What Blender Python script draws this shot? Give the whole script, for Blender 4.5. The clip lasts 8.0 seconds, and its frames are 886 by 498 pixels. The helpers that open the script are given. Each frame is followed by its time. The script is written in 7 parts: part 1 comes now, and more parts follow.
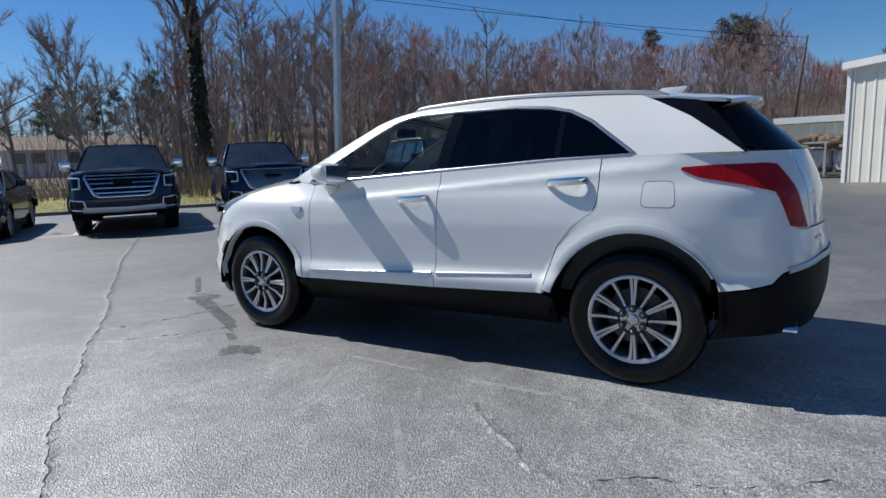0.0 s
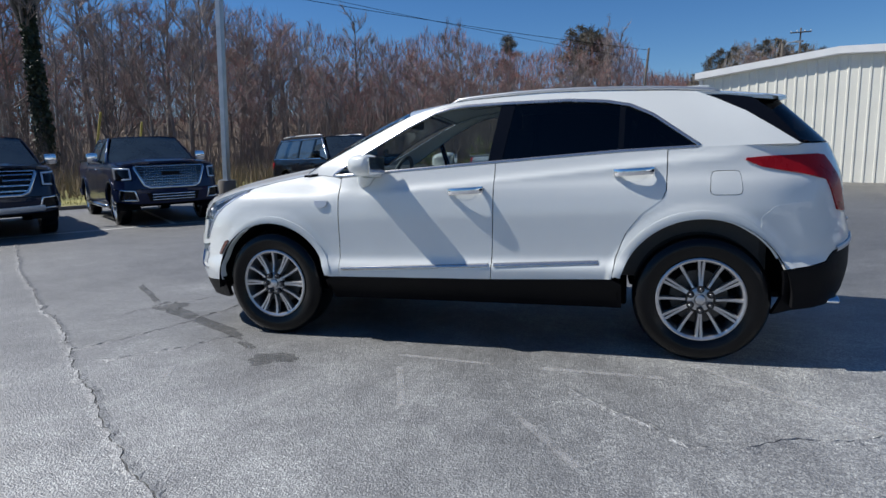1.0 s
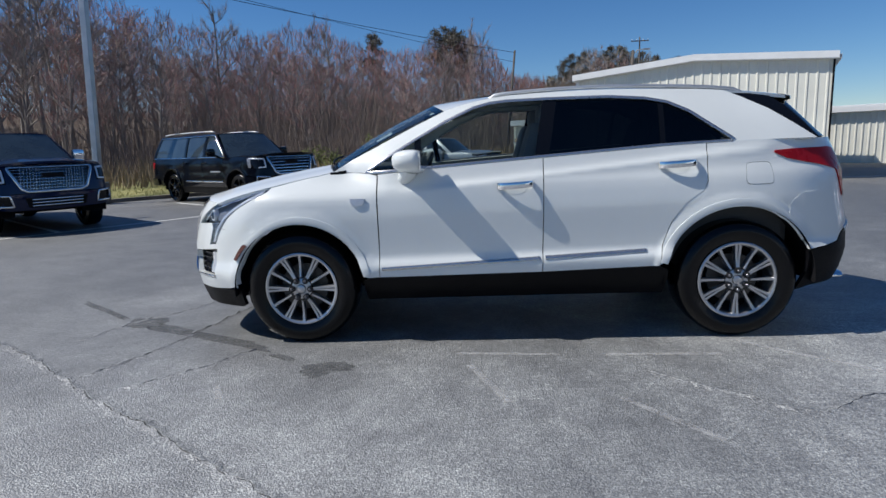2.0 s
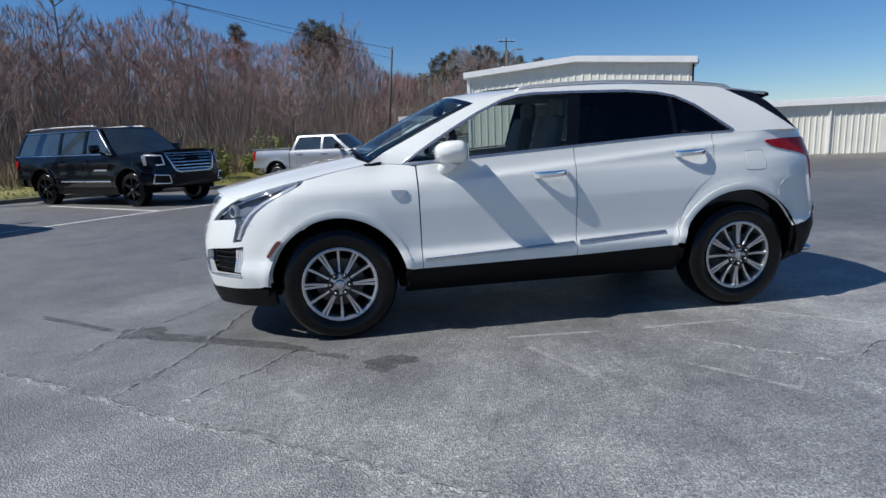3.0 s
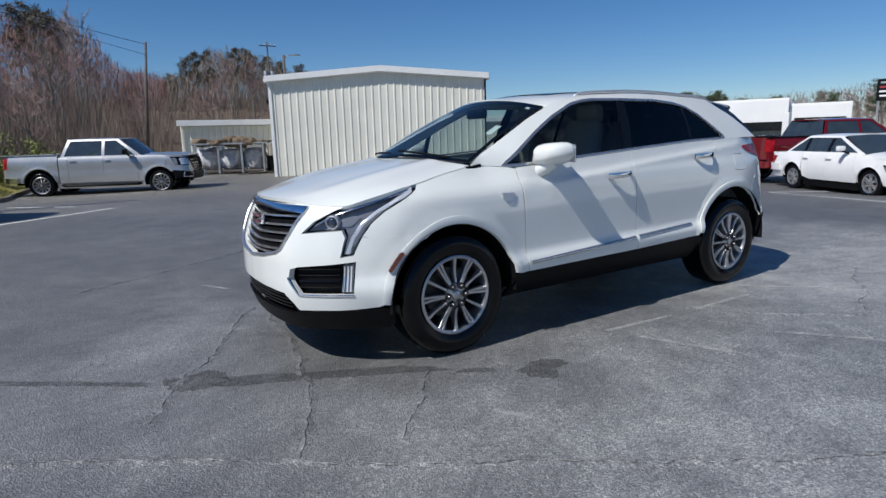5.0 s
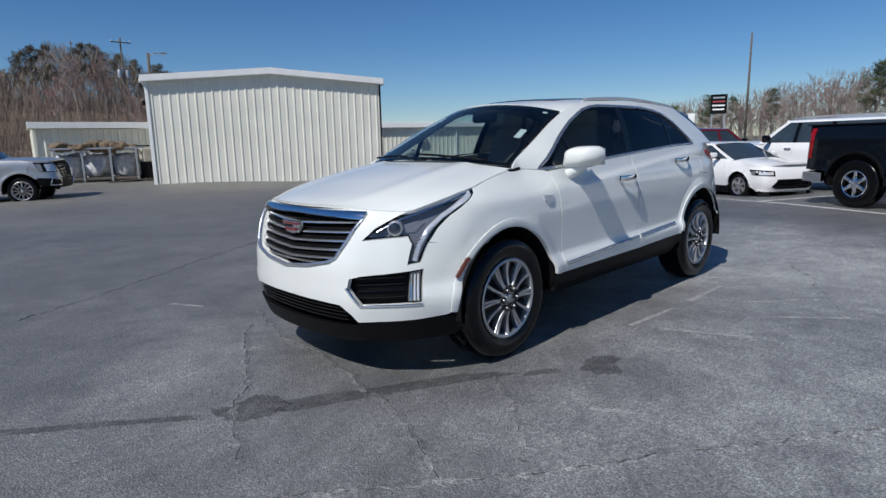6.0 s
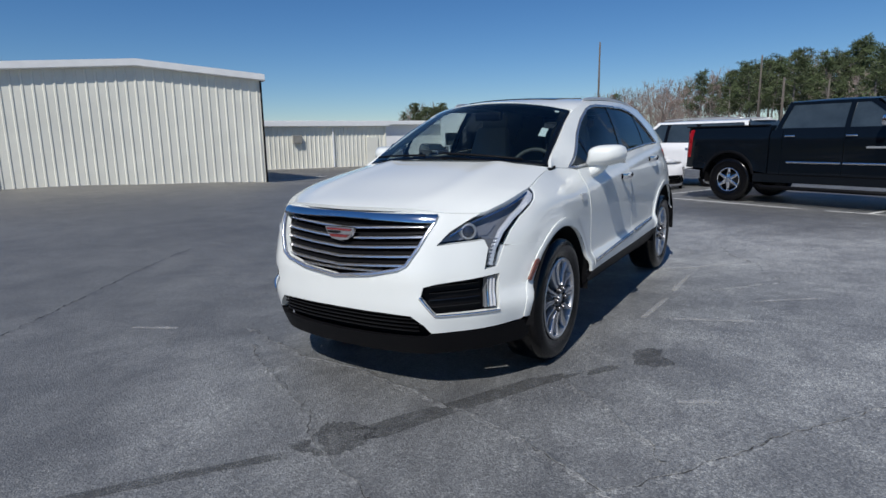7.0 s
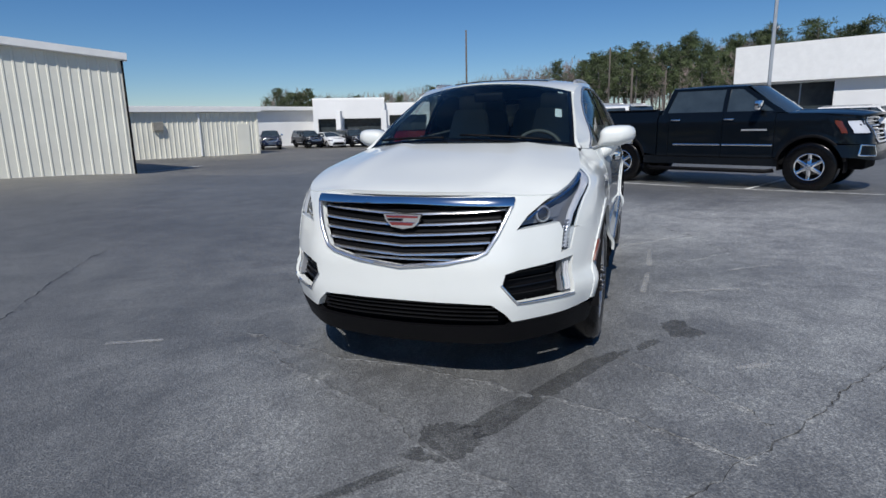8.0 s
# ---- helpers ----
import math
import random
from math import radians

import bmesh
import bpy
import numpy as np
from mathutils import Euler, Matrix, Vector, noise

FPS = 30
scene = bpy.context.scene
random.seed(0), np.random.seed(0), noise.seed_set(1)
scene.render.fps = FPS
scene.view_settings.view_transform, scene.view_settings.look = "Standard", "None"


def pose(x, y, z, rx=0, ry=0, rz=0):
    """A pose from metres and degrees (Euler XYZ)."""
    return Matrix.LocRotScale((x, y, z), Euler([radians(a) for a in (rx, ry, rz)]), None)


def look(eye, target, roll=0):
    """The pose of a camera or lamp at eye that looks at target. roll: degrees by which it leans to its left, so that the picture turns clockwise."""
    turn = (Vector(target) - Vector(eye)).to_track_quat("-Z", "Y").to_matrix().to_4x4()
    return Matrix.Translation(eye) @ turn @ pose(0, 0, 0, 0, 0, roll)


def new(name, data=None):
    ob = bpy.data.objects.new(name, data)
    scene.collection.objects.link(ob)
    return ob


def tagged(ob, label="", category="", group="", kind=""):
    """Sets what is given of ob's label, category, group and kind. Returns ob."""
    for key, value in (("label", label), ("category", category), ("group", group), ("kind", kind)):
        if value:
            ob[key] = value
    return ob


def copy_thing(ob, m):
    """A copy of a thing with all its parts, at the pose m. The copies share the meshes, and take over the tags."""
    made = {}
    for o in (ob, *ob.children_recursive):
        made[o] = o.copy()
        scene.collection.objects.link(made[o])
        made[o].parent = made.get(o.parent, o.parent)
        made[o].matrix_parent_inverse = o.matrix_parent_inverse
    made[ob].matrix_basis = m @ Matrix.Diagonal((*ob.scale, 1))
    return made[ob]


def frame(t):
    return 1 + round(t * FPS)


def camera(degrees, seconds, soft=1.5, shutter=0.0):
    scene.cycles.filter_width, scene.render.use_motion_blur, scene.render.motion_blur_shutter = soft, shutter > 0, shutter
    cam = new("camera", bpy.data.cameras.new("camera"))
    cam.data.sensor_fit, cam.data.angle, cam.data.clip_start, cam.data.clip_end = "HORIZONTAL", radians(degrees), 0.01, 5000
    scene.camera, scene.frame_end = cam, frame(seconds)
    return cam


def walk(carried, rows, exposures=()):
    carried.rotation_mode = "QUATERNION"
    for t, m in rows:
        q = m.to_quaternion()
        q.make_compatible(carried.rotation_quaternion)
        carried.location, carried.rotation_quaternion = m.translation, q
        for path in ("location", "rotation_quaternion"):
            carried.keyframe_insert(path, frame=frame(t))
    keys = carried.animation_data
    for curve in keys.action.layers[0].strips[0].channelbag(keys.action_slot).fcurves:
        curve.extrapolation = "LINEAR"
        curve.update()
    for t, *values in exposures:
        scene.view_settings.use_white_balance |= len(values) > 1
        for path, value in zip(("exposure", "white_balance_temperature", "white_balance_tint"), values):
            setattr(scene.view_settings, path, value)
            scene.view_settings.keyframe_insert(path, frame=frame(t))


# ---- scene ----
cam = camera(74.4, 8.0)
SKY_STRENGTH, SUN_STRENGTH = 0.078, 4.3
PATH = [
    (0, (-2.124, 4.039, 1.285), (-1.114, 2.34, 0.978), -2.2),
    (0.5, (-1.581, 4.315, 1.292), (-0.778, 2.512, 0.973), -2.0),
    (1, (-0.985, 4.483, 1.275), (-0.399, 2.598, 0.95), -1.9),
    (1.5, (-0.395, 4.613, 1.29), (-0.028, 2.675, 0.957), -2.0),
    (3, (1.303, 4.669, 1.298), (1.013, 2.725, 0.924), -2.3),
    (3.5, (1.833, 4.539, 1.313), (1.352, 2.637, 0.926), -2.1),
    (4, (2.356, 4.377, 1.308), (1.679, 2.533, 0.932), -1.8),
    (4.5, (2.854, 4.075, 1.325), (1.985, 2.314, 0.944), -1.8),
    (6, (4.141, 3.047, 1.33), (2.755, 1.652, 0.967), -1.2),
    (6.5, (4.415, 2.534, 1.331), (2.871, 1.322, 0.949), -1.2),
    (7, (4.694, 2.085, 1.34), (3.025, 1.047, 0.968), -1.0),
    (7.5, (4.861, 1.576, 1.34), (3.089, 0.733, 0.953), -0.9),
    (8, (4.991, 1.086, 1.322), (3.141, 0.454, 0.899), -1.2),
]
walk(cam, [(t, look(eye, target, roll)) for t, eye, target, roll in PATH], [(0, 0.24), (3.5, 0.26), (4.5, 0.19), (6, 0.03), (8, 0.01)])

# ---- world, sun, exposure ----
SUN = Vector((0.85, 0.10, 1.0)).normalized()
world = bpy.data.worlds.new("sky")
scene.world = world
world.use_nodes = True
wn = world.node_tree
sky = wn.nodes.new("ShaderNodeTexSky")
sky.sky_type, sky.sun_disc = "NISHITA", False
sky.sun_elevation = math.asin(SUN.z)
sky.sun_rotation = math.atan2(SUN.x, SUN.y)
sky.altitude, sky.air_density, sky.dust_density, sky.ozone_density = 800, 1.0, 0.0, 7.0
deep = wn.nodes.new("ShaderNodeHueSaturation")
deep.inputs["Hue"].default_value, deep.inputs["Saturation"].default_value = 0.503, 1.17
wn.links.new(sky.outputs[0], deep.inputs["Color"])
wn.links.new(deep.outputs[0], wn.nodes["Background"].inputs[0])
wn.nodes["Background"].inputs[1].default_value = SKY_STRENGTH
sun = new("sun", bpy.data.lights.new("sun", "SUN"))
sun.data.energy, sun.data.angle, sun.data.color = SUN_STRENGTH, radians(0.53), (1.0, 0.975, 0.94)
sun.matrix_world = look(SUN * 60, (0, 0, 0))


# ---- mesh helpers ----
def obj(name, verts, faces, material, parent=None, label="", smooth=False, sharp=None):
    me = bpy.data.meshes.new(name)
    me.from_pydata([tuple(v) for v in verts], [], [tuple(f) for f in faces])
    if smooth:
        me.shade_smooth()
        if sharp is not None:
            me.set_sharp_from_angle(angle=radians(sharp))
    me.materials.append(material)
    ob = new(name, me)
    if parent is not None:
        ob.parent = parent
    if label:
        tagged(ob, label)
    return ob


def part(name, bm, material, parent=None, label="", smooth=False, sharp=None):
    me = bpy.data.meshes.new(name)
    bm.to_mesh(me)
    bm.free()
    if smooth:
        me.shade_smooth()
        if sharp is not None:
            me.set_sharp_from_angle(angle=radians(sharp))
    me.materials.append(material)
    ob = new(name, me)
    if parent is not None:
        ob.parent = parent
    if label:
        tagged(ob, label)
    return ob


def thing(name, label, category, m=None, group="", kind=""):
    ob = new(name)
    ob.empty_display_size = 0.2
    if m is not None:
        ob.matrix_basis = m
    return tagged(ob, label, category, group, kind)


def box_bm(sx, sy, sz, at=(0, 0, 0), bevel=0.0, m=None, segs=2, bm=None):
    """A box of full size sx, sy, sz about at, with rounded edges."""
    own = bmesh.new()
    bmesh.ops.create_cube(own, size=1.0)
    bmesh.ops.scale(own, vec=(sx, sy, sz), verts=own.verts)
    if bevel:
        bmesh.ops.bevel(own, geom=own.edges[:], offset=bevel, segments=segs, affect="EDGES", profile=0.6)
    t = Matrix.Translation(at)
    bmesh.ops.transform(own, matrix=t if m is None else m @ t, verts=own.verts)
    return own if bm is None else join(bm, own)


def join(bm, other):
    me = bpy.data.meshes.new("tmp")
    other.to_mesh(me)
    other.free()
    bm.from_mesh(me)
    bpy.data.meshes.remove(me)
    return bm


def revolve_bm(profile, segs=48, axis="y", bm=None, at=(0, 0, 0)):
    """Turns (radius, along) points about an axis through at."""
    bm = bm or bmesh.new()
    rings = []
    for k in range(segs):
        a = 2 * math.pi * k / segs
        c, s = math.cos(a), math.sin(a)
        ring = []
        for r, h in profile:
            p = {"y": (r * c, h, r * s), "z": (r * c, r * s, h), "x": (h, r * c, r * s)}[axis]
            ring.append(bm.verts.new((p[0] + at[0], p[1] + at[1], p[2] + at[2])))
        rings.append(ring)
    for k in range(segs):
        a, b = rings[k], rings[(k + 1) % segs]
        for i in range(len(profile) - 1):
            bm.faces.new((a[i], a[i + 1], b[i + 1], b[i]))
    bmesh.ops.recalc_face_normals(bm, faces=bm.faces)
    return bm


def tube_bm(points, radii, sides=6, bm=None, cap=True):
    """A tapering tube along points."""
    bm = bm or bmesh.new()
    pts = [Vector(p) for p in points]
    if not hasattr(radii, "__len__"):
        radii = [radii] * len(pts)
    rings = []
    ref = Vector((0.31, 0.17, 0.93))
    for i, p in enumerate(pts):
        d = (pts[min(i + 1, len(pts) - 1)] - pts[max(i - 1, 0)]).normalized()
        u = d.cross(ref if abs(d.dot(ref)) < 0.95 else Vector((1, 0, 0))).normalized()
        v = d.cross(u)
        rings.append([bm.verts.new(p + radii[i] * (math.cos(2 * math.pi * k / sides) * u + math.sin(2 * math.pi * k / sides) * v)) for k in range(sides)])
    for a, b in zip(rings, rings[1:]):
        for k in range(sides):
            bm.faces.new((a[k], a[(k + 1) % sides], b[(k + 1) % sides], b[k]))
    if cap:
        bm.faces.new(rings[0][::-1])
        bm.faces.new(rings[-1])
    return bm


def smooth01(t):
    t = min(1.0, max(0.0, t))
    return t * t * (3 - 2 * t)


def curve(pairs):
    """A smooth monotone-friendly curve through (x, value) pairs, as a function."""
    pairs = sorted(pairs)
    xs, ys = [p[0] for p in pairs], [p[1] for p in pairs]
    n = len(xs)
    d = [(ys[i + 1] - ys[i]) / (xs[i + 1] - xs[i]) for i in range(n - 1)]
    m = [d[0]] + [0 if d[i - 1] * d[i] <= 0 else 2 * d[i - 1] * d[i] / (d[i - 1] + d[i]) for i in range(1, n - 1)] + [d[-1]]

    def f(x):
        if x <= xs[0]:
            return ys[0]
        if x >= xs[-1]:
            return ys[-1]
        i = 0
        while x > xs[i + 1]:
            i += 1
        h = xs[i + 1] - xs[i]
        t = (x - xs[i]) / h
        return (ys[i] * (1 + 2 * t) * (1 - t) ** 2 + h * m[i] * t * (1 - t) ** 2 + ys[i + 1] * t * t * (3 - 2 * t) + h * m[i + 1] * t * t * (t - 1))

    return f


def spline(points, n):
    """n points along a Catmull-Rom curve through points."""
    pts = [Vector(p) for p in points]
    pts = [2 * pts[0] - pts[1]] + pts + [2 * pts[-1] - pts[-2]]
    out = []
    segs = len(pts) - 3
    for k in range(n):
        f = k / (n - 1) * segs
        i = min(int(f), segs - 1)
        t = f - i
        a, b, c, d = pts[i:i + 4]
        out.append(0.5 * ((2 * b) + (c - a) * t + (2 * a - 5 * b + 4 * c - d) * t * t + (3 * b - a - 3 * c + d) * t ** 3))
    return out


# ---- materials ----
def shader(name):
    m = bpy.data.materials.new(name)
    m.use_nodes = True
    return m, m.node_tree.nodes, m.node_tree.links, m.node_tree.nodes["Principled BSDF"]


def noise_node(nodes, links, scale, detail=4.0, rough=0.55, coord="Object"):
    tc = nodes.new("ShaderNodeTexCoord")
    n = nodes.new("ShaderNodeTexNoise")
    n.inputs["Scale"].default_value, n.inputs["Detail"].default_value, n.inputs["Roughness"].default_value = scale, detail, rough
    links.new(tc.outputs[coord], n.inputs["Vector"])
    return n


def mixed(nodes, links, fac, a, b, kind="MIX"):
    """A colour mix; fac, a and b are sockets or values."""
    mx = nodes.new("ShaderNodeMix")
    mx.data_type, mx.blend_type = "RGBA", kind
    for slot, v in ((0, fac), (6, a), (7, b)):
        if isinstance(v, bpy.types.NodeSocket):
            links.new(v, mx.inputs[slot])
        elif slot == 0:
            mx.inputs[0].default_value = v
        else:
            mx.inputs[slot].default_value = (*v, 1) if len(v) == 3 else v
    return mx.outputs[2]


def ramp(nodes, links, source, a, b):
    r = nodes.new("ShaderNodeMapRange")
    r.inputs["From Min"].default_value, r.inputs["From Max"].default_value = a, b
    links.new(source, r.inputs["Value"])
    return r.outputs[0]


def mat(name, col, rough=0.5, metal=0.0, var=0.12, scale=3.0, fine=60.0, bump=0.0, bump_scale=80.0, coat=0.0, rand=0.0, spec=0.5, col2=None, stretch=None):
    """A surface with colour variation at two scales, a fine relief and, with rand, a shade of its own for each object."""
    m, nodes, links, bsdf = shader(name)
    big = noise_node(nodes, links, scale)
    small = noise_node(nodes, links, fine, 2)
    dark = tuple(c * (1 - var) for c in col)
    light = tuple(min(1, c * (1 + var)) for c in (col2 or col))
    c = mixed(nodes, links, ramp(nodes, links, big.outputs[0], 0.3, 0.7), dark, light)
    c = mixed(nodes, links, ramp(nodes, links, small.outputs[0], 0.35, 0.65), c, mixed(nodes, links, 1.0, c, (1 - var * 0.6,) * 3, "MULTIPLY"))
    if rand:
        info = nodes.new("ShaderNodeObjectInfo")
        v = ramp(nodes, links, info.outputs["Random"], 0, 1)
        v.node.inputs["To Min"].default_value, v.node.inputs["To Max"].default_value = 1 - rand, 1 + rand
        hsv = nodes.new("ShaderNodeHueSaturation")
        links.new(v, hsv.inputs["Value"])
        links.new(c, hsv.inputs["Color"])
        c = hsv.outputs[0]
    links.new(c, bsdf.inputs["Base Color"])
    bsdf.inputs["Metallic"].default_value = metal
    bsdf.inputs["Specular IOR Level"].default_value = spec
    bsdf.inputs["Coat Weight"].default_value, bsdf.inputs["Coat Roughness"].default_value = coat, 0.03
    rr = ramp(nodes, links, big.outputs[0], 0.2, 0.8)
    rr.node.inputs["To Min"].default_value, rr.node.inputs["To Max"].default_value = max(0.02, rough * 0.85), min(1, rough * 1.15)
    links.new(rr, bsdf.inputs["Roughness"])
    if bump:
        bn = noise_node(nodes, links, bump_scale, 3)
        b = nodes.new("ShaderNodeBump")
        b.inputs["Strength"].default_value, b.inputs["Distance"].default_value = bump, 0.01
        links.new(bn.outputs[0], b.inputs["Height"])
        links.new(b.outputs[0], bsdf.inputs["Normal"])
    return m


def paint(name, col, flake=0.0, rough=0.4, dirt=0.04, coat=1.0):
    """Lacquered car paint with a thin film of dust."""
    m = mat(name, col, rough=rough, var=dirt, scale=1.3, fine=400, coat=coat, metal=flake, spec=0.25 if max(col) > 0.3 else 0.06)
    return m


def glass(name, tint, gloss=0.03, ior=1.46):
    """Window glass: tinted see-through with a Fresnel reflection."""
    m = bpy.data.materials.new(name)
    m.use_nodes = True
    nodes, links = m.node_tree.nodes, m.node_tree.links
    nodes.clear()
    out = nodes.new("ShaderNodeOutputMaterial")
    tr = nodes.new("ShaderNodeBsdfTransparent")
    tr.inputs[0].default_value = (*tint, 1)
    gl = nodes.new("ShaderNodeBsdfGlossy")
    gl.inputs["Roughness"].default_value = gloss
    lw = nodes.new("ShaderNodeLayerWeight")
    lw.inputs["Blend"].default_value = 0.5
    pw = nodes.new("ShaderNodeMath")
    pw.operation = "POWER"
    pw.inputs[1].default_value = 5
    links.new(lw.outputs["Facing"], pw.inputs[0])
    fr = nodes.new("ShaderNodeMapRange")
    fr.inputs["To Min"].default_value = ((ior - 1) / (ior + 1)) ** 2
    links.new(pw.outputs[0], fr.inputs["Value"])
    mx = nodes.new("ShaderNodeMixShader")
    links.new(fr.outputs[0], mx.inputs[0])
    links.new(tr.outputs[0], mx.inputs[1])
    links.new(gl.outputs[0], mx.inputs[2])
    links.new(mx.outputs[0], out.inputs[0])
    return m


def worn_paint(name, col, cover, scale=6.0, solid=1.0, soft=0.1):
    """Road paint or a stain that is patchy: what is worn off shows the ground below."""
    m, nodes, links, bsdf = shader(name)
    n1 = noise_node(nodes, links, scale, 6, 0.7)
    n2 = noise_node(nodes, links, scale * 14, 3, 0.7)
    mx = mixed(nodes, links, 0.5, n1.outputs[0], n2.outputs[0])
    a = ramp(nodes, links, mx, 0.67 - soft / 2 - cover * 0.35, 0.67 + soft / 2 - cover * 0.35)
    a.node.inputs["To Max"].default_value = solid
    links.new(a, bsdf.inputs["Alpha"])
    bsdf.inputs["Base Color"].default_value = (*col, 1)
    bsdf.inputs["Roughness"].default_value = 0.8
    return m


def asphalt_material():
    m, nodes, links, bsdf = shader("worn_asphalt")
    tc = nodes.new("ShaderNodeTexCoord")
    big = noise_node(nodes, links, 0.22, 5, 0.6)
    mid = noise_node(nodes, links, 2.2, 9, 0.72)
    grain = noise_node(nodes, links, 90, 3, 0.7)
    vor = nodes.new("ShaderNodeTexVoronoi")
    vor.inputs["Scale"].default_value = 120
    links.new(tc.outputs["Object"], vor.inputs["Vector"])
    c = mixed(nodes, links, ramp(nodes, links, big.outputs[0], 0.36, 0.64), (0.098, 0.101, 0.103), (0.170, 0.173, 0.172))
    c = mixed(nodes, links, ramp(nodes, links, mid.outputs[0], 0.38, 0.64), mixed(nodes, links, 1.0, c, (0.66, 0.66, 0.67), "MULTIPLY"), mixed(nodes, links, 1.0, c, (1.18, 1.18, 1.17), "MULTIPLY"))
    blot = noise_node(nodes, links, 9, 5, 0.7)
    c = mixed(nodes, links, ramp(nodes, links, blot.outputs[0], 0.35, 0.65), mixed(nodes, links, 1.0, c, (0.84, 0.84, 0.84), "MULTIPLY"), mixed(nodes, links, 1.0, c, (1.16, 1.16, 1.15), "MULTIPLY"))
    # worn paler towards the side lane, ragged, with sun sheen painted into the colour
    sep = nodes.new("ShaderNodeSeparateXYZ")
    links.new(tc.outputs["Object"], sep.inputs[0])
    wear_sheen = nodes.new("ShaderNodeMath")
    wear_sheen.operation = "MULTIPLY_ADD"
    links.new(sep.outputs[0], wear_sheen.inputs[0])
    wear_sheen.inputs[1].default_value = -0.3
    lane = nodes.new("ShaderNodeMath")
    lane.operation = "MULTIPLY_ADD"
    links.new(sep.outputs[1], lane.inputs[0])
    lane.inputs[1].default_value = 0.65
    rag = noise_node(nodes, links, 0.5, 5, 0.65)
    ragged = ramp(nodes, links, rag.outputs[0], 0.3, 0.7)
    ragged.node.inputs["To Min"].default_value, ragged.node.inputs["To Max"].default_value = -1.4, 1.4
    links.new(ragged, lane.inputs[2])
    links.new(lane.outputs[0], wear_sheen.inputs[2])
    fade = nodes.new("ShaderNodeMath")
    fade.operation = "ADD"
    links.new(sep.outputs[0], fade.inputs[0])
    links.new(ragged, fade.inputs[1])
    both = nodes.new("ShaderNodeMath")
    both.operation = "MULTIPLY"
    links.new(ramp(nodes, links, wear_sheen.outputs[0], -1.5, 1.8), both.inputs[0])
    links.new(ramp(nodes, links, fade.outputs[0], -6.5, -3.0), both.inputs[1])
    c = mixed(nodes, links, both.outputs[0], mixed(nodes, links, 1.0, c, (0.66, 0.66, 0.66), "MULTIPLY"), mixed(nodes, links, 1.0, c, (1.82, 1.815, 1.80), "MULTIPLY"))
    dust = nodes.new("ShaderNodeMath")
    dust.operation = "MULTIPLY_ADD"
    links.new(sep.outputs[1], dust.inputs[0])
    dust.inputs[1].default_value = -1.0
    links.new(ragged, dust.inputs[2])
    c = mixed(nodes, links, ramp(nodes, links, dust.outputs[0], 8.5, 15.0), c, mixed(nodes, links, 1.0, c, (1.34, 1.22, 1.02), "MULTIPLY"))
    coarse = noise_node(nodes, links, 34, 4, 0.75)
    c = mixed(nodes, links, ramp(nodes, links, coarse.outputs[0], 0.40, 0.62), mixed(nodes, links, 1.0, c, (0.68, 0.68, 0.69), "MULTIPLY"), mixed(nodes, links, 1.0, c, (1.32, 1.32, 1.30), "MULTIPLY"))
    c = mixed(nodes, links, ramp(nodes, links, grain.outputs[0], 0.40, 0.64), mixed(nodes, links, 1.0, c, (0.52, 0.52, 0.53), "MULTIPLY"), mixed(nodes, links, 1.0, c, (1.55, 1.55, 1.53), "MULTIPLY"))
    c = mixed(nodes, links, ramp(nodes, links, vor.outputs["Color"], 0.62, 0.95), c, mixed(nodes, links, 1.0, c, (1.35, 1.35, 1.33), "MULTIPLY"))
    links.new(c, bsdf.inputs["Base Color"])
    bsdf.inputs["Roughness"].default_value = 0.58
    bsdf.inputs["IOR"].default_value = 2.2
    bsdf.inputs["Specular IOR Level"].default_value = 0.5
    b = nodes.new("ShaderNodeBump")
    b.inputs["Strength"].default_value, b.inputs["Distance"].default_value = 0.85, 0.010
    links.new(mixed(nodes, links, 0.4, mixed(nodes, links, 0.5, grain.outputs[0], coarse.outputs[0]), vor.outputs["Distance"]), b.inputs["Height"])
    links.new(b.outputs[0], bsdf.inputs["Normal"])
    return m


ASPHALT = asphalt_material()
LINE = worn_paint("white_road_paint", (0.62, 0.62, 0.60), 0.95)
FAINT = worn_paint("faded_road_paint", (0.50, 0.50, 0.49), 0.50, 9, 0.55, 0.2)
STAIN = worn_paint("oil_stain", (0.042, 0.043, 0.044), 0.64, 7, 0.47, 0.22)
CRACK = worn_paint("crack_shade", (0.022, 0.022, 0.022), 0.62, 16, 0.55)
CONCRETE = mat("kerb_concrete", (0.21, 0.185, 0.155), 0.9, var=0.35, scale=1.2, bump=0.5)
GRASS = mat("winter_grass", (0.16, 0.18, 0.045), 0.95, var=0.4, scale=0.35, fine=14, bump=0.9, bump_scale=30, col2=(0.29, 0.26, 0.09))
BLADE = mat("grass_blades", (0.22, 0.25, 0.06), 0.8, var=0.45, scale=0.5, col2=(0.36, 0.33, 0.11))
LITTER = mat("leaf_litter", (0.17, 0.125, 0.088), 0.95, var=0.4, scale=0.3, fine=5, bump=0.8, bump_scale=9)
STRAW = mat("dead_grass", (0.30, 0.225, 0.135), 0.9, var=0.4, scale=0.6)
BARK = mat("grey_bark", (0.23, 0.205, 0.185), 0.9, var=0.35, scale=2.0, fine=30, rand=0.35, bump=0.6)
TWIG = mat("twigs", (0.33, 0.265, 0.235), 0.9, var=0.3, scale=1.0, rand=0.35)
BRUSH = mat("brush_stems", (0.20, 0.155, 0.128), 0.9, var=0.45, scale=0.8)
FARWOOD = mat("distant_branches", (0.225, 0.135, 0.115), 0.95, var=0.3, scale=0.06, col2=(0.36, 0.18, 0.155))
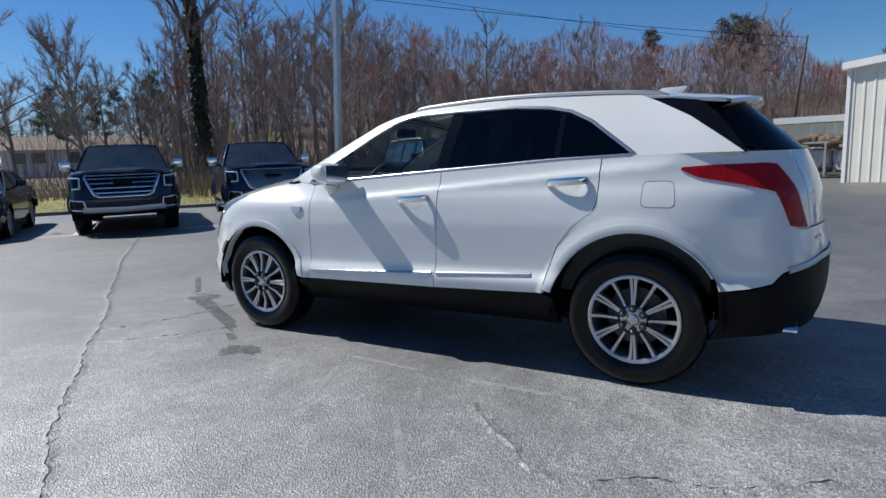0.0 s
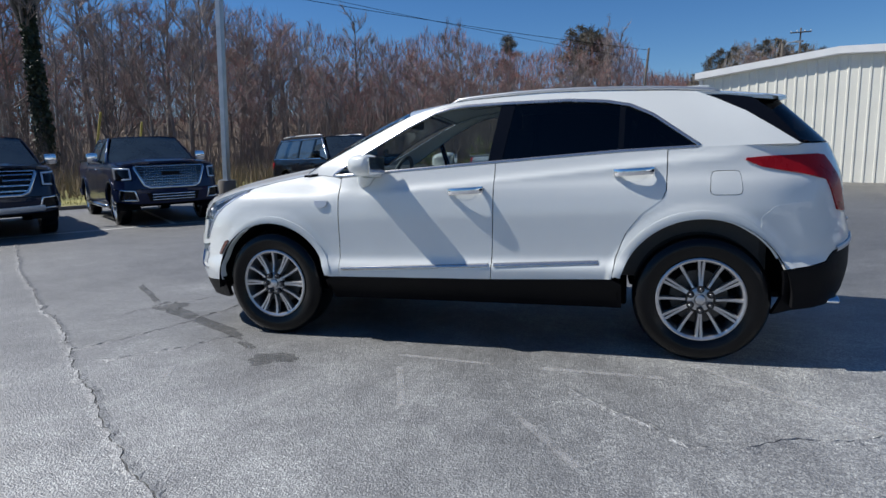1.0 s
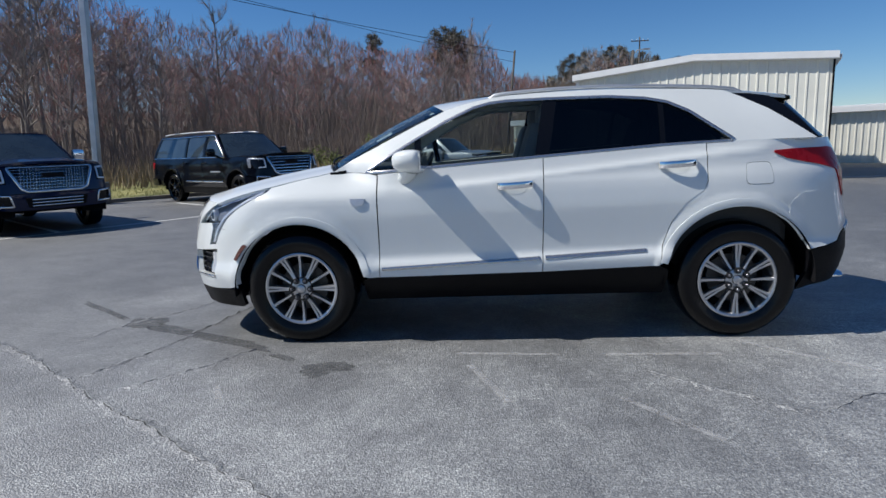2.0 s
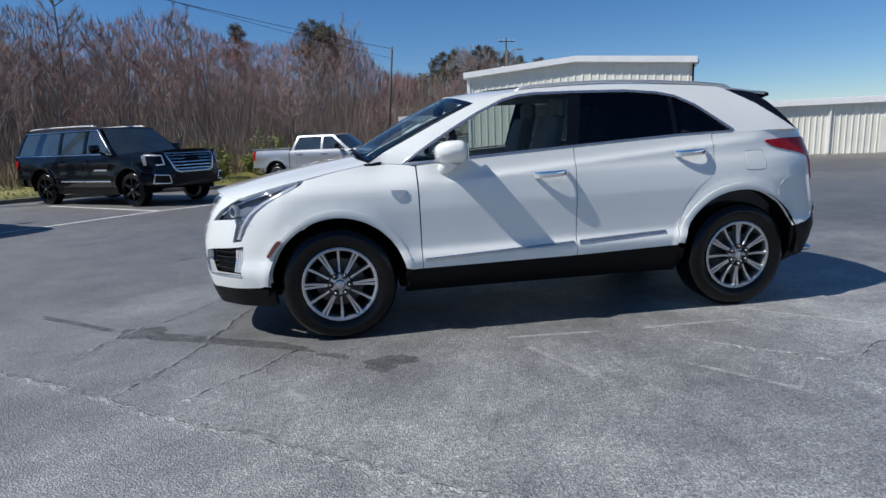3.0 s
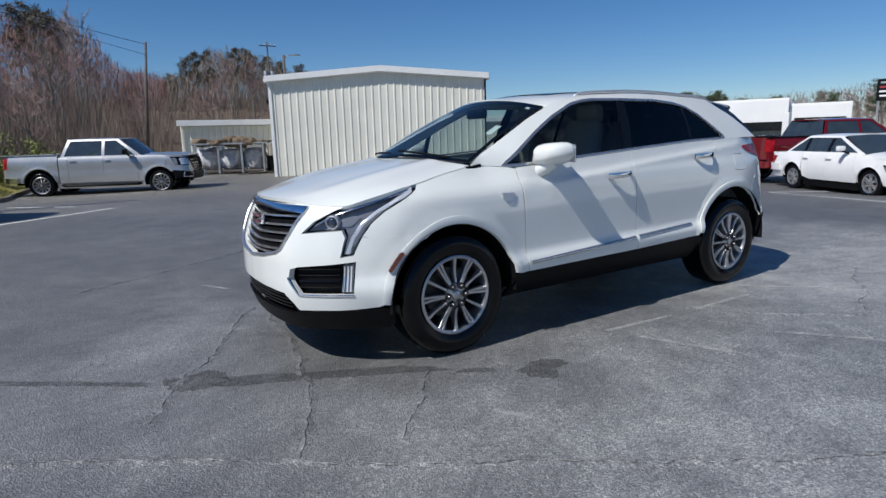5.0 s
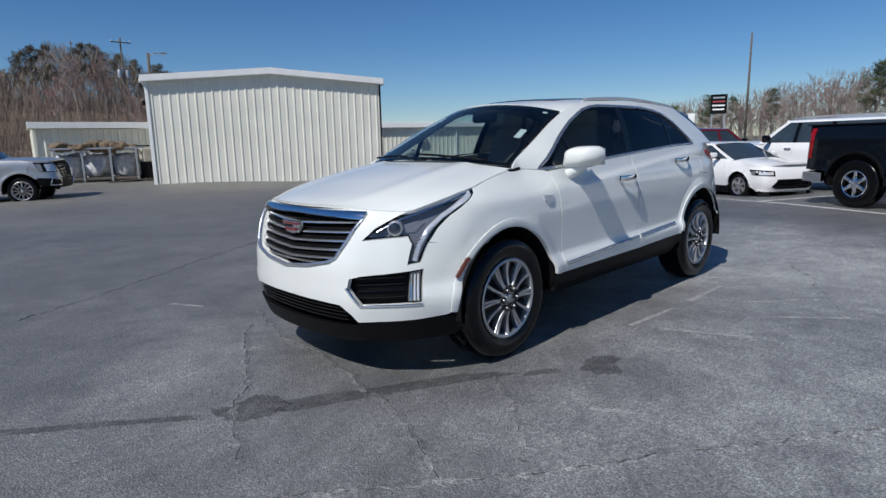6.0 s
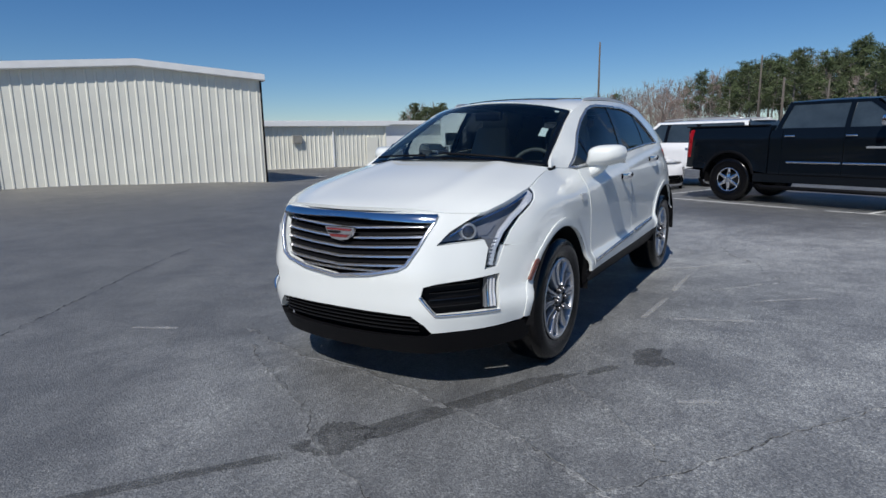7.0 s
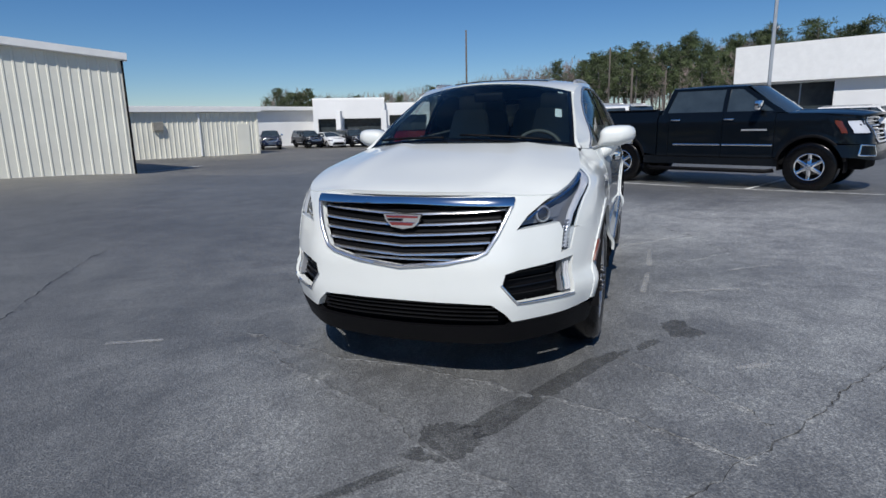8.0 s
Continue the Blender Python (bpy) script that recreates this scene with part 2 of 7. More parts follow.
FARGREEN = mat("distant_pines_and_branches", (0.15, 0.135, 0.095), 0.95, var=0.3, scale=0.05, col2=(0.27, 0.22, 0.175))
BUD = mat("red_buds", (0.43, 0.185, 0.16), 0.9, var=0.35, scale=0.6, rand=0.3)
IVY = mat("ivy_leaves", (0.035, 0.050, 0.026), 0.6, var=0.5, scale=2.0)
NEEDLE = mat("pine_needles", (0.070, 0.095, 0.036), 0.7, var=0.45, scale=0.5, rand=0.25)
DULLPINE = mat("dull_pine_needles", (0.085, 0.078, 0.050), 0.8, var=0.4, scale=0.5, rand=0.2, col2=(0.13, 0.11, 0.08))
SHRUB = mat("fresh_leaves", (0.17, 0.20, 0.035), 0.7, var=0.35, scale=1.5)
SIDING = mat("cream_siding", (0.75, 0.735, 0.64), 0.5, var=0.06, scale=0.8, fine=20, rand=0.03)
TRIM = mat("white_trim", (0.80, 0.80, 0.78), 0.45, var=0.04)
WALLWHITE = mat("white_render", (0.78, 0.78, 0.77), 0.8, var=0.05, scale=0.4)
POLEMETAL = mat("galvanised_steel", (0.42, 0.44, 0.46), 0.45, 0.7, var=0.12)
POLEWOOD = mat("pole_wood", (0.11, 0.095, 0.08), 0.9, var=0.25, fine=25)
DARKWIN = mat("dark_glazing", (0.045, 0.055, 0.06), 0.08, var=0.2)
RUBBER = mat("tyre_rubber", (0.003, 0.003, 0.0036), 0.20, spec=0.26, var=0.25, scale=5, bump=0.05, bump_scale=150)
BLACKPL = mat("black_plastic", (0.004, 0.004, 0.005), 0.5, spec=0.13, var=0.15, bump=0.15, bump_scale=300)
GLOSSBLK = mat("gloss_black", (0.005, 0.005, 0.006), 0.10, var=0.1, spec=0.3)
UNDER = mat("underbody", (0.007, 0.007, 0.008), 0.9, spec=0.1, var=0.3)
BRIGHTBAR = mat("bright_grille_bar", (0.72, 0.72, 0.73), 0.22, 0.88, var=0.05, coat=0.5)
CHROME = mat("chrome", (0.80, 0.81, 0.83), 0.10, 1.0, var=0.04)
SATIN = mat("satin_aluminium", (0.60, 0.60, 0.60), 0.42, 0.75, var=0.06)
ALLOY = mat("alloy", (0.50, 0.50, 0.51), 0.34, 0.9, var=0.08)
ALLOYDK = mat("grey_painted_alloy", (0.08, 0.082, 0.088), 0.35, 0.5, var=0.1)
DISC = mat("brake_disc", (0.10, 0.095, 0.09), 0.45, 0.9, var=0.25)
WHITEPAINT = paint("pearl_white_paint", (0.695, 0.715, 0.69))
BRIGHTTRIM = mat("bright_trim", (0.50, 0.50, 0.50), 0.26, 0.85, var=0.04)


# ---- ground ----
BUILD_A, BUILD_B = Vector((-3.72, -19.91, 0)), Vector((-11.45, -16.13, 0))


def ground_z(x, y):
    """The lot is level but for a fall towards the low sheds."""
    z = -0.13 * smooth01((-x - 5) / 4) - 0.17 * smooth01((-x - 9) / 4) * smooth01((0.5 - y) / 4)
    z -= 0.18 * smooth01((-x - 13) / 12) * smooth01((-y - 8) / 8)
    return z - 0.20 * math.exp(-((x - 2.1) ** 2 + (y + 18.7) ** 2) / 20)


def ground_sheet():
    xs = sorted({*np.linspace(-1500, -60, 9), *np.linspace(-60, -4, 57), *np.linspace(-4, 60, 9), *np.linspace(60, 1500, 9)})
    ys = sorted({*np.linspace(-1500, -60, 9), *np.linspace(-60, 0, 61), *np.linspace(0, 60, 7), *np.linspace(60, 1500, 9)})
    verts = [(x, y, ground_z(x, y)) for x in xs for y in ys]
    n = len(ys)
    faces = [(i * n + j, (i + 1) * n + j, (i + 1) * n + j + 1, i * n + j + 1) for i in range(len(xs) - 1) for j in range(n - 1)]
    return tagged(obj("ground", verts, faces, ASPHALT, smooth=True), "worn grey asphalt car park with cracks", "asphalt", kind="structure")


ground_sheet()

KERB = [(40, 26), (26, 6.5), (17.6, -5.0), (13.8, -9.2), (10.4, -13.2), (9.2, -14.3), (7.6, -15.0), (6.2, -15.5), (5.4, -16.1), (5.0, -17.2), (4.9, -19.0), (4.2, -22.5), (2.0, -26.0), (0.4, -29.0), (-8.0, -44.0), (-30, -62), (-70, -90)]


def hill_z(x, y):
    """Ground beyond the kerb: rising gently to a wooded hillside."""
    e = Vector((x - 1.5, y - 3.0))
    r, az = e.length, math.degrees(math.atan2(e.y, e.x))
    left = smooth01((az + 50) / 25)
    steep = (1 - left) * smooth01((az + 117) / 13)  # the hill runs out behind the buildings
    rise = 0.10 + 0.012 * max(0, r - 18)
    rise += steep * 6.5 * smooth01((r - 48) / 60) + steep * 5.0 * smooth01((r - 100) / 90) + left * 2.0 * smooth01((r - 40) / 60)
    return rise + 0.12 * noise.noise(Vector((x * 0.12, y * 0.12, 0)))


def verge_z(x, y, s, p):
    """Height of the verge s metres past the kerb's point p."""
    k = smooth01(s / 3)
    return hill_z(x, y) * k + (0.11 + ground_z(p.x, p.y)) * (1 - k)


def verge():
    pts = spline([(*p, 0) for p in KERB], 140)
    steps = [0.0, 0.15, 0.5, 1.2, 2.5, 4.5, 7, 10, 14, 19, 25, 32, 40, 50, 62, 76, 95, 120, 160, 230, 330]
    verts, faces = [], []
    n = len(steps)
    for i, p in enumerate(pts):
        a, b = pts[max(i - 1, 0)], pts[min(i + 1, len(pts) - 1)]
        out = Vector((p.x - 1.5, p.y - 3.0, 0)).normalized()
        for s in steps:
            q = p + out * s
            z = verge_z(q.x, q.y, s, p)
            verts.append((q.x, q.y, z))
    for i in range(len(pts) - 1):
        for j in range(n - 1):
            faces.append((i * n + j, i * n + j + 1, (i + 1) * n + j + 1, (i + 1) * n + j))
    ob = obj("grass_verge", verts, faces, GRASS, smooth=True)
    ob.data.materials.append(LITTER)
    for f in ob.data.polygons:
        if (f.index % (n - 1)) >= 7:
            f.material_index = 1
    if ob.data.polygons[0].normal.z < 0:
        ob.data.flip_normals()
    return tagged(ob, "grass verge rising into leaf litter under the woods", "grass", kind="structure")


verge()


def kerb():
    pts = spline([(*p, 0) for p in KERB], 240)
    prof = [(0.0, -0.05), (0.0, 0.075), (0.02, 0.105), (0.13, 0.11), (0.15, 0.095), (0.15, -0.05)]
    verts, faces = [], []
    for i, p in enumerate(pts):
        d = (pts[min(i + 1, len(pts) - 1)] - pts[max(i - 1, 0)]).normalized()
        out = Vector((-d.y, d.x, 0))
        if out.dot(Vector((p.x - 1.5, p.y - 3, 0))) < 0:
            out = -out
        for a, z in prof:
            verts.append(tuple(p + out * (a - 0.08) + Vector((0, 0, z + ground_z(p.x, p.y)))))
    k = len(prof)
    for i in range(len(pts) - 1):
        for j in range(k - 1):
            faces.append((i * k + j, (i + 1) * k + j, (i + 1) * k + j + 1, i * k + j + 1))
    ob = obj("kerb", verts, faces, CONCRETE, smooth=True, sharp=40)
    return tagged(ob, "weathered concrete kerb along the grass", "kerb", kind="structure")


kerb()


def strip(name, points, width, material, label, category, z=0.004, jag=0.0):
    """A flat strip that lies on the ground along points."""
    rnd = random.Random(len(points) * 7 + int(points[0][0] * 100))
    pts = [Vector((*p, 0)) for p in points]
    dense = []
    for a, b in zip(pts, pts[1:]):
        k = max(2, int((b - a).length / 0.06)) if jag else 2
        dense += [a.lerp(b, i / k) for i in range(k)]
    dense.append(pts[-1])
    verts, faces = [], []
    off = 0
    for i, p in enumerate(dense):
        d = (dense[min(i + 1, len(dense) - 1)] - dense[max(i - 1, 0)]).normalized()
        nrm = Vector((-d.y, d.x, 0))
        off = 0.8 * off + jag * rnd.uniform(-1, 1)
        w = width * (rnd.uniform(0.35, 1.5) if jag else 1)
        for s in (-0.5, 0.5):
            q = p + nrm * (off + s * w)
            verts.append((q.x, q.y, ground_z(q.x, q.y) + z))
    for i in range(len(dense) - 1):
        faces.append((2 * i, 2 * i + 2, 2 * i + 3, 2 * i + 1))
    ob = obj(name, verts, faces, material)
    if ob.data.polygons[0].normal.z < 0:
        ob.data.flip_normals()
    return tagged(ob, label, category, kind="structure")


def crack(points, width):
    """A jagged slit with its shade painted dark, between two low broken asphalt lips."""
    rnd = random.Random(len(points) * 7 + int(points[0][0] * 100))
    pts = [Vector((*p, 0)) for p in points]
    line = []
    for a, b in zip(pts, pts[1:]):
        k = max(2, int((b - a).length / 0.035))
        line += [a.lerp(b, i / k) for i in range(k)]
    line.append(pts[-1])
    slit, lips, off = [], [], 0.0
    for i, p in enumerate(line):
        d = (line[min(i + 1, len(line) - 1)] - line[max(i - 1, 0)]).normalized()
        nrm = Vector((-d.y, d.x, 0))
        off = 0.82 * off + rnd.uniform(-0.014, 0.014)
        w = width * rnd.uniform(0.15, 1.0)
        q = p + nrm * off
        z = ground_z(q.x, q.y)
        slit.append([q + nrm * (k * w / 2) + Vector((0, 0, z + 0.0015)) for k in (-1, 1)])
        for sg in (-1, 1):
            h = rnd.uniform(0.001, 0.009)
            far = w / 2 + rnd.uniform(0.018, 0.05)
            lips.append([q + nrm * (sg * e) + Vector((0, 0, z + g)) for e, g in ((w / 2 - 0.0008, 0.0004), (w / 2 + 0.001, h), (w / 2 + 0.006, h * 0.85), (far, 0.0003))])
    n = len(line)
    verts = [v for r in slit for v in r]
    ob = obj("crack", verts, [(2 * i, 2 * i + 2, 2 * i + 3, 2 * i + 1) for i in range(n - 1)], CRACK)
    if ob.data.polygons[0].normal.z < 0:
        ob.data.flip_normals()
    tagged(ob, "jagged crack in the asphalt with its shade painted dark", "crack", kind="structure")
    verts = [v for r in lips for v in r]
    faces = []
    for i in range(n - 1):
        for k in (0, 1):
            a, b = (2 * i + k) * 4, (2 * i + 2 + k) * 4
            for j in range(3):
                f = (a + j, b + j, b + j + 1, a + j + 1)
                faces.append(f if k == 0 else f[::-1])
    ob = obj("crack_edge", verts, faces, ASPHALT)
    if ob.data.polygons[2].normal.z < 0:
        ob.data.flip_normals()
    tagged(ob, "raised broken edge along a crack in the asphalt", "crack edge", kind="structure")


def patch(points, label):
    """A stain of uneven outline."""
    rnd = random.Random(int(points[0][0] * 1000))
    pts = spline([(*p, 0) for p in points + points[:1]], 60)[:-1]
    c = sum(pts, Vector()) / len(pts)
    rim = [p + (p - c) * rnd.uniform(-0.12, 0.12) for p in pts]
    verts = [(c.x, c.y, 0.003)] + [(p.x, p.y, 0.003) for p in rim]
    n = len(rim)
    faces = [(0, 1 + i, 1 + (i + 1) % n) for i in range(n)]
    ob = obj("stain", verts, faces, STAIN)
    if ob.data.polygons[0].normal.z < 0:
        ob.data.flip_normals()
    return tagged(ob, label, "stain", kind="structure")


# painted lines of the stalls
for pts in ([(12.6, 0.3), (10.56, -2.4), (8.6, -4.6), (6.7, -6.95)], [(6.7, -6.95), (5.45, -8.55), (4.45, -9.4), (3.6, -10.15), (2.25, -11.45), (1.2, -12.6)],
            [(5.45, -8.55), (8.9, -11.35)], [(10.56, -2.4), (14.2, -5.0)], [(7.9, -5.4), (11.4, -8.2)], [(2.3, -11.4), (4.7, -13.6)]):
    strip("parking_line", pts, 0.10, LINE, "white painted parking line on the asphalt", "parking line")
for pts in ([(-11.4, -4.2), (-10.0, -1.0), (-9.15, 0.8), (-8.4, 2.4), (-7.5, 4.3), (-6.4, 6.6), (-5.3, 9.0)], [(-10.1, -1.2), (-14.5, 0.8)], [(-11.4, -4.2), (-15.5, -2.4)], [(-8.1, 3.1), (-12.0, 5.0)],
            [(-11.9, -16.4), (-16.5, -17.6)]):
    strip("parking_line", pts, 0.10, LINE, "white painted parking line on the asphalt", "parking line")
for pts in ([(0.38, 1.14), (-0.26, 1.18)], [(-0.52, 1.19), (-1.22, 1.2)], [(-1.39, 0.95), (-1.60, 1.17), (-1.85, 1.40), (-2.1, 1.66)], [(0.29, 1.34), (0.08, 1.86)], [(-0.49, 1.81), (-0.83, 2.25)], [(2.39, -2.07), (2.23, -1.76)], [(1.72, 1.62), (1.62, 1.80)]):
    strip("faded_line", pts, 0.042, FAINT, "faded chalky paint mark on the asphalt", "paint mark")
# cracks
for pts, w in (([(0.2, 3.15), (0.41, 3.01), (0.90, 2.73), (1.21, 2.53), (1.50, 2.33), (1.87, 2.09), (2.2, 1.87), (2.66, 1.54), (3.02, 1.26), (3.7, 0.84), (4.03, 0.63), (4.51, 0.32), (5.2, -0.15), (6.49, -0.97), (7.2, -1.55), (9.5, -3.2)], 0.013),
               ([(2.66, 1.53), (2.53, 1.22), (2.45, 1.03), (2.36, 0.72), (2.28, 0.44), (2.27, 0.2), (2.20, -0.1), (2.18, -0.5), (2.0, -1.3)], 0.009),
               ([(3.17, 0.76), (3.04, 0.5), (2.86, 0.19), (2.78, 0.12), (2.62, -0.2), (2.58, -0.31), (2.45, -0.62), (2.2, -1.0)], 0.006),
               ([(1.72, 1.02), (1.88, 1.22), (2.0, 1.38), (2.21, 1.59), (2.34, 1.66)], 0.005),
               ([(-0.72, 1.48), (-1.0, 1.72), (-1.23, 1.90), (-1.40, 2.0), (-1.59, 1.86), (-1.88, 1.74), (-2.02, 1.72), (-2.22, 1.58), (-2.5, 1.43), (-2.9, 1.3)], 0.008),
               ([(3.4, -2.5), (2.54, -3.02), (2.05, -3.34), (1.45, -3.78), (0.89, -4.15), (0.1, -4.6)], 0.010)):
    crack(pts, w)
# stains
patch([(3.03, 0.20), (2.94, 0.24), (2.80, 0.22), (2.72, 0.30), (2.71, 0.44), (2.80, 0.50), (2.92, 0.48), (3.02, 0.40)], "dark oil stain on the asphalt")
patch([(2.78, 0.36), (2.50, 0.505), (2.26, 0.635), (1.96, 0.770), (1.76, 0.90), (1.64, 1.00), (1.69, 1.045), (1.86, 0.95), (2.02, 0.88), (2.20, 0.79), (2.45, 0.67), (2.74, 0.53)], "long dark drip stain on the asphalt")
patch([(1.31, 1.31), (1.14, 1.26), (1.03, 1.29), (0.99, 1.40), (1.10, 1.42), (1.18, 1.51), (1.28, 1.45)], "dark oil stain on the asphalt")
patch([(3.86, -0.36), (3.70, -0.24), (3.42, -0.04), (3.28, 0.08), (3.12, 0.20), (3.08, 0.24), (3.14, 0.26), (3.34, 0.10), (3.56, -0.06), (3.80, -0.24)], "faint dark drip stain on the asphalt")
patch([(1.55, 1.10), (1.48, 1.14), (1.40, 1.20), (1.43, 1.24), (1.52, 1.19), (1.60, 1.13)], "small dark drip stain on the asphalt")


# ---- buildings ----
def wall_frame(a, b):
    """Local axes of a wall seen from outside: x from a to b, y inwards, z up."""
    x = (b - a).normalized()
    y = Vector((0, 0, 1)).cross(x)
    mid = Vector((0, 0, 0))
    if y.dot(a - Vector((2, 3, 0))) < 0:
        y = -y
    m = Matrix.Identity(4)
    for i in range(3):
        m[i][0], m[i][1], m[i][2], m[i][3] = x[i], y[i], (0, 0, 1)[i], a[i]
    return m


def ribbed_wall(length, z0, top, rib=0.30, depth=0.03, flip=False):
    """A wall of ribbed steel sheet: x along, facing -y, with its top at top(x)."""
    xs = []
    n = max(1, round(length / rib))
    w = length / n
    for k in range(n):
        for f, d in ((0.0, 0), (0.36, 0), (0.42, 1), (0.58, 1), (0.64, 0)):
            xs.append(((k + f) * w, -depth * d))
    xs.append((length, 0))
    verts, faces = [], []
    for x, y in xs:
        verts += [(x, y, z0), (x, y, top(x)), (x, 0.12, z0), (x, 0.12, top(x))]
    for i in range(len(xs) - 1):
        a = 4 * i
        faces += [(a, a + 4, a + 5, a + 1), (a + 2, a + 3, a + 7, a + 6), (a + 1, a + 5, a + 7, a + 3)]
    return verts, faces


def metal_building():
    m = wall_frame(BUILD_A, BUILD_B)
    b = thing("metal_building", "cream ribbed steel building with a low gable and white eave trim", "building", m)
    ln = (BUILD_B - BUILD_A).length
    rx, zr, ze, deep = RIDGE_X, RIDGE_Z, 3.80, 13.0
    gable = lambda x: ze + (zr - ze) * (x / rx if x < rx else (ln - x) / (ln - rx))
    v, f = ribbed_wall(ln, -0.45, gable, 0.30, 0.022)
    obj("gable_wall", v, f, SIDING, b)
    for name, x, sgn in (("side_wall", 0.0, 1), ("side_wall", ln, -1)):
        v, f = ribbed_wall(deep, -0.45, lambda q: ze)
        w = obj(name, [(x + sgn * y, z_, h) for (z_, y, h) in v], [q[::-1] if sgn > 0 else q for q in f], SIDING, b)
    for x0, z0, x1, z1 in ((-0.16, ze, rx, zr), (rx, zr, ln + 0.12, ze)):
        v = [(x0, -0.18, z0 + 0.02), (x1, -0.18, z1 + 0.02), (x1, deep, z1 + 0.02), (x0, deep, z0 + 0.02)]
        v += [(x, y, z + 0.05) for x, y, z in v]
        obj("roof_slope", v, [(0, 1, 2, 3), (7, 6, 5, 4), (0, 4, 5, 1), (1, 5, 6, 2), (2, 6, 7, 3), (3, 7, 4, 0)], TRIM, b)
        # rake trim: a bent strip along the gable's edge
        d = 0.17
        v = [(x0, -0.20, z0 - d), (x1, -0.20, z1 - d), (x1, -0.20, z1 + 0.03), (x0, -0.20, z0 + 0.03), (x0, -0.23, z0 - d + 0.03), (x1, -0.23, z1 - d + 0.03), (x1, -0.23, z1 + 0.08), (x0, -0.23, z0 + 0.08),
             (x0, -0.02, z0 - d), (x1, -0.02, z1 - d), (x0, -0.1, z0 + 0.09), (x1, -0.1, z1 + 0.09)]
        obj("rake_trim", v, [(4, 5, 6, 7), (0, 1, 5, 4), (0, 8, 9, 1), (7, 6, 11, 10), (0, 4, 7, 3), (5, 1, 2, 6)], TRIM, b)
    for x in (0.0, ln):
        part("corner_trim", box_bm(0.12 if x == 0.0 else 0.06, 0.12, ze + 0.42, (x, 0.0, (ze - 0.48) / 2), 0.01), TRIM if x == 0.0 else BLACKPL, b)
    part("eave_gutter", box_bm(0.16, deep, 0.16, (-0.14, deep / 2, ze - 0.08), 0.02), TRIM, b)
    part("eave_gutter", box_bm(0.16, deep, 0.16, (ln + 0.12, deep / 2, ze - 0.08), 0.02), TRIM, b)
    part("wall_lamp", box_bm(0.16, 0.3, 0.16, (-0.16, 0.6, 2.95), 0.02), BLACKPL, b, "dark wall lamp")
    return b


RIDGE_X, RIDGE_Z = 4.35, 4.14
metal_building()


def low_shed(name, a, b, z0, height, label, deep=8.0, seam=None, roof_over=0.25, fascia=0.28):
    """A long low building of ribbed sheet with a flat roof edge."""
    m = wall_frame(a, b)
    s = thing(name, label, "building", m)
    ln = (b - a).length
    v, f = ribbed_wall(ln, z0, lambda x: z0 + height - 0.2, 0.30, 0.035)
    obj("front_wall", v, f, SIDING, s)
    for x, sgn in ((0.0, 1), (ln, -1)):
        v, f = ribbed_wall(deep, z0, lambda q: z0 + height - 0.2)
        obj("side_wall", [(x + sgn * y, z_, h) for (z_, y, h) in v], [q[::-1] if sgn > 0 else q for q in f], SIDING, s)
    part("roof", box_bm(ln + 0.3, deep + roof_over, 0.12, (ln / 2, deep / 2 - roof_over / 2, z0 + height + 0.02), 0.02), TRIM, s)
    part("fascia", box_bm(ln + 0.34, 0.06, fascia, (ln / 2, -roof_over - 0.03, z0 + height - fascia / 2 + 0.1), 0.012), TRIM, s)
    for x in (0.06, ln - 0.06):
        part("corner_trim", box_bm(0.12, 0.1, height - 0.2, (x, -0.03, z0 + (height - 0.2) / 2), 0.01), SIDING, s)
    return s, m


SHED_L0, SHED_L1 = Vector((-1.6, -28.2, 0)), Vector((-6.5, -27.35, 0))
low_shed("low_shed", SHED_L0, SHED_L1, -0.2, 2.62, "low cream ribbed steel shed with a white roof edge")
LOW0, LOW1 = Vector((-15.6, -30.7, 0)), Vector((-29.3, -23.7, 0))
low_building, _ = low_shed("low_storage_building", LOW0, LOW1, -0.48, 2.95, "low grey ribbed steel storage building with white fascia", 9.0)


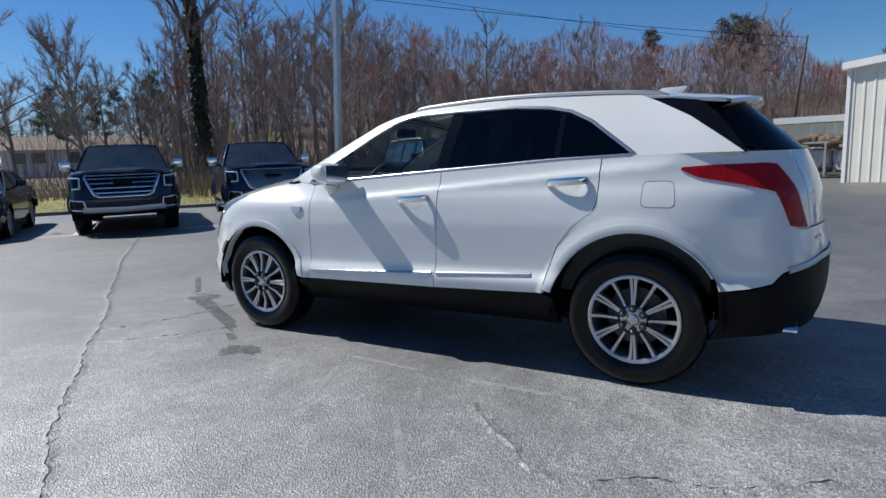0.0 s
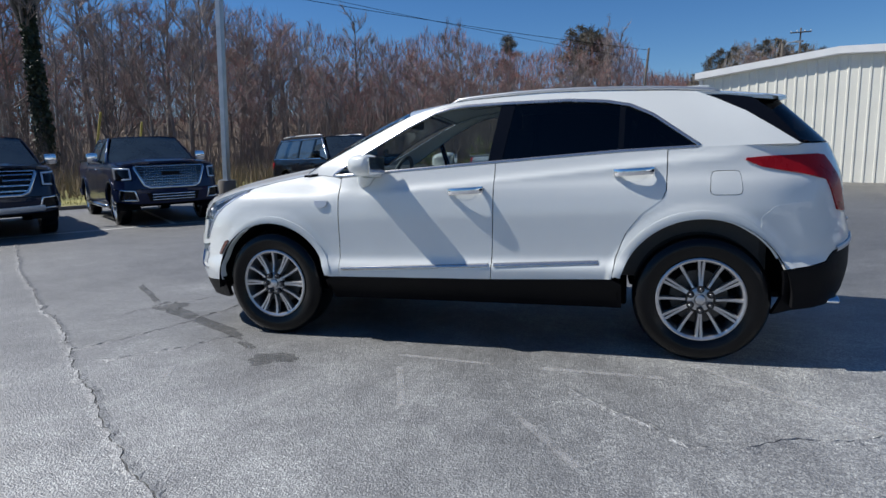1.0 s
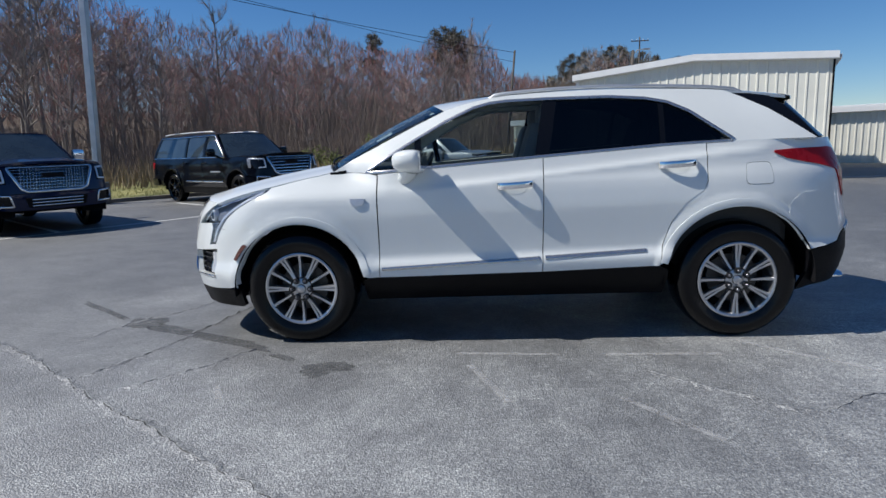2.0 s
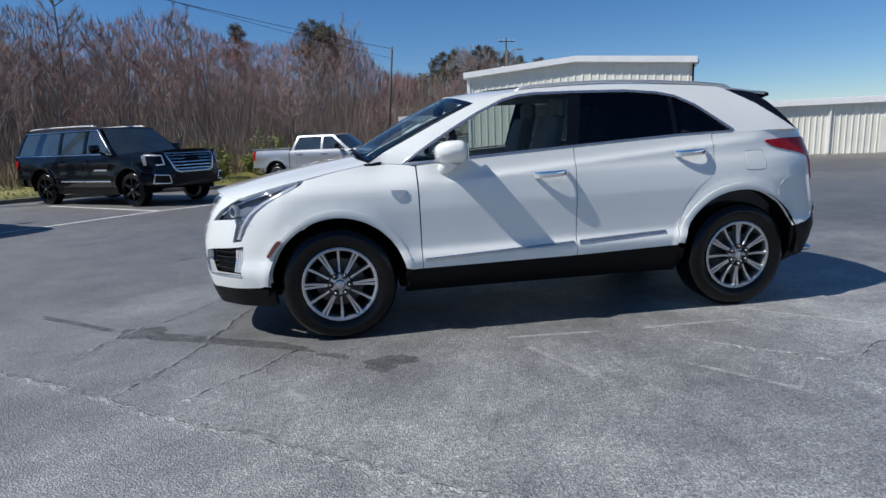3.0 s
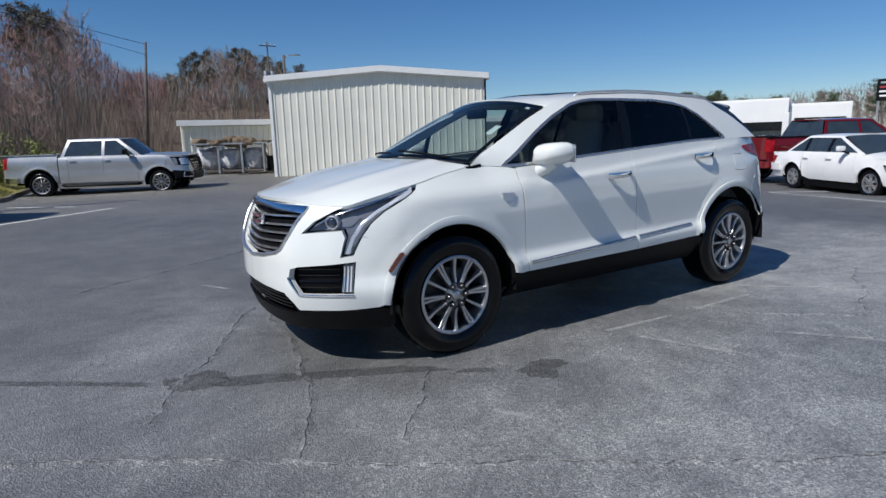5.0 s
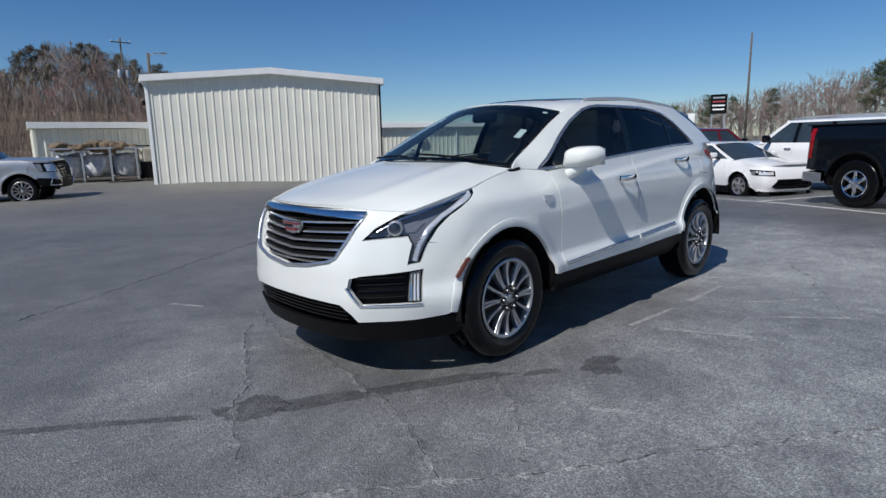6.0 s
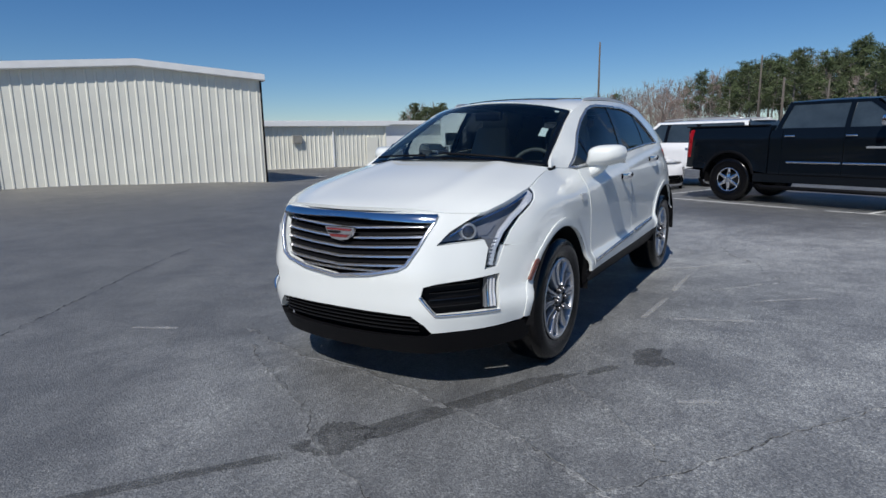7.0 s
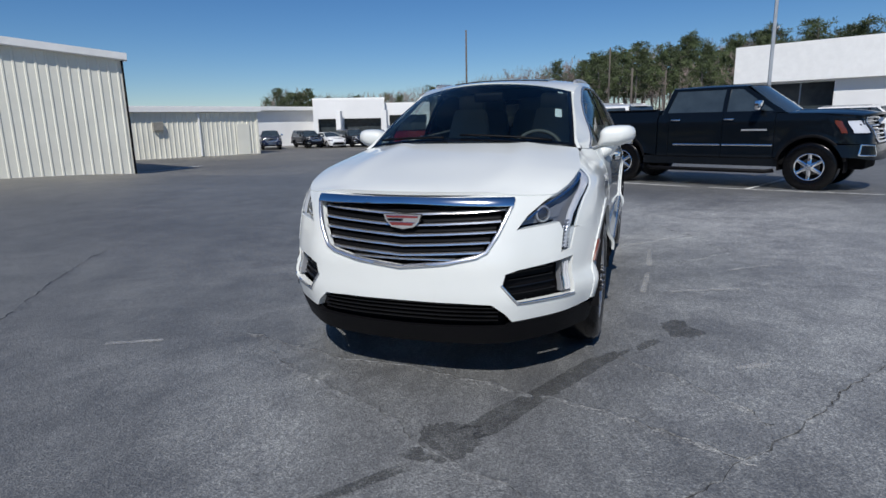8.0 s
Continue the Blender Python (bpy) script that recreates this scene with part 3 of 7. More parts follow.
# ---- more of the surroundings: far buildings, poles, trailer ----
def plain_building(name, label, a, b, z0, height, deep, openings=(), fascia=0.5):
    """A white building: openings are (from, to, sill, head) along the front, glazed."""
    m = wall_frame(a, b)
    ob = thing(name, label, "building", m)
    ln = (b - a).length
    cuts = sorted({0.0, ln, *[v for o in openings for v in o[:2]]})
    for x0, x1 in zip(cuts, cuts[1:]):
        op = [o for o in openings if o[0] <= x0 + 1e-6 and o[1] >= x1 - 1e-6]
        if not op:
            part("wall", box_bm(x1 - x0, 0.25, height, ((x0 + x1) / 2, 0.125, z0 + height / 2), 0.01), WALLWHITE, ob)
            continue
        _, _, s, h = op[0]
        if s > 0.05:
            part("wall", box_bm(x1 - x0, 0.25, s, ((x0 + x1) / 2, 0.125, z0 + s / 2), 0.01), WALLWHITE, ob)
        part("wall", box_bm(x1 - x0, 0.25, height - h, ((x0 + x1) / 2, 0.125, z0 + (height + h) / 2), 0.01), WALLWHITE, ob)
        wn_ = part("window", box_bm(x1 - x0, 0.04, h - s, ((x0 + x1) / 2, 0.6, z0 + (h + s) / 2), 0.0), DARKWIN, ob, "dark shop glazing")
        n = max(1, int((x1 - x0) / 1.8))
        for k in range(n + 1):
            part("frame", box_bm(0.08, 0.08, h - s, (x0 + (x1 - x0) * k / n, 0.55, z0 + (h + s) / 2), 0.01), POLEMETAL, wn_)
    part("wall", box_bm(0.25, deep, height, (0.125, deep / 2 + 0.25, z0 + height / 2), 0.01), WALLWHITE, ob)
    part("wall", box_bm(0.25, deep, height, (ln - 0.125, deep / 2 + 0.25, z0 + height / 2), 0.01), WALLWHITE, ob)
    over = 0.4 if fascia else 0.04
    part("roof", box_bm(ln + over, deep + 2 * over, 0.14, (ln / 2, deep / 2 + 0.125, z0 + height + 0.07), 0.03), TRIM, ob)
    if fascia:
        part("fascia", box_bm(ln + 0.5, 0.3, fascia, (ln / 2, -0.35, z0 + height - fascia / 2 + 0.2), 0.02), TRIM, ob)
    return ob


SHOW_A, SHOW_D = Vector((-41.4, -26.6, 0)), Vector((-8.2, 17.2, 0)).normalized()
plain_building("showroom", "white showroom block with dark glazed bays", SHOW_A, SHOW_A + SHOW_D * 6.3, -0.5, 4.0, 14, [(0.4, 1.95, 0.1, 2.35), (2.65, 5.95, 0.1, 2.35)], 0)
plain_building("showroom_annex", "lower white annex of the showroom with a wide glazed bay", SHOW_A + SHOW_D * 6.32 - Vector((0.6, 0.3, 0)), SHOW_A + SHOW_D * 10.4 - Vector((0.6, 0.3, 0)), -0.5, 3.55, 12, [(0.4, 3.8, 0.1, 2.6)], 0)
plain_building("workshop_wing", "long low white workshop wing", Vector((-12.0, -46.0, 0)), Vector((-47.0, -27.9, 0)), -0.5, 3.35, 12, [], 0.35)
plain_building("canopy_building", "white building with a deep white canopy fascia", Vector((-39.4, 7.0, 0)), Vector((-23.7, 37.6, 0)), 0, 5.5, 14, [(1.5, 5.4, 0.1, 3.3)], 2.3)
for x in (2.3, 6.3):
    q = SHOW_A + SHOW_D * x + Vector((0.5, 0.24, 0))
    tagged(part("column", box_bm(0.4, 0.4, 3.0, (q.x, q.y, 1.0), 0.03), WALLWHITE), "white square column before the showroom bays", "column", "showroom columns")


def pole_sign():
    s = thing("pole_sign", "dark dealer sign board on two posts", "sign", Matrix.Translation((-61.6, -21.2, 0)) @ Matrix.Rotation(radians(20), 4, "Z"))
    part("board", box_bm(0.3, 1.6, 2.0, (0, 0, 4.6), 0.03), GLOSSBLK, s)
    for y in (-0.6, 0.6):
        part("post", box_bm(0.15, 0.15, 3.8, (0, y, 1.9), 0.01), POLEMETAL, s)
    for z, w, m_ in ((5.25, 1.1, POLEMETAL), (4.85, 1.2, REDBAR), (4.45, 1.2, TRIM), (4.05, 1.1, TRIM)):
        part("text_bar", box_bm(0.03, w, 0.16, (0.165, 0, z), 0.005), m_, s)


REDBAR = mat("red_lettering", (0.35, 0.03, 0.04), 0.5)
pole_sign()

# details on the storage building
ln_low = (LOW1 - LOW0).length
part("wall_unit", box_bm(0.60, 0.18, 0.50, (0, 0, 0), 0.03), mat("beige_metal", (0.26, 0.25, 0.22), 0.6, var=0.2), low_building, "beige window air conditioner").matrix_basis = Matrix.Translation((ln_low - 6.5, -0.16, 1.45))
part("downpipe", box_bm(0.09, 0.09, 2.6, (0, 0, 0), 0.015), TRIM, low_building, "white downpipe").matrix_basis = Matrix.Translation((ln_low - 4.0, -0.09, 0.85))
part("door_leaf", box_bm(0.9, 0.05, 2.0, (0, 0, 0), 0.01), SIDING, low_building, "grey door").matrix_basis = Matrix.Translation((ln_low - 1.1, -0.05, 0.53))


def house():
    a, b = Vector((55.0, -20.0, 0)), Vector((49.0, -31.0, 0))
    m = wall_frame(a, b)
    m = m.copy()
    m[2][3] = 0.85
    h = thing("house", "long white clapboard house with a brown shingle roof", "house", m)
    ln = (b - a).length
    part("wall", box_bm(ln, 7, 2.5, (ln / 2, 3.5, 1.25), 0.02), WALLWHITE, h)
    v = [(-0.4, -0.5, 2.45), (ln + 0.4, -0.5, 2.45), (ln + 0.4, 3.5, 3.8), (-0.4, 3.5, 3.8), (-0.4, 7.5, 2.45), (ln + 0.4, 7.5, 2.45)]
    obj("roof", v, [(0, 1, 2, 3), (3, 2, 5, 4), (0, 3, 4), (1, 5, 2)], mat("brown_shingles", (0.22, 0.17, 0.13), 0.9, var=0.25, scale=1.5, fine=20, bump=0.4), h)
    for x in (1.2, 2.6, 5.4, 8.6, 10.4):
        w_ = part("window", box_bm(1.0, 0.06, 0.9, (x, -0.04, 1.75), 0.01), DARKWIN, h)
        part("sill", box_bm(1.15, 0.12, 0.06, (x, -0.06, 1.27), 0.01), TRIM, w_)
    part("door", box_bm(0.9, 0.06, 1.9, (7.0, -0.04, 0.95), 0.01), POLEWOOD, h)
    part("chimney", box_bm(0.6, 0.6, 1.2, (4.2, 3.2, 4.4), 0.02), CONCRETE, h)


house()


def lot_light(x, y, height, width=0.2, lean=0.0):
    p = thing("lot_light_pole", "tall square steel car park light pole", "light pole", Matrix.Translation((x, y, 0)) @ Matrix.Rotation(radians(lean), 4, Vector((0.65, -0.76, 0))))
    part("shaft", box_bm(width, width, height, (0, 0, height / 2 + 0.5), 0.02), POLEMETAL, p)
    part("base", revolve_bm([(0.0, 0.62), (0.26, 0.62), (0.28, 0.58), (0.28, 0.0)], 20, "z"), CONCRETE, p, smooth=True, sharp=40)
    part("base_plate", box_bm(0.36, 0.36, 0.03, (0, 0, 0.635), 0.005), POLEMETAL, p)
    return p


lot_light(11.35, -11.7, 10.0, 0.18, 2.6)
lot_light(-19.4, 5.28, 9.0, 0.11)


def utility_pole(x, y, z, height, arms=True, can=False, lamp=False, label="weathered wooden utility pole", lean=0.0):
    p = thing("utility_pole", label, "utility pole", Matrix.Translation((x, y, z)) @ Matrix.Rotation(radians(lean), 4, "Y"))
    part("shaft", tube_bm([(0, 0, -0.5), (0.03, 0, height / 2), (0, 0, height)], [0.13, 0.11, 0.085], 10), POLEWOOD, p, smooth=True)
    if arms:
        part("crossarm", box_bm(2.2, 0.10, 0.12, (0, 0.1, height - 0.5), 0.01), POLEWOOD, p)
        for k in (-1, -0.4, 0.4, 1):
            part("insulator", revolve_bm([(0, 0.2), (0.04, 0.18), (0.05, 0.08), (0.02, 0.0)], 8, "z", at=(k, 0.1, height - 0.44)), TRIM, p)
    if can:
        for k in (-0.45, 0.45):
            part("transformer", revolve_bm([(0, 0.95), (0.22, 0.92), (0.25, 0.85), (0.25, 0.0), (0, 0)], 16, "z", at=(k, 0, height - 4.6)), POLEMETAL, p, "grey transformer can", smooth=True, sharp=40)
    if lamp:
        part("lamp_arm", tube_bm([(0, 0, height - 0.3), (-0.3, 0.05, height), (-0.8, 0.1, height + 0.05)], 0.04, 6), POLEMETAL, p)
        part("lamp_head", box_bm(0.45, 0.2, 0.12, (-0.9, 0.11, height + 0.03), 0.04), POLEMETAL, p)
    return p


utility_pole(-2.1, -48.0, 0.8, 8.4, arms=False, lean=-5.0)
utility_pole(-20.4, -75.5, 1.5, 12.7, can=True, label="wooden utility pole with crossarm and transformers")
utility_pole(-10.5, -38.7, 0.2, 7.2, arms=False, lamp=True, label="wooden pole with a street lamp arm")
utility_pole(-62.0, -18.5, 0, 11.5, arms=False)
utility_pole(-75.0, -3.4, 0, 10.2, arms=False)
utility_pole(-55.0, -0.2, 0, 6.0, arms=False)
utility_pole(-72.0, 14.5, 0, 11.2, arms=True)
utility_pole(-80.0, 3.5, 0, 7.5, arms=False)


def wire(a, b, sag, r=0.018):
    pts = [Vector(a).lerp(Vector(b), k / 24) - Vector((0, 0, 4 * sag * (k / 24) * (1 - k / 24))) for k in range(25)]
    return tagged(part("overhead_wire", tube_bm(pts, r, 4), BLACKPL), "thin black overhead power line", "wire", kind="structure")


wire((-2.85, -48, 9.0), (41, -6, 14.2), 0.8)
wire((-2.85, -48, 8.2), (41, -4, 15.6), 0.8, 0.014)


TRX, TRY = -3.1, -24.4


def stillage():
    t = thing("steel_stillage", "galvanised steel stillage frame holding white bulk sacks", "rack", Matrix.Translation((TRX, TRY, ground_z(TRX, TRY))) @ Matrix.Rotation(radians(158), 4, "Z"))
    part("deck", box_bm(3.0, 1.3, 0.08, (0, 0, 0.12), 0.02), POLEWOOD, t)
    for y in (-0.65, 0.65):
        part("side_rail", box_bm(3.3, 0.07, 0.07, (0, y, 1.34), 0.01), POLEMETAL, t)
        for x in (-1.45, -0.5, 0.5, 1.45):
            part("leg", box_bm(0.08, 0.08, 1.3, (x, y, 0.66), 0.01), POLEMETAL, t)
    for x in (-1.45, 1.45):
        part("end_rail", box_bm(0.06, 1.3, 0.06, (x, 0, 1.34), 0.01), POLEMETAL, t)
    part("loose_pole", tube_bm([(1.9, 0.6, 1.42), (0.2, 0.55, 1.40)], 0.03, 6), BLACKPL, t)
    return t


stillage()
SACK = mat("white_plastic_sack", (0.55, 0.55, 0.57), 0.4, var=0.3, scale=6, bump=1.0, bump_scale=9)
SCRAP = mat("brown_cardboard", (0.17, 0.125, 0.085), 0.9, var=0.4, scale=5, bump=0.6, bump_scale=20)


def lump(name, at, size, material, label, category, seed, rough=0.22, group=""):
    bm = bmesh.new()
    bmesh.ops.create_icosphere(bm, subdivisions=3, radius=1.0)
    for v in bm.verts:
        n = v.co.normalized()
        k = 1 + rough * noise.noise(n * 2.1 + Vector((seed, 0, 0))) + 0.5 * rough * noise.noise(n * 6 + Vector((0, seed, 0)))
        q = Vector([math.copysign(abs(c) ** 0.6, c) for c in n]) * k
        v.co = (q.x * size[0], q.y * size[1], q.z * size[2])
    bmesh.ops.transform(bm, matrix=Matrix.Translation(at) @ Matrix.Rotation(seed * 1.7, 4, "Z"), verts=bm.verts)
    return tagged(part(name, bm, material, smooth=True), label, category, group)


for k, (dx_, dy_, sx_) in enumerate(((-1.1, 0.35, 0.55), (-0.05, 0.4, 0.60), (1.0, 0.35, 0.52))):
    q = Matrix.Rotation(radians(158), 4, "Z") @ Vector((dx_, dy_, 0))
    lump("bulk_sack", (TRX + q.x, TRY + q.y, 0.62), (sx_ * 0.88, 0.5, 0.50), SACK, "crumpled white plastic bulk sack in the steel stillage", "sack", k + 1.3, 0.30, "sacks in the stillage")
for k in range(7):
    q = Matrix.Rotation(radians(158), 4, "Z") @ Vector((-1.3 + 0.42 * k, -0.1 + 0.3 * math.sin(k * 2.3), 0))
    lump("scrap_piece", (TRX + q.x, TRY + q.y, 1.40 + 0.12 * math.sin(k * 3.1)), (0.40, 0.28, 0.19 + 0.09 * math.sin(k * 5.0)), SCRAP, "brown crumpled scrap cardboard heaped on sacks", "scrap", k * 1.9 + 0.4, 0.35, "scrap on the sacks")
tagged(part("flat_bin", box_bm(1.7, 1.0, 0.55, (TRX - 2.2, TRY + 0.75, 1.02), 0.04), mat("beige_steel", (0.45, 0.42, 0.36), 0.6, var=0.2)), "beige steel bin stacked beside the stillage", "bin")
tagged(part("dark_crate", box_bm(1.5, 0.8, 0.78, (TRX - 2.2, TRY + 0.8, 0.36), 0.04), BLACKPL), "black crate under the beige bin", "crate")
for k in range(5):
    tagged(part("loose_board", box_bm(1.6 - 0.2 * k, 0.16, 0.04, (TRX - 0.6 - 0.3 * k, TRY + 1.6 + 0.16 * k, ground_z(TRX, TRY + 2) + 0.03 + 0.03 * (k % 3)), 0.005, m=None), POLEWOOD), "loose grey board lying by the stillage", "board", "loose boards")


# ---- the white crossover ----
class Shell:
    """The lower body as a band round the car: s runs along the plan outline from the nose over the left side to the tail (negative: right side), z up."""

    def __init__(self, outline, prof, front, rear, arches, rise, nose, tail, fender=0.0, flare=0.016):
        pts = np.array([(p.x, p.y) for p in spline([(*q, 0) for q in outline], 601)])
        seg = np.hypot(*np.diff(pts, axis=0).T)
        self.S = np.concatenate([[0], np.cumsum(seg)])
        self.X, self.Y = pts.T
        t = np.gradient(pts, axis=0)
        t /= np.hypot(*t.T)[:, None]
        self.NX, self.NY = t[:, 1], -t[:, 0]
        self.end = self.S[-1]
        self.prof, self.front, self.rear, self.arches, self.rise = curve(prof), curve(front), curve(rear), arches, rise
        self.nose, self.tail, self.fender, self.flare = nose, tail, fender, flare
        self.shoulder = 0.0

    def sx(self, x):
        return float(np.interp(-x, -self.X, self.S))

    def sf(self, y):
        k = int(np.argmax(self.Y))
        return float(np.interp(abs(y), self.Y[:k], self.S[:k])) * (1 if y >= 0 else -1)

    def sr(self, y):
        k = int(np.argmax(self.Y))
        return float(np.interp(abs(y), self.Y[:k:-1], self.S[:k:-1])) * (1 if y >= 0 else -1)

    def at(self, s, z, off=0.0):
        side, s = (1 if s >= 0 else -1), min(abs(s), self.end)
        x, y, nx, ny = (float(np.interp(s, self.S, a)) for a in (self.X, self.Y, self.NX, self.NY))
        w = ny * ny
        d = self.prof(z - self.rise * x) * w
        if self.fender:
            d -= self.fender * smooth01((x - 0.75) / 0.4) * smooth01((z - 0.97) / 0.17) * w
        if self.shoulder:
            zc = 1.073 - 0.088 * x
            fold = math.exp(-(zc - z) / 0.075) if z < zc else math.exp(-(z - zc) / 0.014)
            d += self.shoulder * fold * smooth01((0.80 - x) / 0.30) * smooth01((x + 1.80) / 0.35) * w
        for xc, zc, r in self.arches:
            rr = math.hypot(x - xc, z - zc)
            d += self.flare * w * (1 - smooth01((rr - r - 0.06) / 0.025))
        px = x + nx * (d + off)
        py = y + ny * (d + off)
        px += self.front(z) * smooth01((x - self.nose + 1.05) / 0.75) - self.rear(z) * smooth01((self.tail + 0.9 - x) / 0.6)
        return Vector((px, py * side, z))


def dense(poly, step):
    out = []
    for a, b in zip(poly, poly[1:] + poly[:1]):
        k = max(1, int(math.hypot(b[0] - a[0], b[1] - a[1]) / step))
        out += [(a[0] + (b[0] - a[0]) * i / k, a[1] + (b[1] - a[1]) * i / k) for i in range(k)]
    return out


def inside(poly, pts):
    """Which of the points (n, 2) lie inside the polygon."""
    p = np.asarray(poly, float)
    q = np.roll(p, -1, axis=0)
    x, y = pts[:, 0][:, None], pts[:, 1][:, None]
    cross = (p[:, 1] > y) != (q[:, 1] > y)
    with np.errstate(divide="ignore", invalid="ignore"):
        xi = (q[:, 0] - p[:, 0]) * (y - p[:, 1]) / (q[:, 1] - p[:, 1]) + p[:, 0]
    return (np.sum(cross & (x < xi), axis=1) % 2) == 1


def panel_bm(fn, poly, holes=(), step=0.06, depth=0.03, off=0.0):
    """A sheet cut along a polygon out of the surface fn(a, b, off), with its edges turned in by depth."""
    from mathutils.geometry import delaunay_2d_cdt
    loops = [dense(list(poly), step * 0.6)] + [dense(list(h), step * 0.6) for h in holes]
    pts, edges = [], []
    for lp in loops:
        k = len(pts)
        pts += lp
        edges += [(k + i, k + (i + 1) % len(lp)) for i in range(len(lp))]
    rim = np.array(pts)
    lo, hi = rim.min(0), rim.max(0)
    gx, gy = np.meshgrid(np.arange(lo[0] + step / 2, hi[0], step), np.arange(lo[1] + step / 2, hi[1], step))
    g = np.stack([gx.ravel(), gy.ravel()], 1)
    if len(g):
        ok = inside(loops[0], g)
        for h in loops[1:]:
            ok &= ~inside(h, g)
        g = g[ok]
    if len(g):
        near = np.min(np.hypot(g[:, None, 0] - rim[None, :, 0], g[:, None, 1] - rim[None, :, 1]), axis=1)
        g = g[near > step * 0.4]
    pts = pts + [tuple(q) for q in g]
    v2, _, f2, *_ = delaunay_2d_cdt([Vector(p) for p in pts], edges, [], 0, 1e-6)
    co = np.array([tuple(v) for v in v2])
    tri = np.array([tuple(f) for f in f2])
    mid = co[tri].mean(axis=1)
    ok = inside(loops[0], mid)
    for h in loops[1:]:
        ok &= ~inside(h, mid)
    e1, e2 = co[tri[:, 1]] - co[tri[:, 0]], co[tri[:, 2]] - co[tri[:, 0]]
    area = np.abs(e1[:, 0] * e2[:, 1] - e1[:, 1] * e2[:, 0])
    tri = tri[ok & (area > 2e-3 * step * step)]
    bm = bmesh.new()
    p3 = [fn(a, b, off) for a, b in co]
    up = [(fn(a, b, off + 0.01) - p).normalized() for (a, b), p in zip(co, p3)]
    vs = [bm.verts.new(p) for p in p3]
    a, b, c = tri[0]
    turn = (p3[b] - p3[a]).cross(p3[c] - p3[a]).dot(up[a]) < 0
    for a, b, c in tri:
        try:
            bm.faces.new((vs[a], vs[c], vs[b]) if turn else (vs[a], vs[b], vs[c]))
        except ValueError:
            pass
    for f in bm.faces:
        f.smooth = True
    if depth:
        border = [e for e in bm.edges if len(e.link_faces) == 1]
        index = {v: i for i, v in enumerate(vs)}
        low = {}
        for e in border:
            for v in e.verts:
                if v not in low:
                    low[v] = bm.verts.new(v.co - up[index[v]] * depth)
        for e in border:
            lp = e.link_loops[0]
            v0, v1 = lp.vert, lp.link_loop_next.vert
            bm.faces.new((v1, v0, low[v0], low[v1]))
            e.smooth = False
    for v in [v for v in bm.verts if not v.link_faces]:
        bm.verts.remove(v)
    return bm


def panel(name, fn, poly, material, parent, label="", holes=(), step=0.06, depth=0.03, off=0.0):
    return part(name, panel_bm(fn, poly, holes, step, depth, off), material, parent, label)


def mirrored(poly):
    return [(-a, b) for a, b in reversed(poly)]


def arc(xc, zc, r, a0, a1, n=22):
    return [(xc + r * math.cos(radians(a0 + (a1 - a0) * i / n)), zc + r * math.sin(radians(a0 + (a1 - a0) * i / n))) for i in range(n + 1)]


def ribbon(fn, path, width, proud, material, parent, name, label="", lift=0.0, closed=False):
    """A raised strip that follows a path on the surface fn."""
    pts = dense(list(path), 0.03)
    if not closed:
        last = path[-1]
        # drop the closing run back to the start
        cut = len(pts) - max(1, int(math.hypot(path[0][0] - last[0], path[0][1] - last[1]) / 0.03))
        pts = pts[:cut] + [last]
    n = len(pts)
    bm = bmesh.new()
    rows = []
    for i, (a, b) in enumerate(pts):
        p0, p1 = (pts[(i - 1) % n], pts[(i + 1) % n]) if closed else (pts[max(i - 1, 0)], pts[min(i + 1, n - 1)])
        d = Vector((p1[0] - p0[0], p1[1] - p0[1])).normalized()
        q = Vector((-d.y, d.x)) * width / 2
        rows.append([bm.verts.new(fn(a + q.x * k, b + q.y * k, lift + h)) for k, h in ((1, -0.004), (1, proud * 0.7), (0.6, proud), (-0.6, proud), (-1, proud * 0.7), (-1, -0.004))])
    for i in range(n if closed else n - 1):
        a, b = rows[i], rows[(i + 1) % n]
        for j in range(5):
            bm.faces.new((a[j], a[j + 1], b[j + 1], b[j]))
    bmesh.ops.recalc_face_normals(bm, faces=bm.faces)
    f = bm.faces[:]
    ref = fn(*pts[n // 2], 0.05) - fn(*pts[n // 2], 0.0)
    k = [g for g in f if abs(g.normal.dot(ref.normalized())) > 0.8]
    if k and k[0].normal.dot(ref) < 0:
        bmesh.ops.reverse_faces(bm, faces=f)
    return part(name, bm, material, parent, label, smooth=True, sharp=45)


WHEELS = {}
LUG = mat("dark_lug_wells", (0.012, 0.012, 0.014), 0.4, 0.0, var=0.1)
NUT = mat("dark_chrome_nuts", (0.20, 0.20, 0.21), 0.28, 0.9, var=0.1)


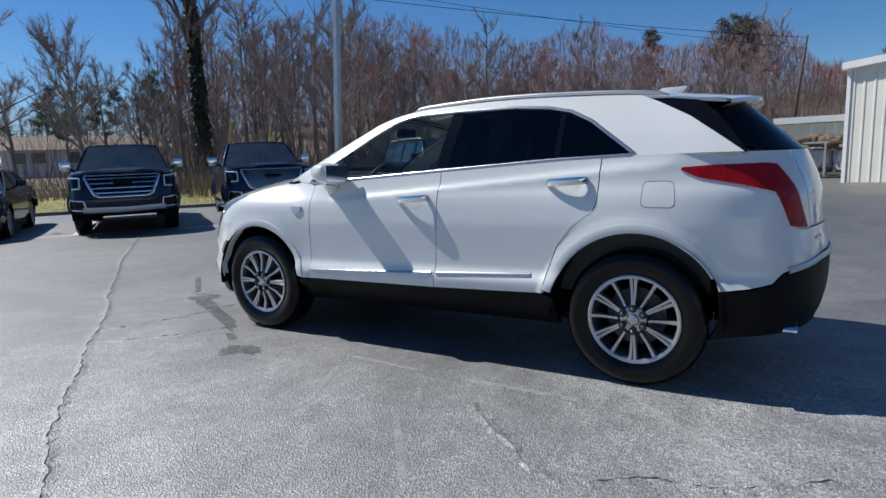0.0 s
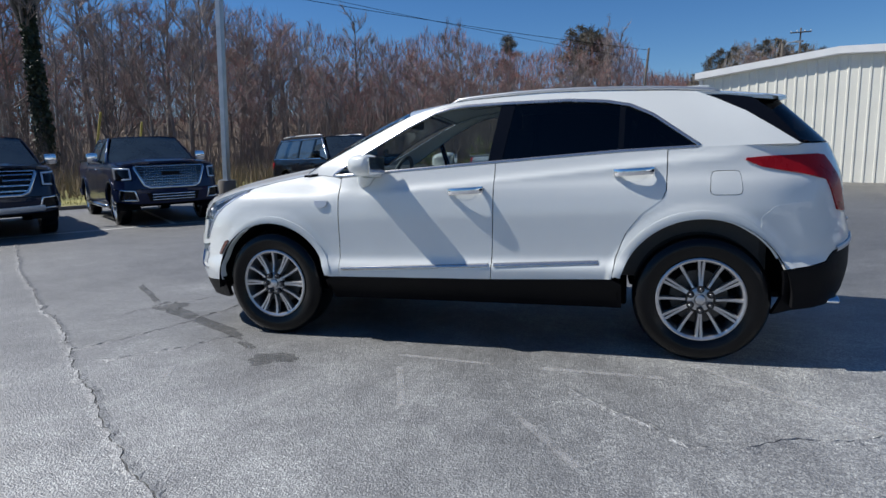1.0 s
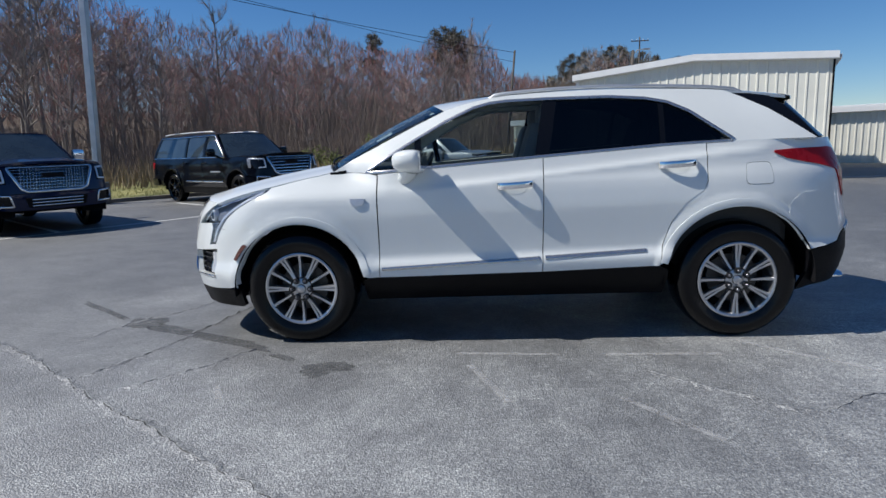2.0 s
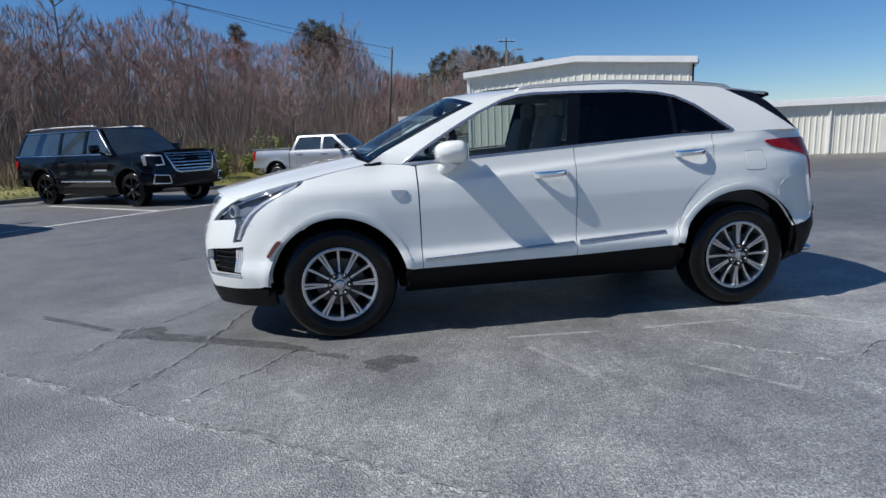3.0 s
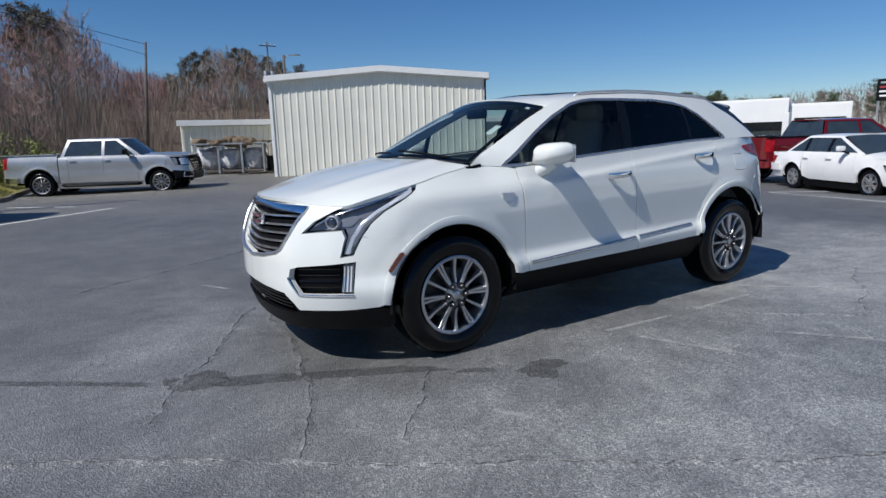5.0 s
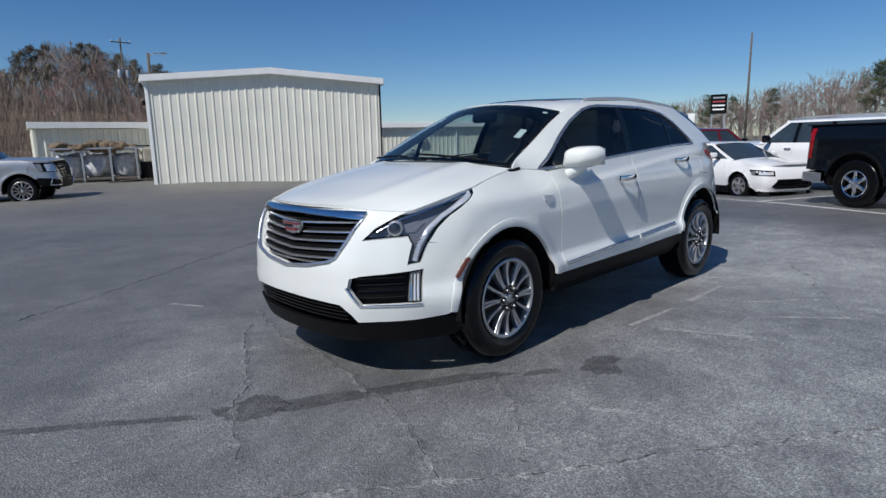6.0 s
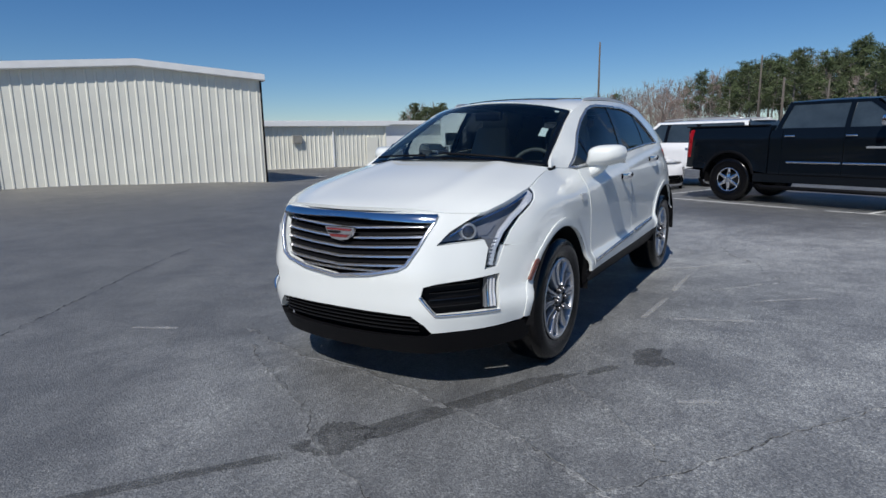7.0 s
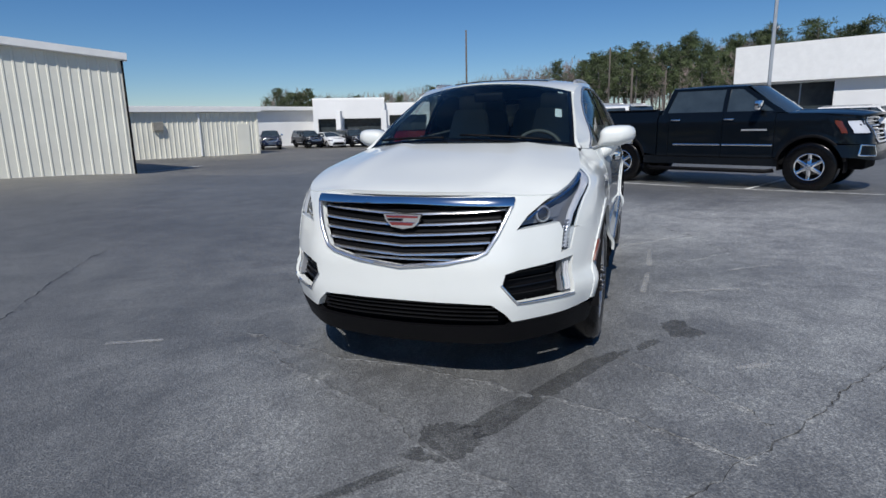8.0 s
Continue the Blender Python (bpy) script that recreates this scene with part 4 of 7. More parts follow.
def wheel(parent, at, outer, r=0.381, rim=0.238, width=0.235, spokes="twin", face=None, dark=None, side=1, name="wheel", cap=None, turn=0.0):
    """A wheel about the y axis with its outer face towards side * y at outer."""
    face, dark = face or ALLOY, dark or ALLOYDK
    key = (r, rim, width, spokes, face.name, dark.name)
    pose_w = Matrix.Translation((at[0], side * outer, at[1])) @ (Matrix.Identity(4) if side > 0 else Matrix.Rotation(math.pi, 4, "Z")) @ Matrix.Rotation(radians(turn), 4, "Y")
    if key in WHEELS:
        first = WHEELS[key]
        w = new(name, first.data)
        w.parent, w.matrix_basis = parent, pose_w
        for o in first.children:
            c = o.copy()
            scene.collection.objects.link(c)
            c.parent = w
        return w
    b = width
    w = part(name, revolve_bm([(0.02, -0.13), (rim - 0.02, -0.135), (rim - 0.015, -b * 0.85)], 40), UNDER, parent, smooth=True, sharp=30)
    w.matrix_basis = pose_w
    WHEELS[key] = w
    tyre = [(rim + 0.002, -0.012), (rim + 0.02, -0.006), (rim + 0.045, 0.006), (rim + 0.075, 0.012), (r - 0.055, 0.010), (r - 0.03, 0.002), (r - 0.010, -0.016), (r - 0.002, -0.04), (r, -0.075), (r, -b + 0.075), (r - 0.004, -b + 0.03), (r - 0.03, -b), (rim, -b)]
    bm = revolve_bm(tyre, 64)
    # tread blocks cut into the shoulder
    part("tyre", bm, RUBBER, w, "black rubber tyre", smooth=True, sharp=35)
    gv, gf = [], []
    for k in range(60):
        m = Matrix.Rotation(2 * math.pi * k / 60, 4, "Y") @ Matrix.Translation((r - 0.007, -0.072, 0)) @ Matrix.Rotation(radians(14), 4, "X")
        q = len(gv)
        gv += [m @ Vector((0.006 * a_, 0.025 * b_, r * 0.0325 * c_)) for a_ in (-1, 1) for b_ in (-1, 1) for c_ in (-1, 1)]
        gf += [tuple(q + i for i in f) for f in ((4, 6, 7, 5), (0, 4, 5, 1), (2, 3, 7, 6), (0, 2, 6, 4), (1, 5, 7, 3))]
    obj("tread", gv, gf, RUBBER, w)
    part("rim", revolve_bm([(rim + 0.008, -0.010), (rim + 0.010, -0.003), (rim + 0.002, 0.001), (rim - 0.010, -0.004), (rim - 0.018, -0.03), (rim - 0.022, -b * 0.8), (rim, -b)], 64), face, w, "bright machined rim", smooth=True, sharp=40)
    part("brake_disc", revolve_bm([(0.03, -0.095), (0.16, -0.095), (0.165, -0.10), (0.165, -0.12), (0.03, -0.12)], 40), DISC, w, smooth=True, sharp=30)

    def spoke(angle, r0, r1, w0, w1, y0, y1, thick, material, crown=0.004):
        sb = bmesh.new()
        rows = []
        for k in range(7):
            f = k / 6
            rr = r0 + (r1 - r0) * f
            ww = (w0 + (w1 - w0) * f) / 2
            yy = y0 + (y1 - y0) * f - 0.012 * math.sin(math.pi * f)
            rows.append([sb.verts.new(v) for v in ((rr, yy - thick, -ww * 1.1), (rr, yy - 0.004, -ww), (rr, yy + crown * 0.3, -ww * 0.7), (rr, yy + crown * 0.3, ww * 0.7), (rr, yy - 0.004, ww), (rr, yy - thick, ww * 1.1))])
        for a_, b_ in zip(rows, rows[1:]):
            for j in range(5):
                sb.faces.new((a_[j], a_[j + 1], b_[j + 1], b_[j]))
        bmesh.ops.recalc_face_normals(sb, faces=sb.faces)
        bmesh.ops.transform(sb, matrix=Matrix.Rotation(angle, 4, "Y"), verts=sb.verts)
        part("spoke", sb, material, w, smooth=True, sharp=50)

    if spokes == "twin":
        for k in range(6):
            a = radians(90 + 60 * k)
            for s in (-1, 1):
                spoke(a + s * radians(3.2), 0.052, rim - 0.004, 0.014, 0.021, 0.004, -0.004, 0.035, face)
            spoke(a, 0.06, rim - 0.008, 0.012, 0.026, -0.010, -0.018, 0.03, dark)
            spoke(a + radians(30), 0.082, rim - 0.004, 0.016, 0.024, -0.002, -0.004, 0.035, face)
    elif spokes == "six":
        for k in range(6):
            a = radians(90 + 60 * k)
            spoke(a, 0.05, rim - 0.004, 0.075, 0.055, 0.0, -0.006, 0.04, face)
    else:
        for k in range(6):
            a = radians(90 + 60 * k)
            for s in (-1, 1):
                spoke(a + s * radians(9), 0.05, rim - 0.004, 0.028, 0.024, 0.0, -0.006, 0.04, face)
    part("hub", revolve_bm([(0.0, -0.05), (0.03, -0.05), (0.074, -0.034), (0.070, -0.012), (0.055, -0.007), (0.034, -0.004)], 36), face, w, smooth=True, sharp=40)
    part("centre_cap", revolve_bm([(0.0, 0.005), (0.024, 0.004), (0.029, 0.001), (0.031, -0.006)], 32), cap or ALLOY, w, "round centre cap", smooth=True, sharp=40)
    for k in range(6):
        a = radians(30 + 60 * k if spokes == "twin" else 60 * k)
        q = (0.063 * math.cos(a), 0, 0.063 * math.sin(a))
        part("lug_nut", revolve_bm([(0.0, 0.022), (0.007, 0.021), (0.0115, 0.016), (0.0125, 0.004), (0.0125, -0.01)], 10, at=q), NUT if spokes == "twin" else face, w, smooth=True, sharp=40)
        if spokes == "twin":
            part("lug_well", revolve_bm([(0.0125, 0.0085), (0.0205, 0.0090), (0.0215, 0.004), (0.0215, -0.02)], 14, at=q), LUG, w, smooth=True, sharp=40)
    return w



TINT = glass("clear_tinted_glass", (0.66, 0.72, 0.71))
SHIELD = glass("windscreen_glass", (0.66, 0.76, 0.76), 0.03, 1.6)
PRIVACY = glass("privacy_glass", (0.035, 0.04, 0.045))
LENS = glass("lamp_lens", (0.85, 0.87, 0.90))
REDLENS = mat("red_lamp_lens", (0.30, 0.006, 0.010), 0.28, var=0.15, scale=9, spec=0.22)
AMBER = mat("amber_marker", (0.12, 0.022, 0.010), 0.15, var=0.1, coat=1.0)
LAMPGREY = mat("lamp_inner_grey", (0.24, 0.245, 0.26), 0.3, 0.3, var=0.1)
PROJECTOR = mat("projector_lens", (0.03, 0.036, 0.05), 0.04, var=0.1, spec=0.9)
CLEARLAMP = mat("clear_lamp_white", (0.72, 0.73, 0.75), 0.12, 0.3, var=0.06, coat=1.0)
SEAT = mat("grey_leather", (0.20, 0.19, 0.18), 0.5, var=0.1, bump=0.2, bump_scale=120)
DASH = mat("dark_dash", (0.065, 0.063, 0.06), 0.6, var=0.15, bump=0.2, bump_scale=200)
BADGERED = mat("badge_red", (0.20, 0.03, 0.03), 0.25, 0.2, var=0.05, coat=1.0)
STICKER = mat("paper_sticker", (0.75, 0.75, 0.73), 0.7, var=0.05)


def crossover():
    car = thing("crossover_car", "pearl white crossover with black lower cladding and chrome grille", "car", Matrix.Translation((0, -0.026, 0)) @ Matrix.Diagonal((1, 1.027, 1, 1)))
    sh = Shell(outline=[(2.405, 0), (2.392, 0.25), (2.335, 0.5), (2.215, 0.665), (2.085, 0.782), (1.91, 0.872), (1.73, 0.915), (1.43, 0.930), (0.95, 0.925), (0.3, 0.922), (-0.5, 0.922), (-1.0, 0.925), (-1.43, 0.930), (-1.75, 0.912), (-1.98, 0.862), (-2.14, 0.775), (-2.26, 0.62), (-2.335, 0.40), (-2.365, 0.2), (-2.375, 0)],
               prof=[(0.15, -0.10), (0.24, -0.06), (0.36, -0.03), (0.44, -0.012), (0.485, -0.002), (0.528, 0.0), (0.545, -0.004), (0.590, -0.029), (0.612, -0.034), (0.70, -0.037), (0.85, -0.038), (0.96, -0.050), (1.03, -0.066), (1.08, -0.088), (1.16, -0.112), (1.25, -0.135)],
               front=[(0.15, -0.12), (0.22, -0.07), (0.30, -0.035), (0.38, -0.015), (0.5, 0.0), (0.63, 0.0), (0.72, -0.018), (0.81, -0.045), (0.88, -0.072), (0.94, -0.108), (1.0, -0.155), (1.12, -0.25)],
               rear=[(0.2, -0.14), (0.3, -0.09), (0.42, -0.045), (0.55, -0.025), (0.66, -0.022), (0.74, -0.03), (0.80, -0.045), (0.87, -0.06), (0.95, -0.07), (1.05, -0.08), (1.12, -0.10), (1.26, -0.16)],
               arches=[(1.4285, 0.37, 0.45), (-1.4285, 0.39, 0.465)], rise=-0.018, nose=2.405, tail=-2.375, fender=0.10, flare=0.008)
    sh.shoulder = 0.016
    L = sh.at
    X, F, R = sh.sx, sh.sf, sh.sr
    XL = lambda x: X(x + 0.025 + 0.05 * (2.1 - x))  # along the head lamp
    belt = curve([(1.25, 1.142), (0.93, 1.128), (0.4, 1.158), (-0.17, 1.193), (-0.96, 1.240), (-1.42, 1.262), (-1.70, 1.265), (-2.02, 1.262), (-2.25, 1.262)])
    W = WHITEPAINT

    # front lamp, fog recess and grille outlines on the band
    lamp = [(F(0.555), 0.815), (F(0.60), 0.865), (F(0.67), 0.925), (F(0.74), 0.972), (XL(2.0), 1.012), (XL(1.88), 1.04), (XL(1.75), 1.058), (XL(1.70), 1.056), (XL(1.715), 1.037), (XL(1.83), 0.990), (XL(1.93), 0.925), (XL(1.985), 0.860), (XL(2.02), 0.78), (XL(2.045), 0.69), (XL(2.10), 0.682), (XL(2.095), 0.79), (XL(2.12), 0.832), (F(0.63), 0.822)]
    fog = [(F(0.49), 0.545), (F(0.505), 0.602), (F(0.56), 0.618), (X(2.05), 0.652), (X(2.065), 0.468), (F(0.56), 0.455)]
    grille = [(0.0, 0.632), (F(0.22), 0.656), (F(0.37), 0.688), (F(0.415), 0.712), (F(0.465), 0.80), (F(0.515), 0.925), (F(0.522), 0.948), (F(0.25), 0.956), (0.0, 0.958)]
    grille = grille + [(-a, b) for a, b in reversed(grille[1:-1])]
    low = [(0.0, 0.215), (F(0.30), 0.218), (F(0.53), 0.235), (F(0.505), 0.40), (F(0.45), 0.455), (F(0.3), 0.462), (0.0, 0.464)]
    low = low + [(-a, b) for a, b in reversed(low[1:-1])]
    af = arc(1.4285, 0.37, 0.45, 0, 180, 30)
    ar = arc(-1.4285, 0.39, 0.465, 0, 180, 30)
    S = lambda pts: [(X(a), b) for a, b in pts]

    # white front bumper: one sheet round the nose, with its openings
    seam = [(XL(2.017) + 0.006, 0.788), (X(1.87), 0.784), (X(1.74), 0.775), (X(1.648), 0.768)]
    half = ([(0.0, 0.458), (F(0.30), 0.456), (F(0.44), 0.450), (F(0.50), 0.40), (F(0.53), 0.356), (X(2.1), 0.372), (X(1.95), 0.385)] + S([p for p in af if 1.65 < p[0] and 0.385 < p[1] < 0.765]) + seam[::-1]
            + [(XL(2.02) + 0.006, 0.78), (XL(2.045) + 0.006, 0.686), (XL(2.10) - 0.006, 0.676), (XL(2.095) - 0.006, 0.785), (XL(2.12) - 0.004, 0.826), (F(0.63), 0.815), (F(0.545), 0.807), (F(0.592), 0.872), (F(0.662), 0.932), (F(0.695), 0.955), (F(0.62), 0.958), (F(0.535), 0.964), (F(0.25), 0.970), (0.0, 0.972)])
    outline = half + [(-a, b) for a, b in reversed(half[1:-1])]
    panel("front_bumper", L, outline, W, car, holes=[grille, fog, mirrored(fog)], step=0.035, depth=0.04)

    # grille: dark backing, bars and frame
    gr = panel("grille", L, [(a * 0.995, b) for a, b in grille], UNDER, car, "black grille with chrome bars", step=0.08, depth=0, off=-0.075)
    for k, z in enumerate((0.905, 0.853, 0.805, 0.757, 0.712, 0.672)):
        wd = float(np.interp(z, [0.64, 0.69, 0.712, 0.80, 0.925], [0.10, 0.37, 0.405, 0.455, 0.505]))
        dip = lambda y: z - 0.030 * (1 - abs(y) / 0.55) * (1 if k < 5 else 0.3)
        n = 22
        pts = [(F(-wd + 2 * wd * i / n), dip(-wd + 2 * wd * i / n)) for i in range(n + 1)]
        ribbon(L, pts, 0.013 if k < 5 else 0.010, 0.022, BRIGHTBAR, gr, "grille_bar", lift=-0.045)
        ribbon(L, [(a, b + 0.018) for a, b in pts], 0.014, 0.02, BLACKPL, gr, "grille_bar", lift=-0.055)
    ribbon(L, grille, 0.016, 0.012, BRIGHTBAR, gr, "grille_frame", closed=True)
    top = [(F(-0.52 + 1.04 * i / 24), 0.941 + 0.011 * (1 - abs(-1 + i / 12))) for i in range(25)]
    ribbon(L, top, 0.042, 0.016, CHROME, gr, "top_bar", "broad chrome bar across the grille's top")
    # badge: a shield on a winged plate, drawn as plain shapes
    thing_mesh(gr, "badge", [(-0.098, 0.034), (0.098, 0.034), (0.086, 0.0), (0.058, -0.030), (0.0, -0.040), (-0.058, -0.030), (-0.086, 0.0)], 2.352, 0.850, CHROME, 0.016)
    thing_mesh(gr, "badge_panel", [(-0.080, 0.027), (0.080, 0.027), (0.078, 0.017), (-0.078, 0.017)], 2.361, 0.850, BADGERED, 0.01)
    thing_mesh(gr, "badge_panel", [(-0.074, 0.011), (0.0, 0.011), (0.0, 0.001), (-0.070, 0.001)], 2.363, 0.850, GLOSSBLK, 0.01)
    thing_mesh(gr, "badge_panel", [(-0.064, -0.006), (0.064, -0.006), (0.050, -0.020), (-0.050, -0.020)], 2.363, 0.850, BADGERED, 0.01)

    # lower grille
    lg = panel("lower_grille", L, low, UNDER, car, "black slatted lower air intake", step=0.08, depth=0, off=-0.06)
    for z in (0.362, 0.384, 0.406, 0.428, 0.446):
        wd = 0.47
        ribbon(L, [(F(-wd + 2 * wd * i / 20), z) for i in range(21)], 0.010, 0.02, GLOSSBLK, lg, "slat", lift=-0.035)

    for sg in (1, -1):
        T = (lambda p: p) if sg > 0 else mirrored
        # fog recess
        fg = panel("fog_recess", L, T(fog), BLACKPL, car, "black fog lamp recess with chrome edge", step=0.08, depth=0, off=-0.06)
        panel("fog_lamp", L, T([(X(2.125), 0.478), (X(2.072), 0.476), (X(2.060), 0.638), (X(2.112), 0.630)]), LAMPGREY, fg, "clear vertical lamp", step=0.03, depth=0.03, off=-0.022)
        for x_ in (2.108, 2.09, 2.074):
            ribbon(L, T([(X(x_ + 0.008), 0.484), (X(x_), 0.626)]), 0.010, 0.01, CLEARLAMP if x_ < 2.1 else CHROME, fg, "lamp_rib", lift=-0.02)
        for z in (0.50, 0.535, 0.57, 0.605):
            ribbon(L, T([(F(0.53), z - 0.01), (X(2.14), z)]), 0.010, 0.012, GLOSSBLK, fg, "slat", lift=-0.055)
        ribbon(L, T([(F(0.485), 0.55), (F(0.50), 0.53), (F(0.555), 0.452), (X(2.065), 0.462)]), 0.012, 0.006, CHROME, fg, "chrome_edge", "chrome edge strip")
        # head lamp
        hl = panel("head_lamp", L, T(lamp), LAMPGREY, car, "clear wraparound head lamp with a vertical light strip", step=0.05, depth=0.0, off=-0.055)
        panel("inner_bezel", L, T([(F(0.61), 0.838), (F(0.66), 0.870), (XL(2.10), 0.905), (XL(2.055), 0.89), (XL(2.09), 0.842)]), LAMPGREY, hl, step=0.04, depth=0.01, off=-0.05)
        c = L(sg * F(0.672), 0.868, -0.028)
        n = (L(sg * F(0.672), 0.868, 0.02) - c).normalized()
        m = Matrix.Translation(c) @ n.to_track_quat("Y", "Z").to_matrix().to_4x4()
        pj = revolve_bm([(0.030, -0.004), (0.034, 0.004), (0.040, 0.002), (0.045, -0.008), (0.046, -0.03)], 32)
        bmesh.ops.transform(pj, matrix=m, verts=pj.verts)
        part("projector", pj, SATIN, hl, "bright ring of the projector", smooth=True, sharp=40)
        pj = revolve_bm([(0.0, 0.012), (0.010, 0.011), (0.020, 0.007), (0.030, -0.003)], 32)
        bmesh.ops.transform(pj, matrix=m, verts=pj.verts)
        part("projector_lens", pj, PROJECTOR, hl, "round dark projector lens", smooth=True)
        ribbon(L, T([(XL(2.072), 0.695), (XL(2.062), 0.78), (XL(2.03), 0.86), (XL(1.97), 0.925), (XL(1.88), 0.985), (XL(1.76), 1.035)]), 0.030, 0.018, CLEARLAMP, hl, "light_strip", "white light strip", lift=-0.026)
        ribbon(L, T([(F(0.60), 0.850), (F(0.68), 0.915), (XL(2.03), 0.975), (XL(1.92), 1.012), (XL(1.80), 1.038)]), 0.014, 0.012, CHROME, hl, "light_guide", lift=-0.03)
        for k in range(8):
            z = 0.70 + 0.018 * k
            ribbon(L, T([(XL(2.088), z), (XL(2.052), z)]), 0.007, 0.004, LAMPGREY, hl, "led_divider", lift=-0.012)
        panel("lens", L, T(lamp), LENS, hl, step=0.05, depth=0.02, off=-0.004)
        # front wing
        wing = ([(XL(2.017) + 0.006, 0.793), (XL(1.985) + 0.006, 0.862), (XL(1.93) + 0.006, 0.925), (XL(1.83) + 0.006, 0.986), (XL(1.715) + 0.006, 1.034), (XL(1.70) + 0.006, 1.058), (X(1.6), 1.074), (X(1.45), 1.098), (X(1.3), 1.122), (X(1.2), 1.142), (X(1.05), 1.140), (X(0.93), 1.128), (X(0.888), 1.118)]
                + [(X(0.886), 0.95), (X(0.883), 0.7), (X(0.882), 0.456)] + S([(0.95, 0.455)] + [p for p in reversed(af) if p[0] < 1.645 and p[1] > 0.456]) + [(s, z - 0.014) for s, z in seam[::-1]][:-1])
        panel("front_wing", L, T(wing), W, car, step=0.035, off=-0.0012, depth=0.012)
        panel("marker_lamp", L, T(S([(1.885, 0.592), (1.868, 0.583), (1.790, 0.680), (1.800, 0.694), (1.820, 0.690)])), AMBER, car, "amber side marker lamp", step=0.03, depth=0.012, off=0.018)
        panel("wing_emblem", L, T(S([(1.062, 0.978), (0.962, 0.975), (0.968, 0.945), (0.995, 0.928), (1.035, 0.930), (1.055, 0.945)])), SATIN, car, "small metal wing emblem", step=0.03, depth=0.012, off=0.009)
        # doors
        fd = panel("front_door", L, T(S([(0.878, 0.456), (-0.184, 0.470), (-0.196, 0.8), (-0.204, belt(-0.2))] + [(x, belt(x)) for x in (0.0, 0.2, 0.4, 0.6, 0.8)] + [(0.879, 1.124), (0.877, 0.95), (0.875, 0.7)])), W, car, step=0.015)
        rd = panel("rear_door", L, T(S([(-0.190, 0.470), (-0.925, 0.494), (-0.945, 0.62), (-1.0, 0.765), (-1.09, 0.885), (-1.20, 0.965), (-1.222, 1.02), (-1.228, belt(-1.228))] + [(x, belt(x)) for x in (-1.05, -0.8, -0.6, -0.4)] + [(-0.210, belt(-0.21)), (-0.202, 0.8)])), W, car, step=0.015)
        for door, x, z in ((fd, -0.02, 1.028), (rd, -1.045, 1.126)):
            panel("handle_cup", L, T(S([(x + 0.075 * math.cos(a), z - 0.014 + 0.042 * math.sin(a)) for a in np.linspace(0, 2 * math.pi, 24, endpoint=False)])), WHITEPAINT, door, step=0.03, depth=0.0, off=0.001)
            bm = bmesh.new()
            sec = []
            for k in range(13):
                f = k / 12
                p = L(sg * X(x + 0.115 - 0.23 * f), z + 0.004 + 0.010 * (f - 0.5), 0.006 + 0.040 * math.sin(math.pi * min(1, max(0, f))) ** 0.45)
                sec.append([bm.verts.new(p + Vector((0, sg * h, v))) for h, v in ((0.008, 0.021), (0.014, 0.0), (0.008, -0.021), (-0.008, -0.018), (-0.008, 0.018))])
            for a, b in zip(sec, sec[1:]):
                for j in range(5):
                    bm.faces.new((a[j], a[(j + 1) % 5], b[(j + 1) % 5], b[j]))
            bmesh.ops.recalc_face_normals(bm, faces=bm.faces)
            part("door_handle", bm, CHROME, door, "chrome door handle", smooth=True, sharp=50)
        ribbon(L, T(S([(0.862 - 0.1 * k, 0.512 + 0.0047 * k) for k in range(11)] + [(-0.17, 0.561)])), 0.022, 0.009, BRIGHTTRIM, fd, "side_strip", "satin metal side strip")
        ribbon(L, T(S([(-0.206 - 0.08 * k, 0.563 + 0.0038 * k) for k in range(9)])), 0.022, 0.009, BRIGHTTRIM, rd, "side_strip", "satin metal side strip")
        # rear quarter, with fuel flap and tail lamp openings
        tail = [(X(-1.69), 1.180), (X(-1.70), 1.193), (X(-1.9), 1.20), (R(0.72), 1.204), (R(0.675), 1.196), (R(0.64), 1.10), (R(0.60), 0.95), (R(0.575), 0.872), (R(0.62), 0.874), (R(0.69), 0.887), (R(0.715), 0.98), (R(0.74), 1.06), (X(-2.06), 1.098), (X(-1.95), 1.118), (X(-1.80), 1.142)]
        flap = [(-1.458 - 0.19 * a, 0.988 + 0.138 * b) for a, b in ((0.15, 0), (0.85, 0), (0.96, 0.06), (1, 0.2), (0.97, 0.8), (0.93, 0.95), (0.8, 1), (0.2, 1), (0.07, 0.95), (0.03, 0.8), (0, 0.2), (0.04, 0.06))]
        quarter = (S([(-1.234, belt(-1.234)), (-1.42, belt(-1.42)), (-1.7, 1.264), (-1.9, 1.263)]) + [(R(0.72), 1.262), (R(0.62), 1.262), (R(0.535), 1.262), (R(0.535), 0.866), (R(0.62), 0.866), (X(-2.10), 0.938), (X(-2.0), 0.933), (X(-1.86), 0.914), (X(-1.775), 0.858), (X(-1.75), 0.752)]
                   + S([p for p in ar if p[0] > -1.735 and p[1] > 0.51] [::-1] + [(-0.93, 0.50), (-0.951, 0.62), (-1.006, 0.768), (-1.095, 0.89), (-1.206, 0.97), (-1.228, 1.022)]))
        holes = [S(flap), tail] if sg > 0 else [mirrored(tail)]
        panel("rear_quarter", L, T(quarter) if sg > 0 else mirrored(quarter), W, car, holes=[[(a, b) for a, b in h] for h in holes], step=0.022, off=-0.0012, depth=0.012)
        if sg > 0:
            c0 = (X(-1.553), 1.057)
            panel("fuel_flap", L, [(c0[0] + (a - c0[0]) * 0.965, c0[1] + (b - c0[1]) * 0.955) for a, b in S(flap)], W, car, step=0.05, depth=0.02)
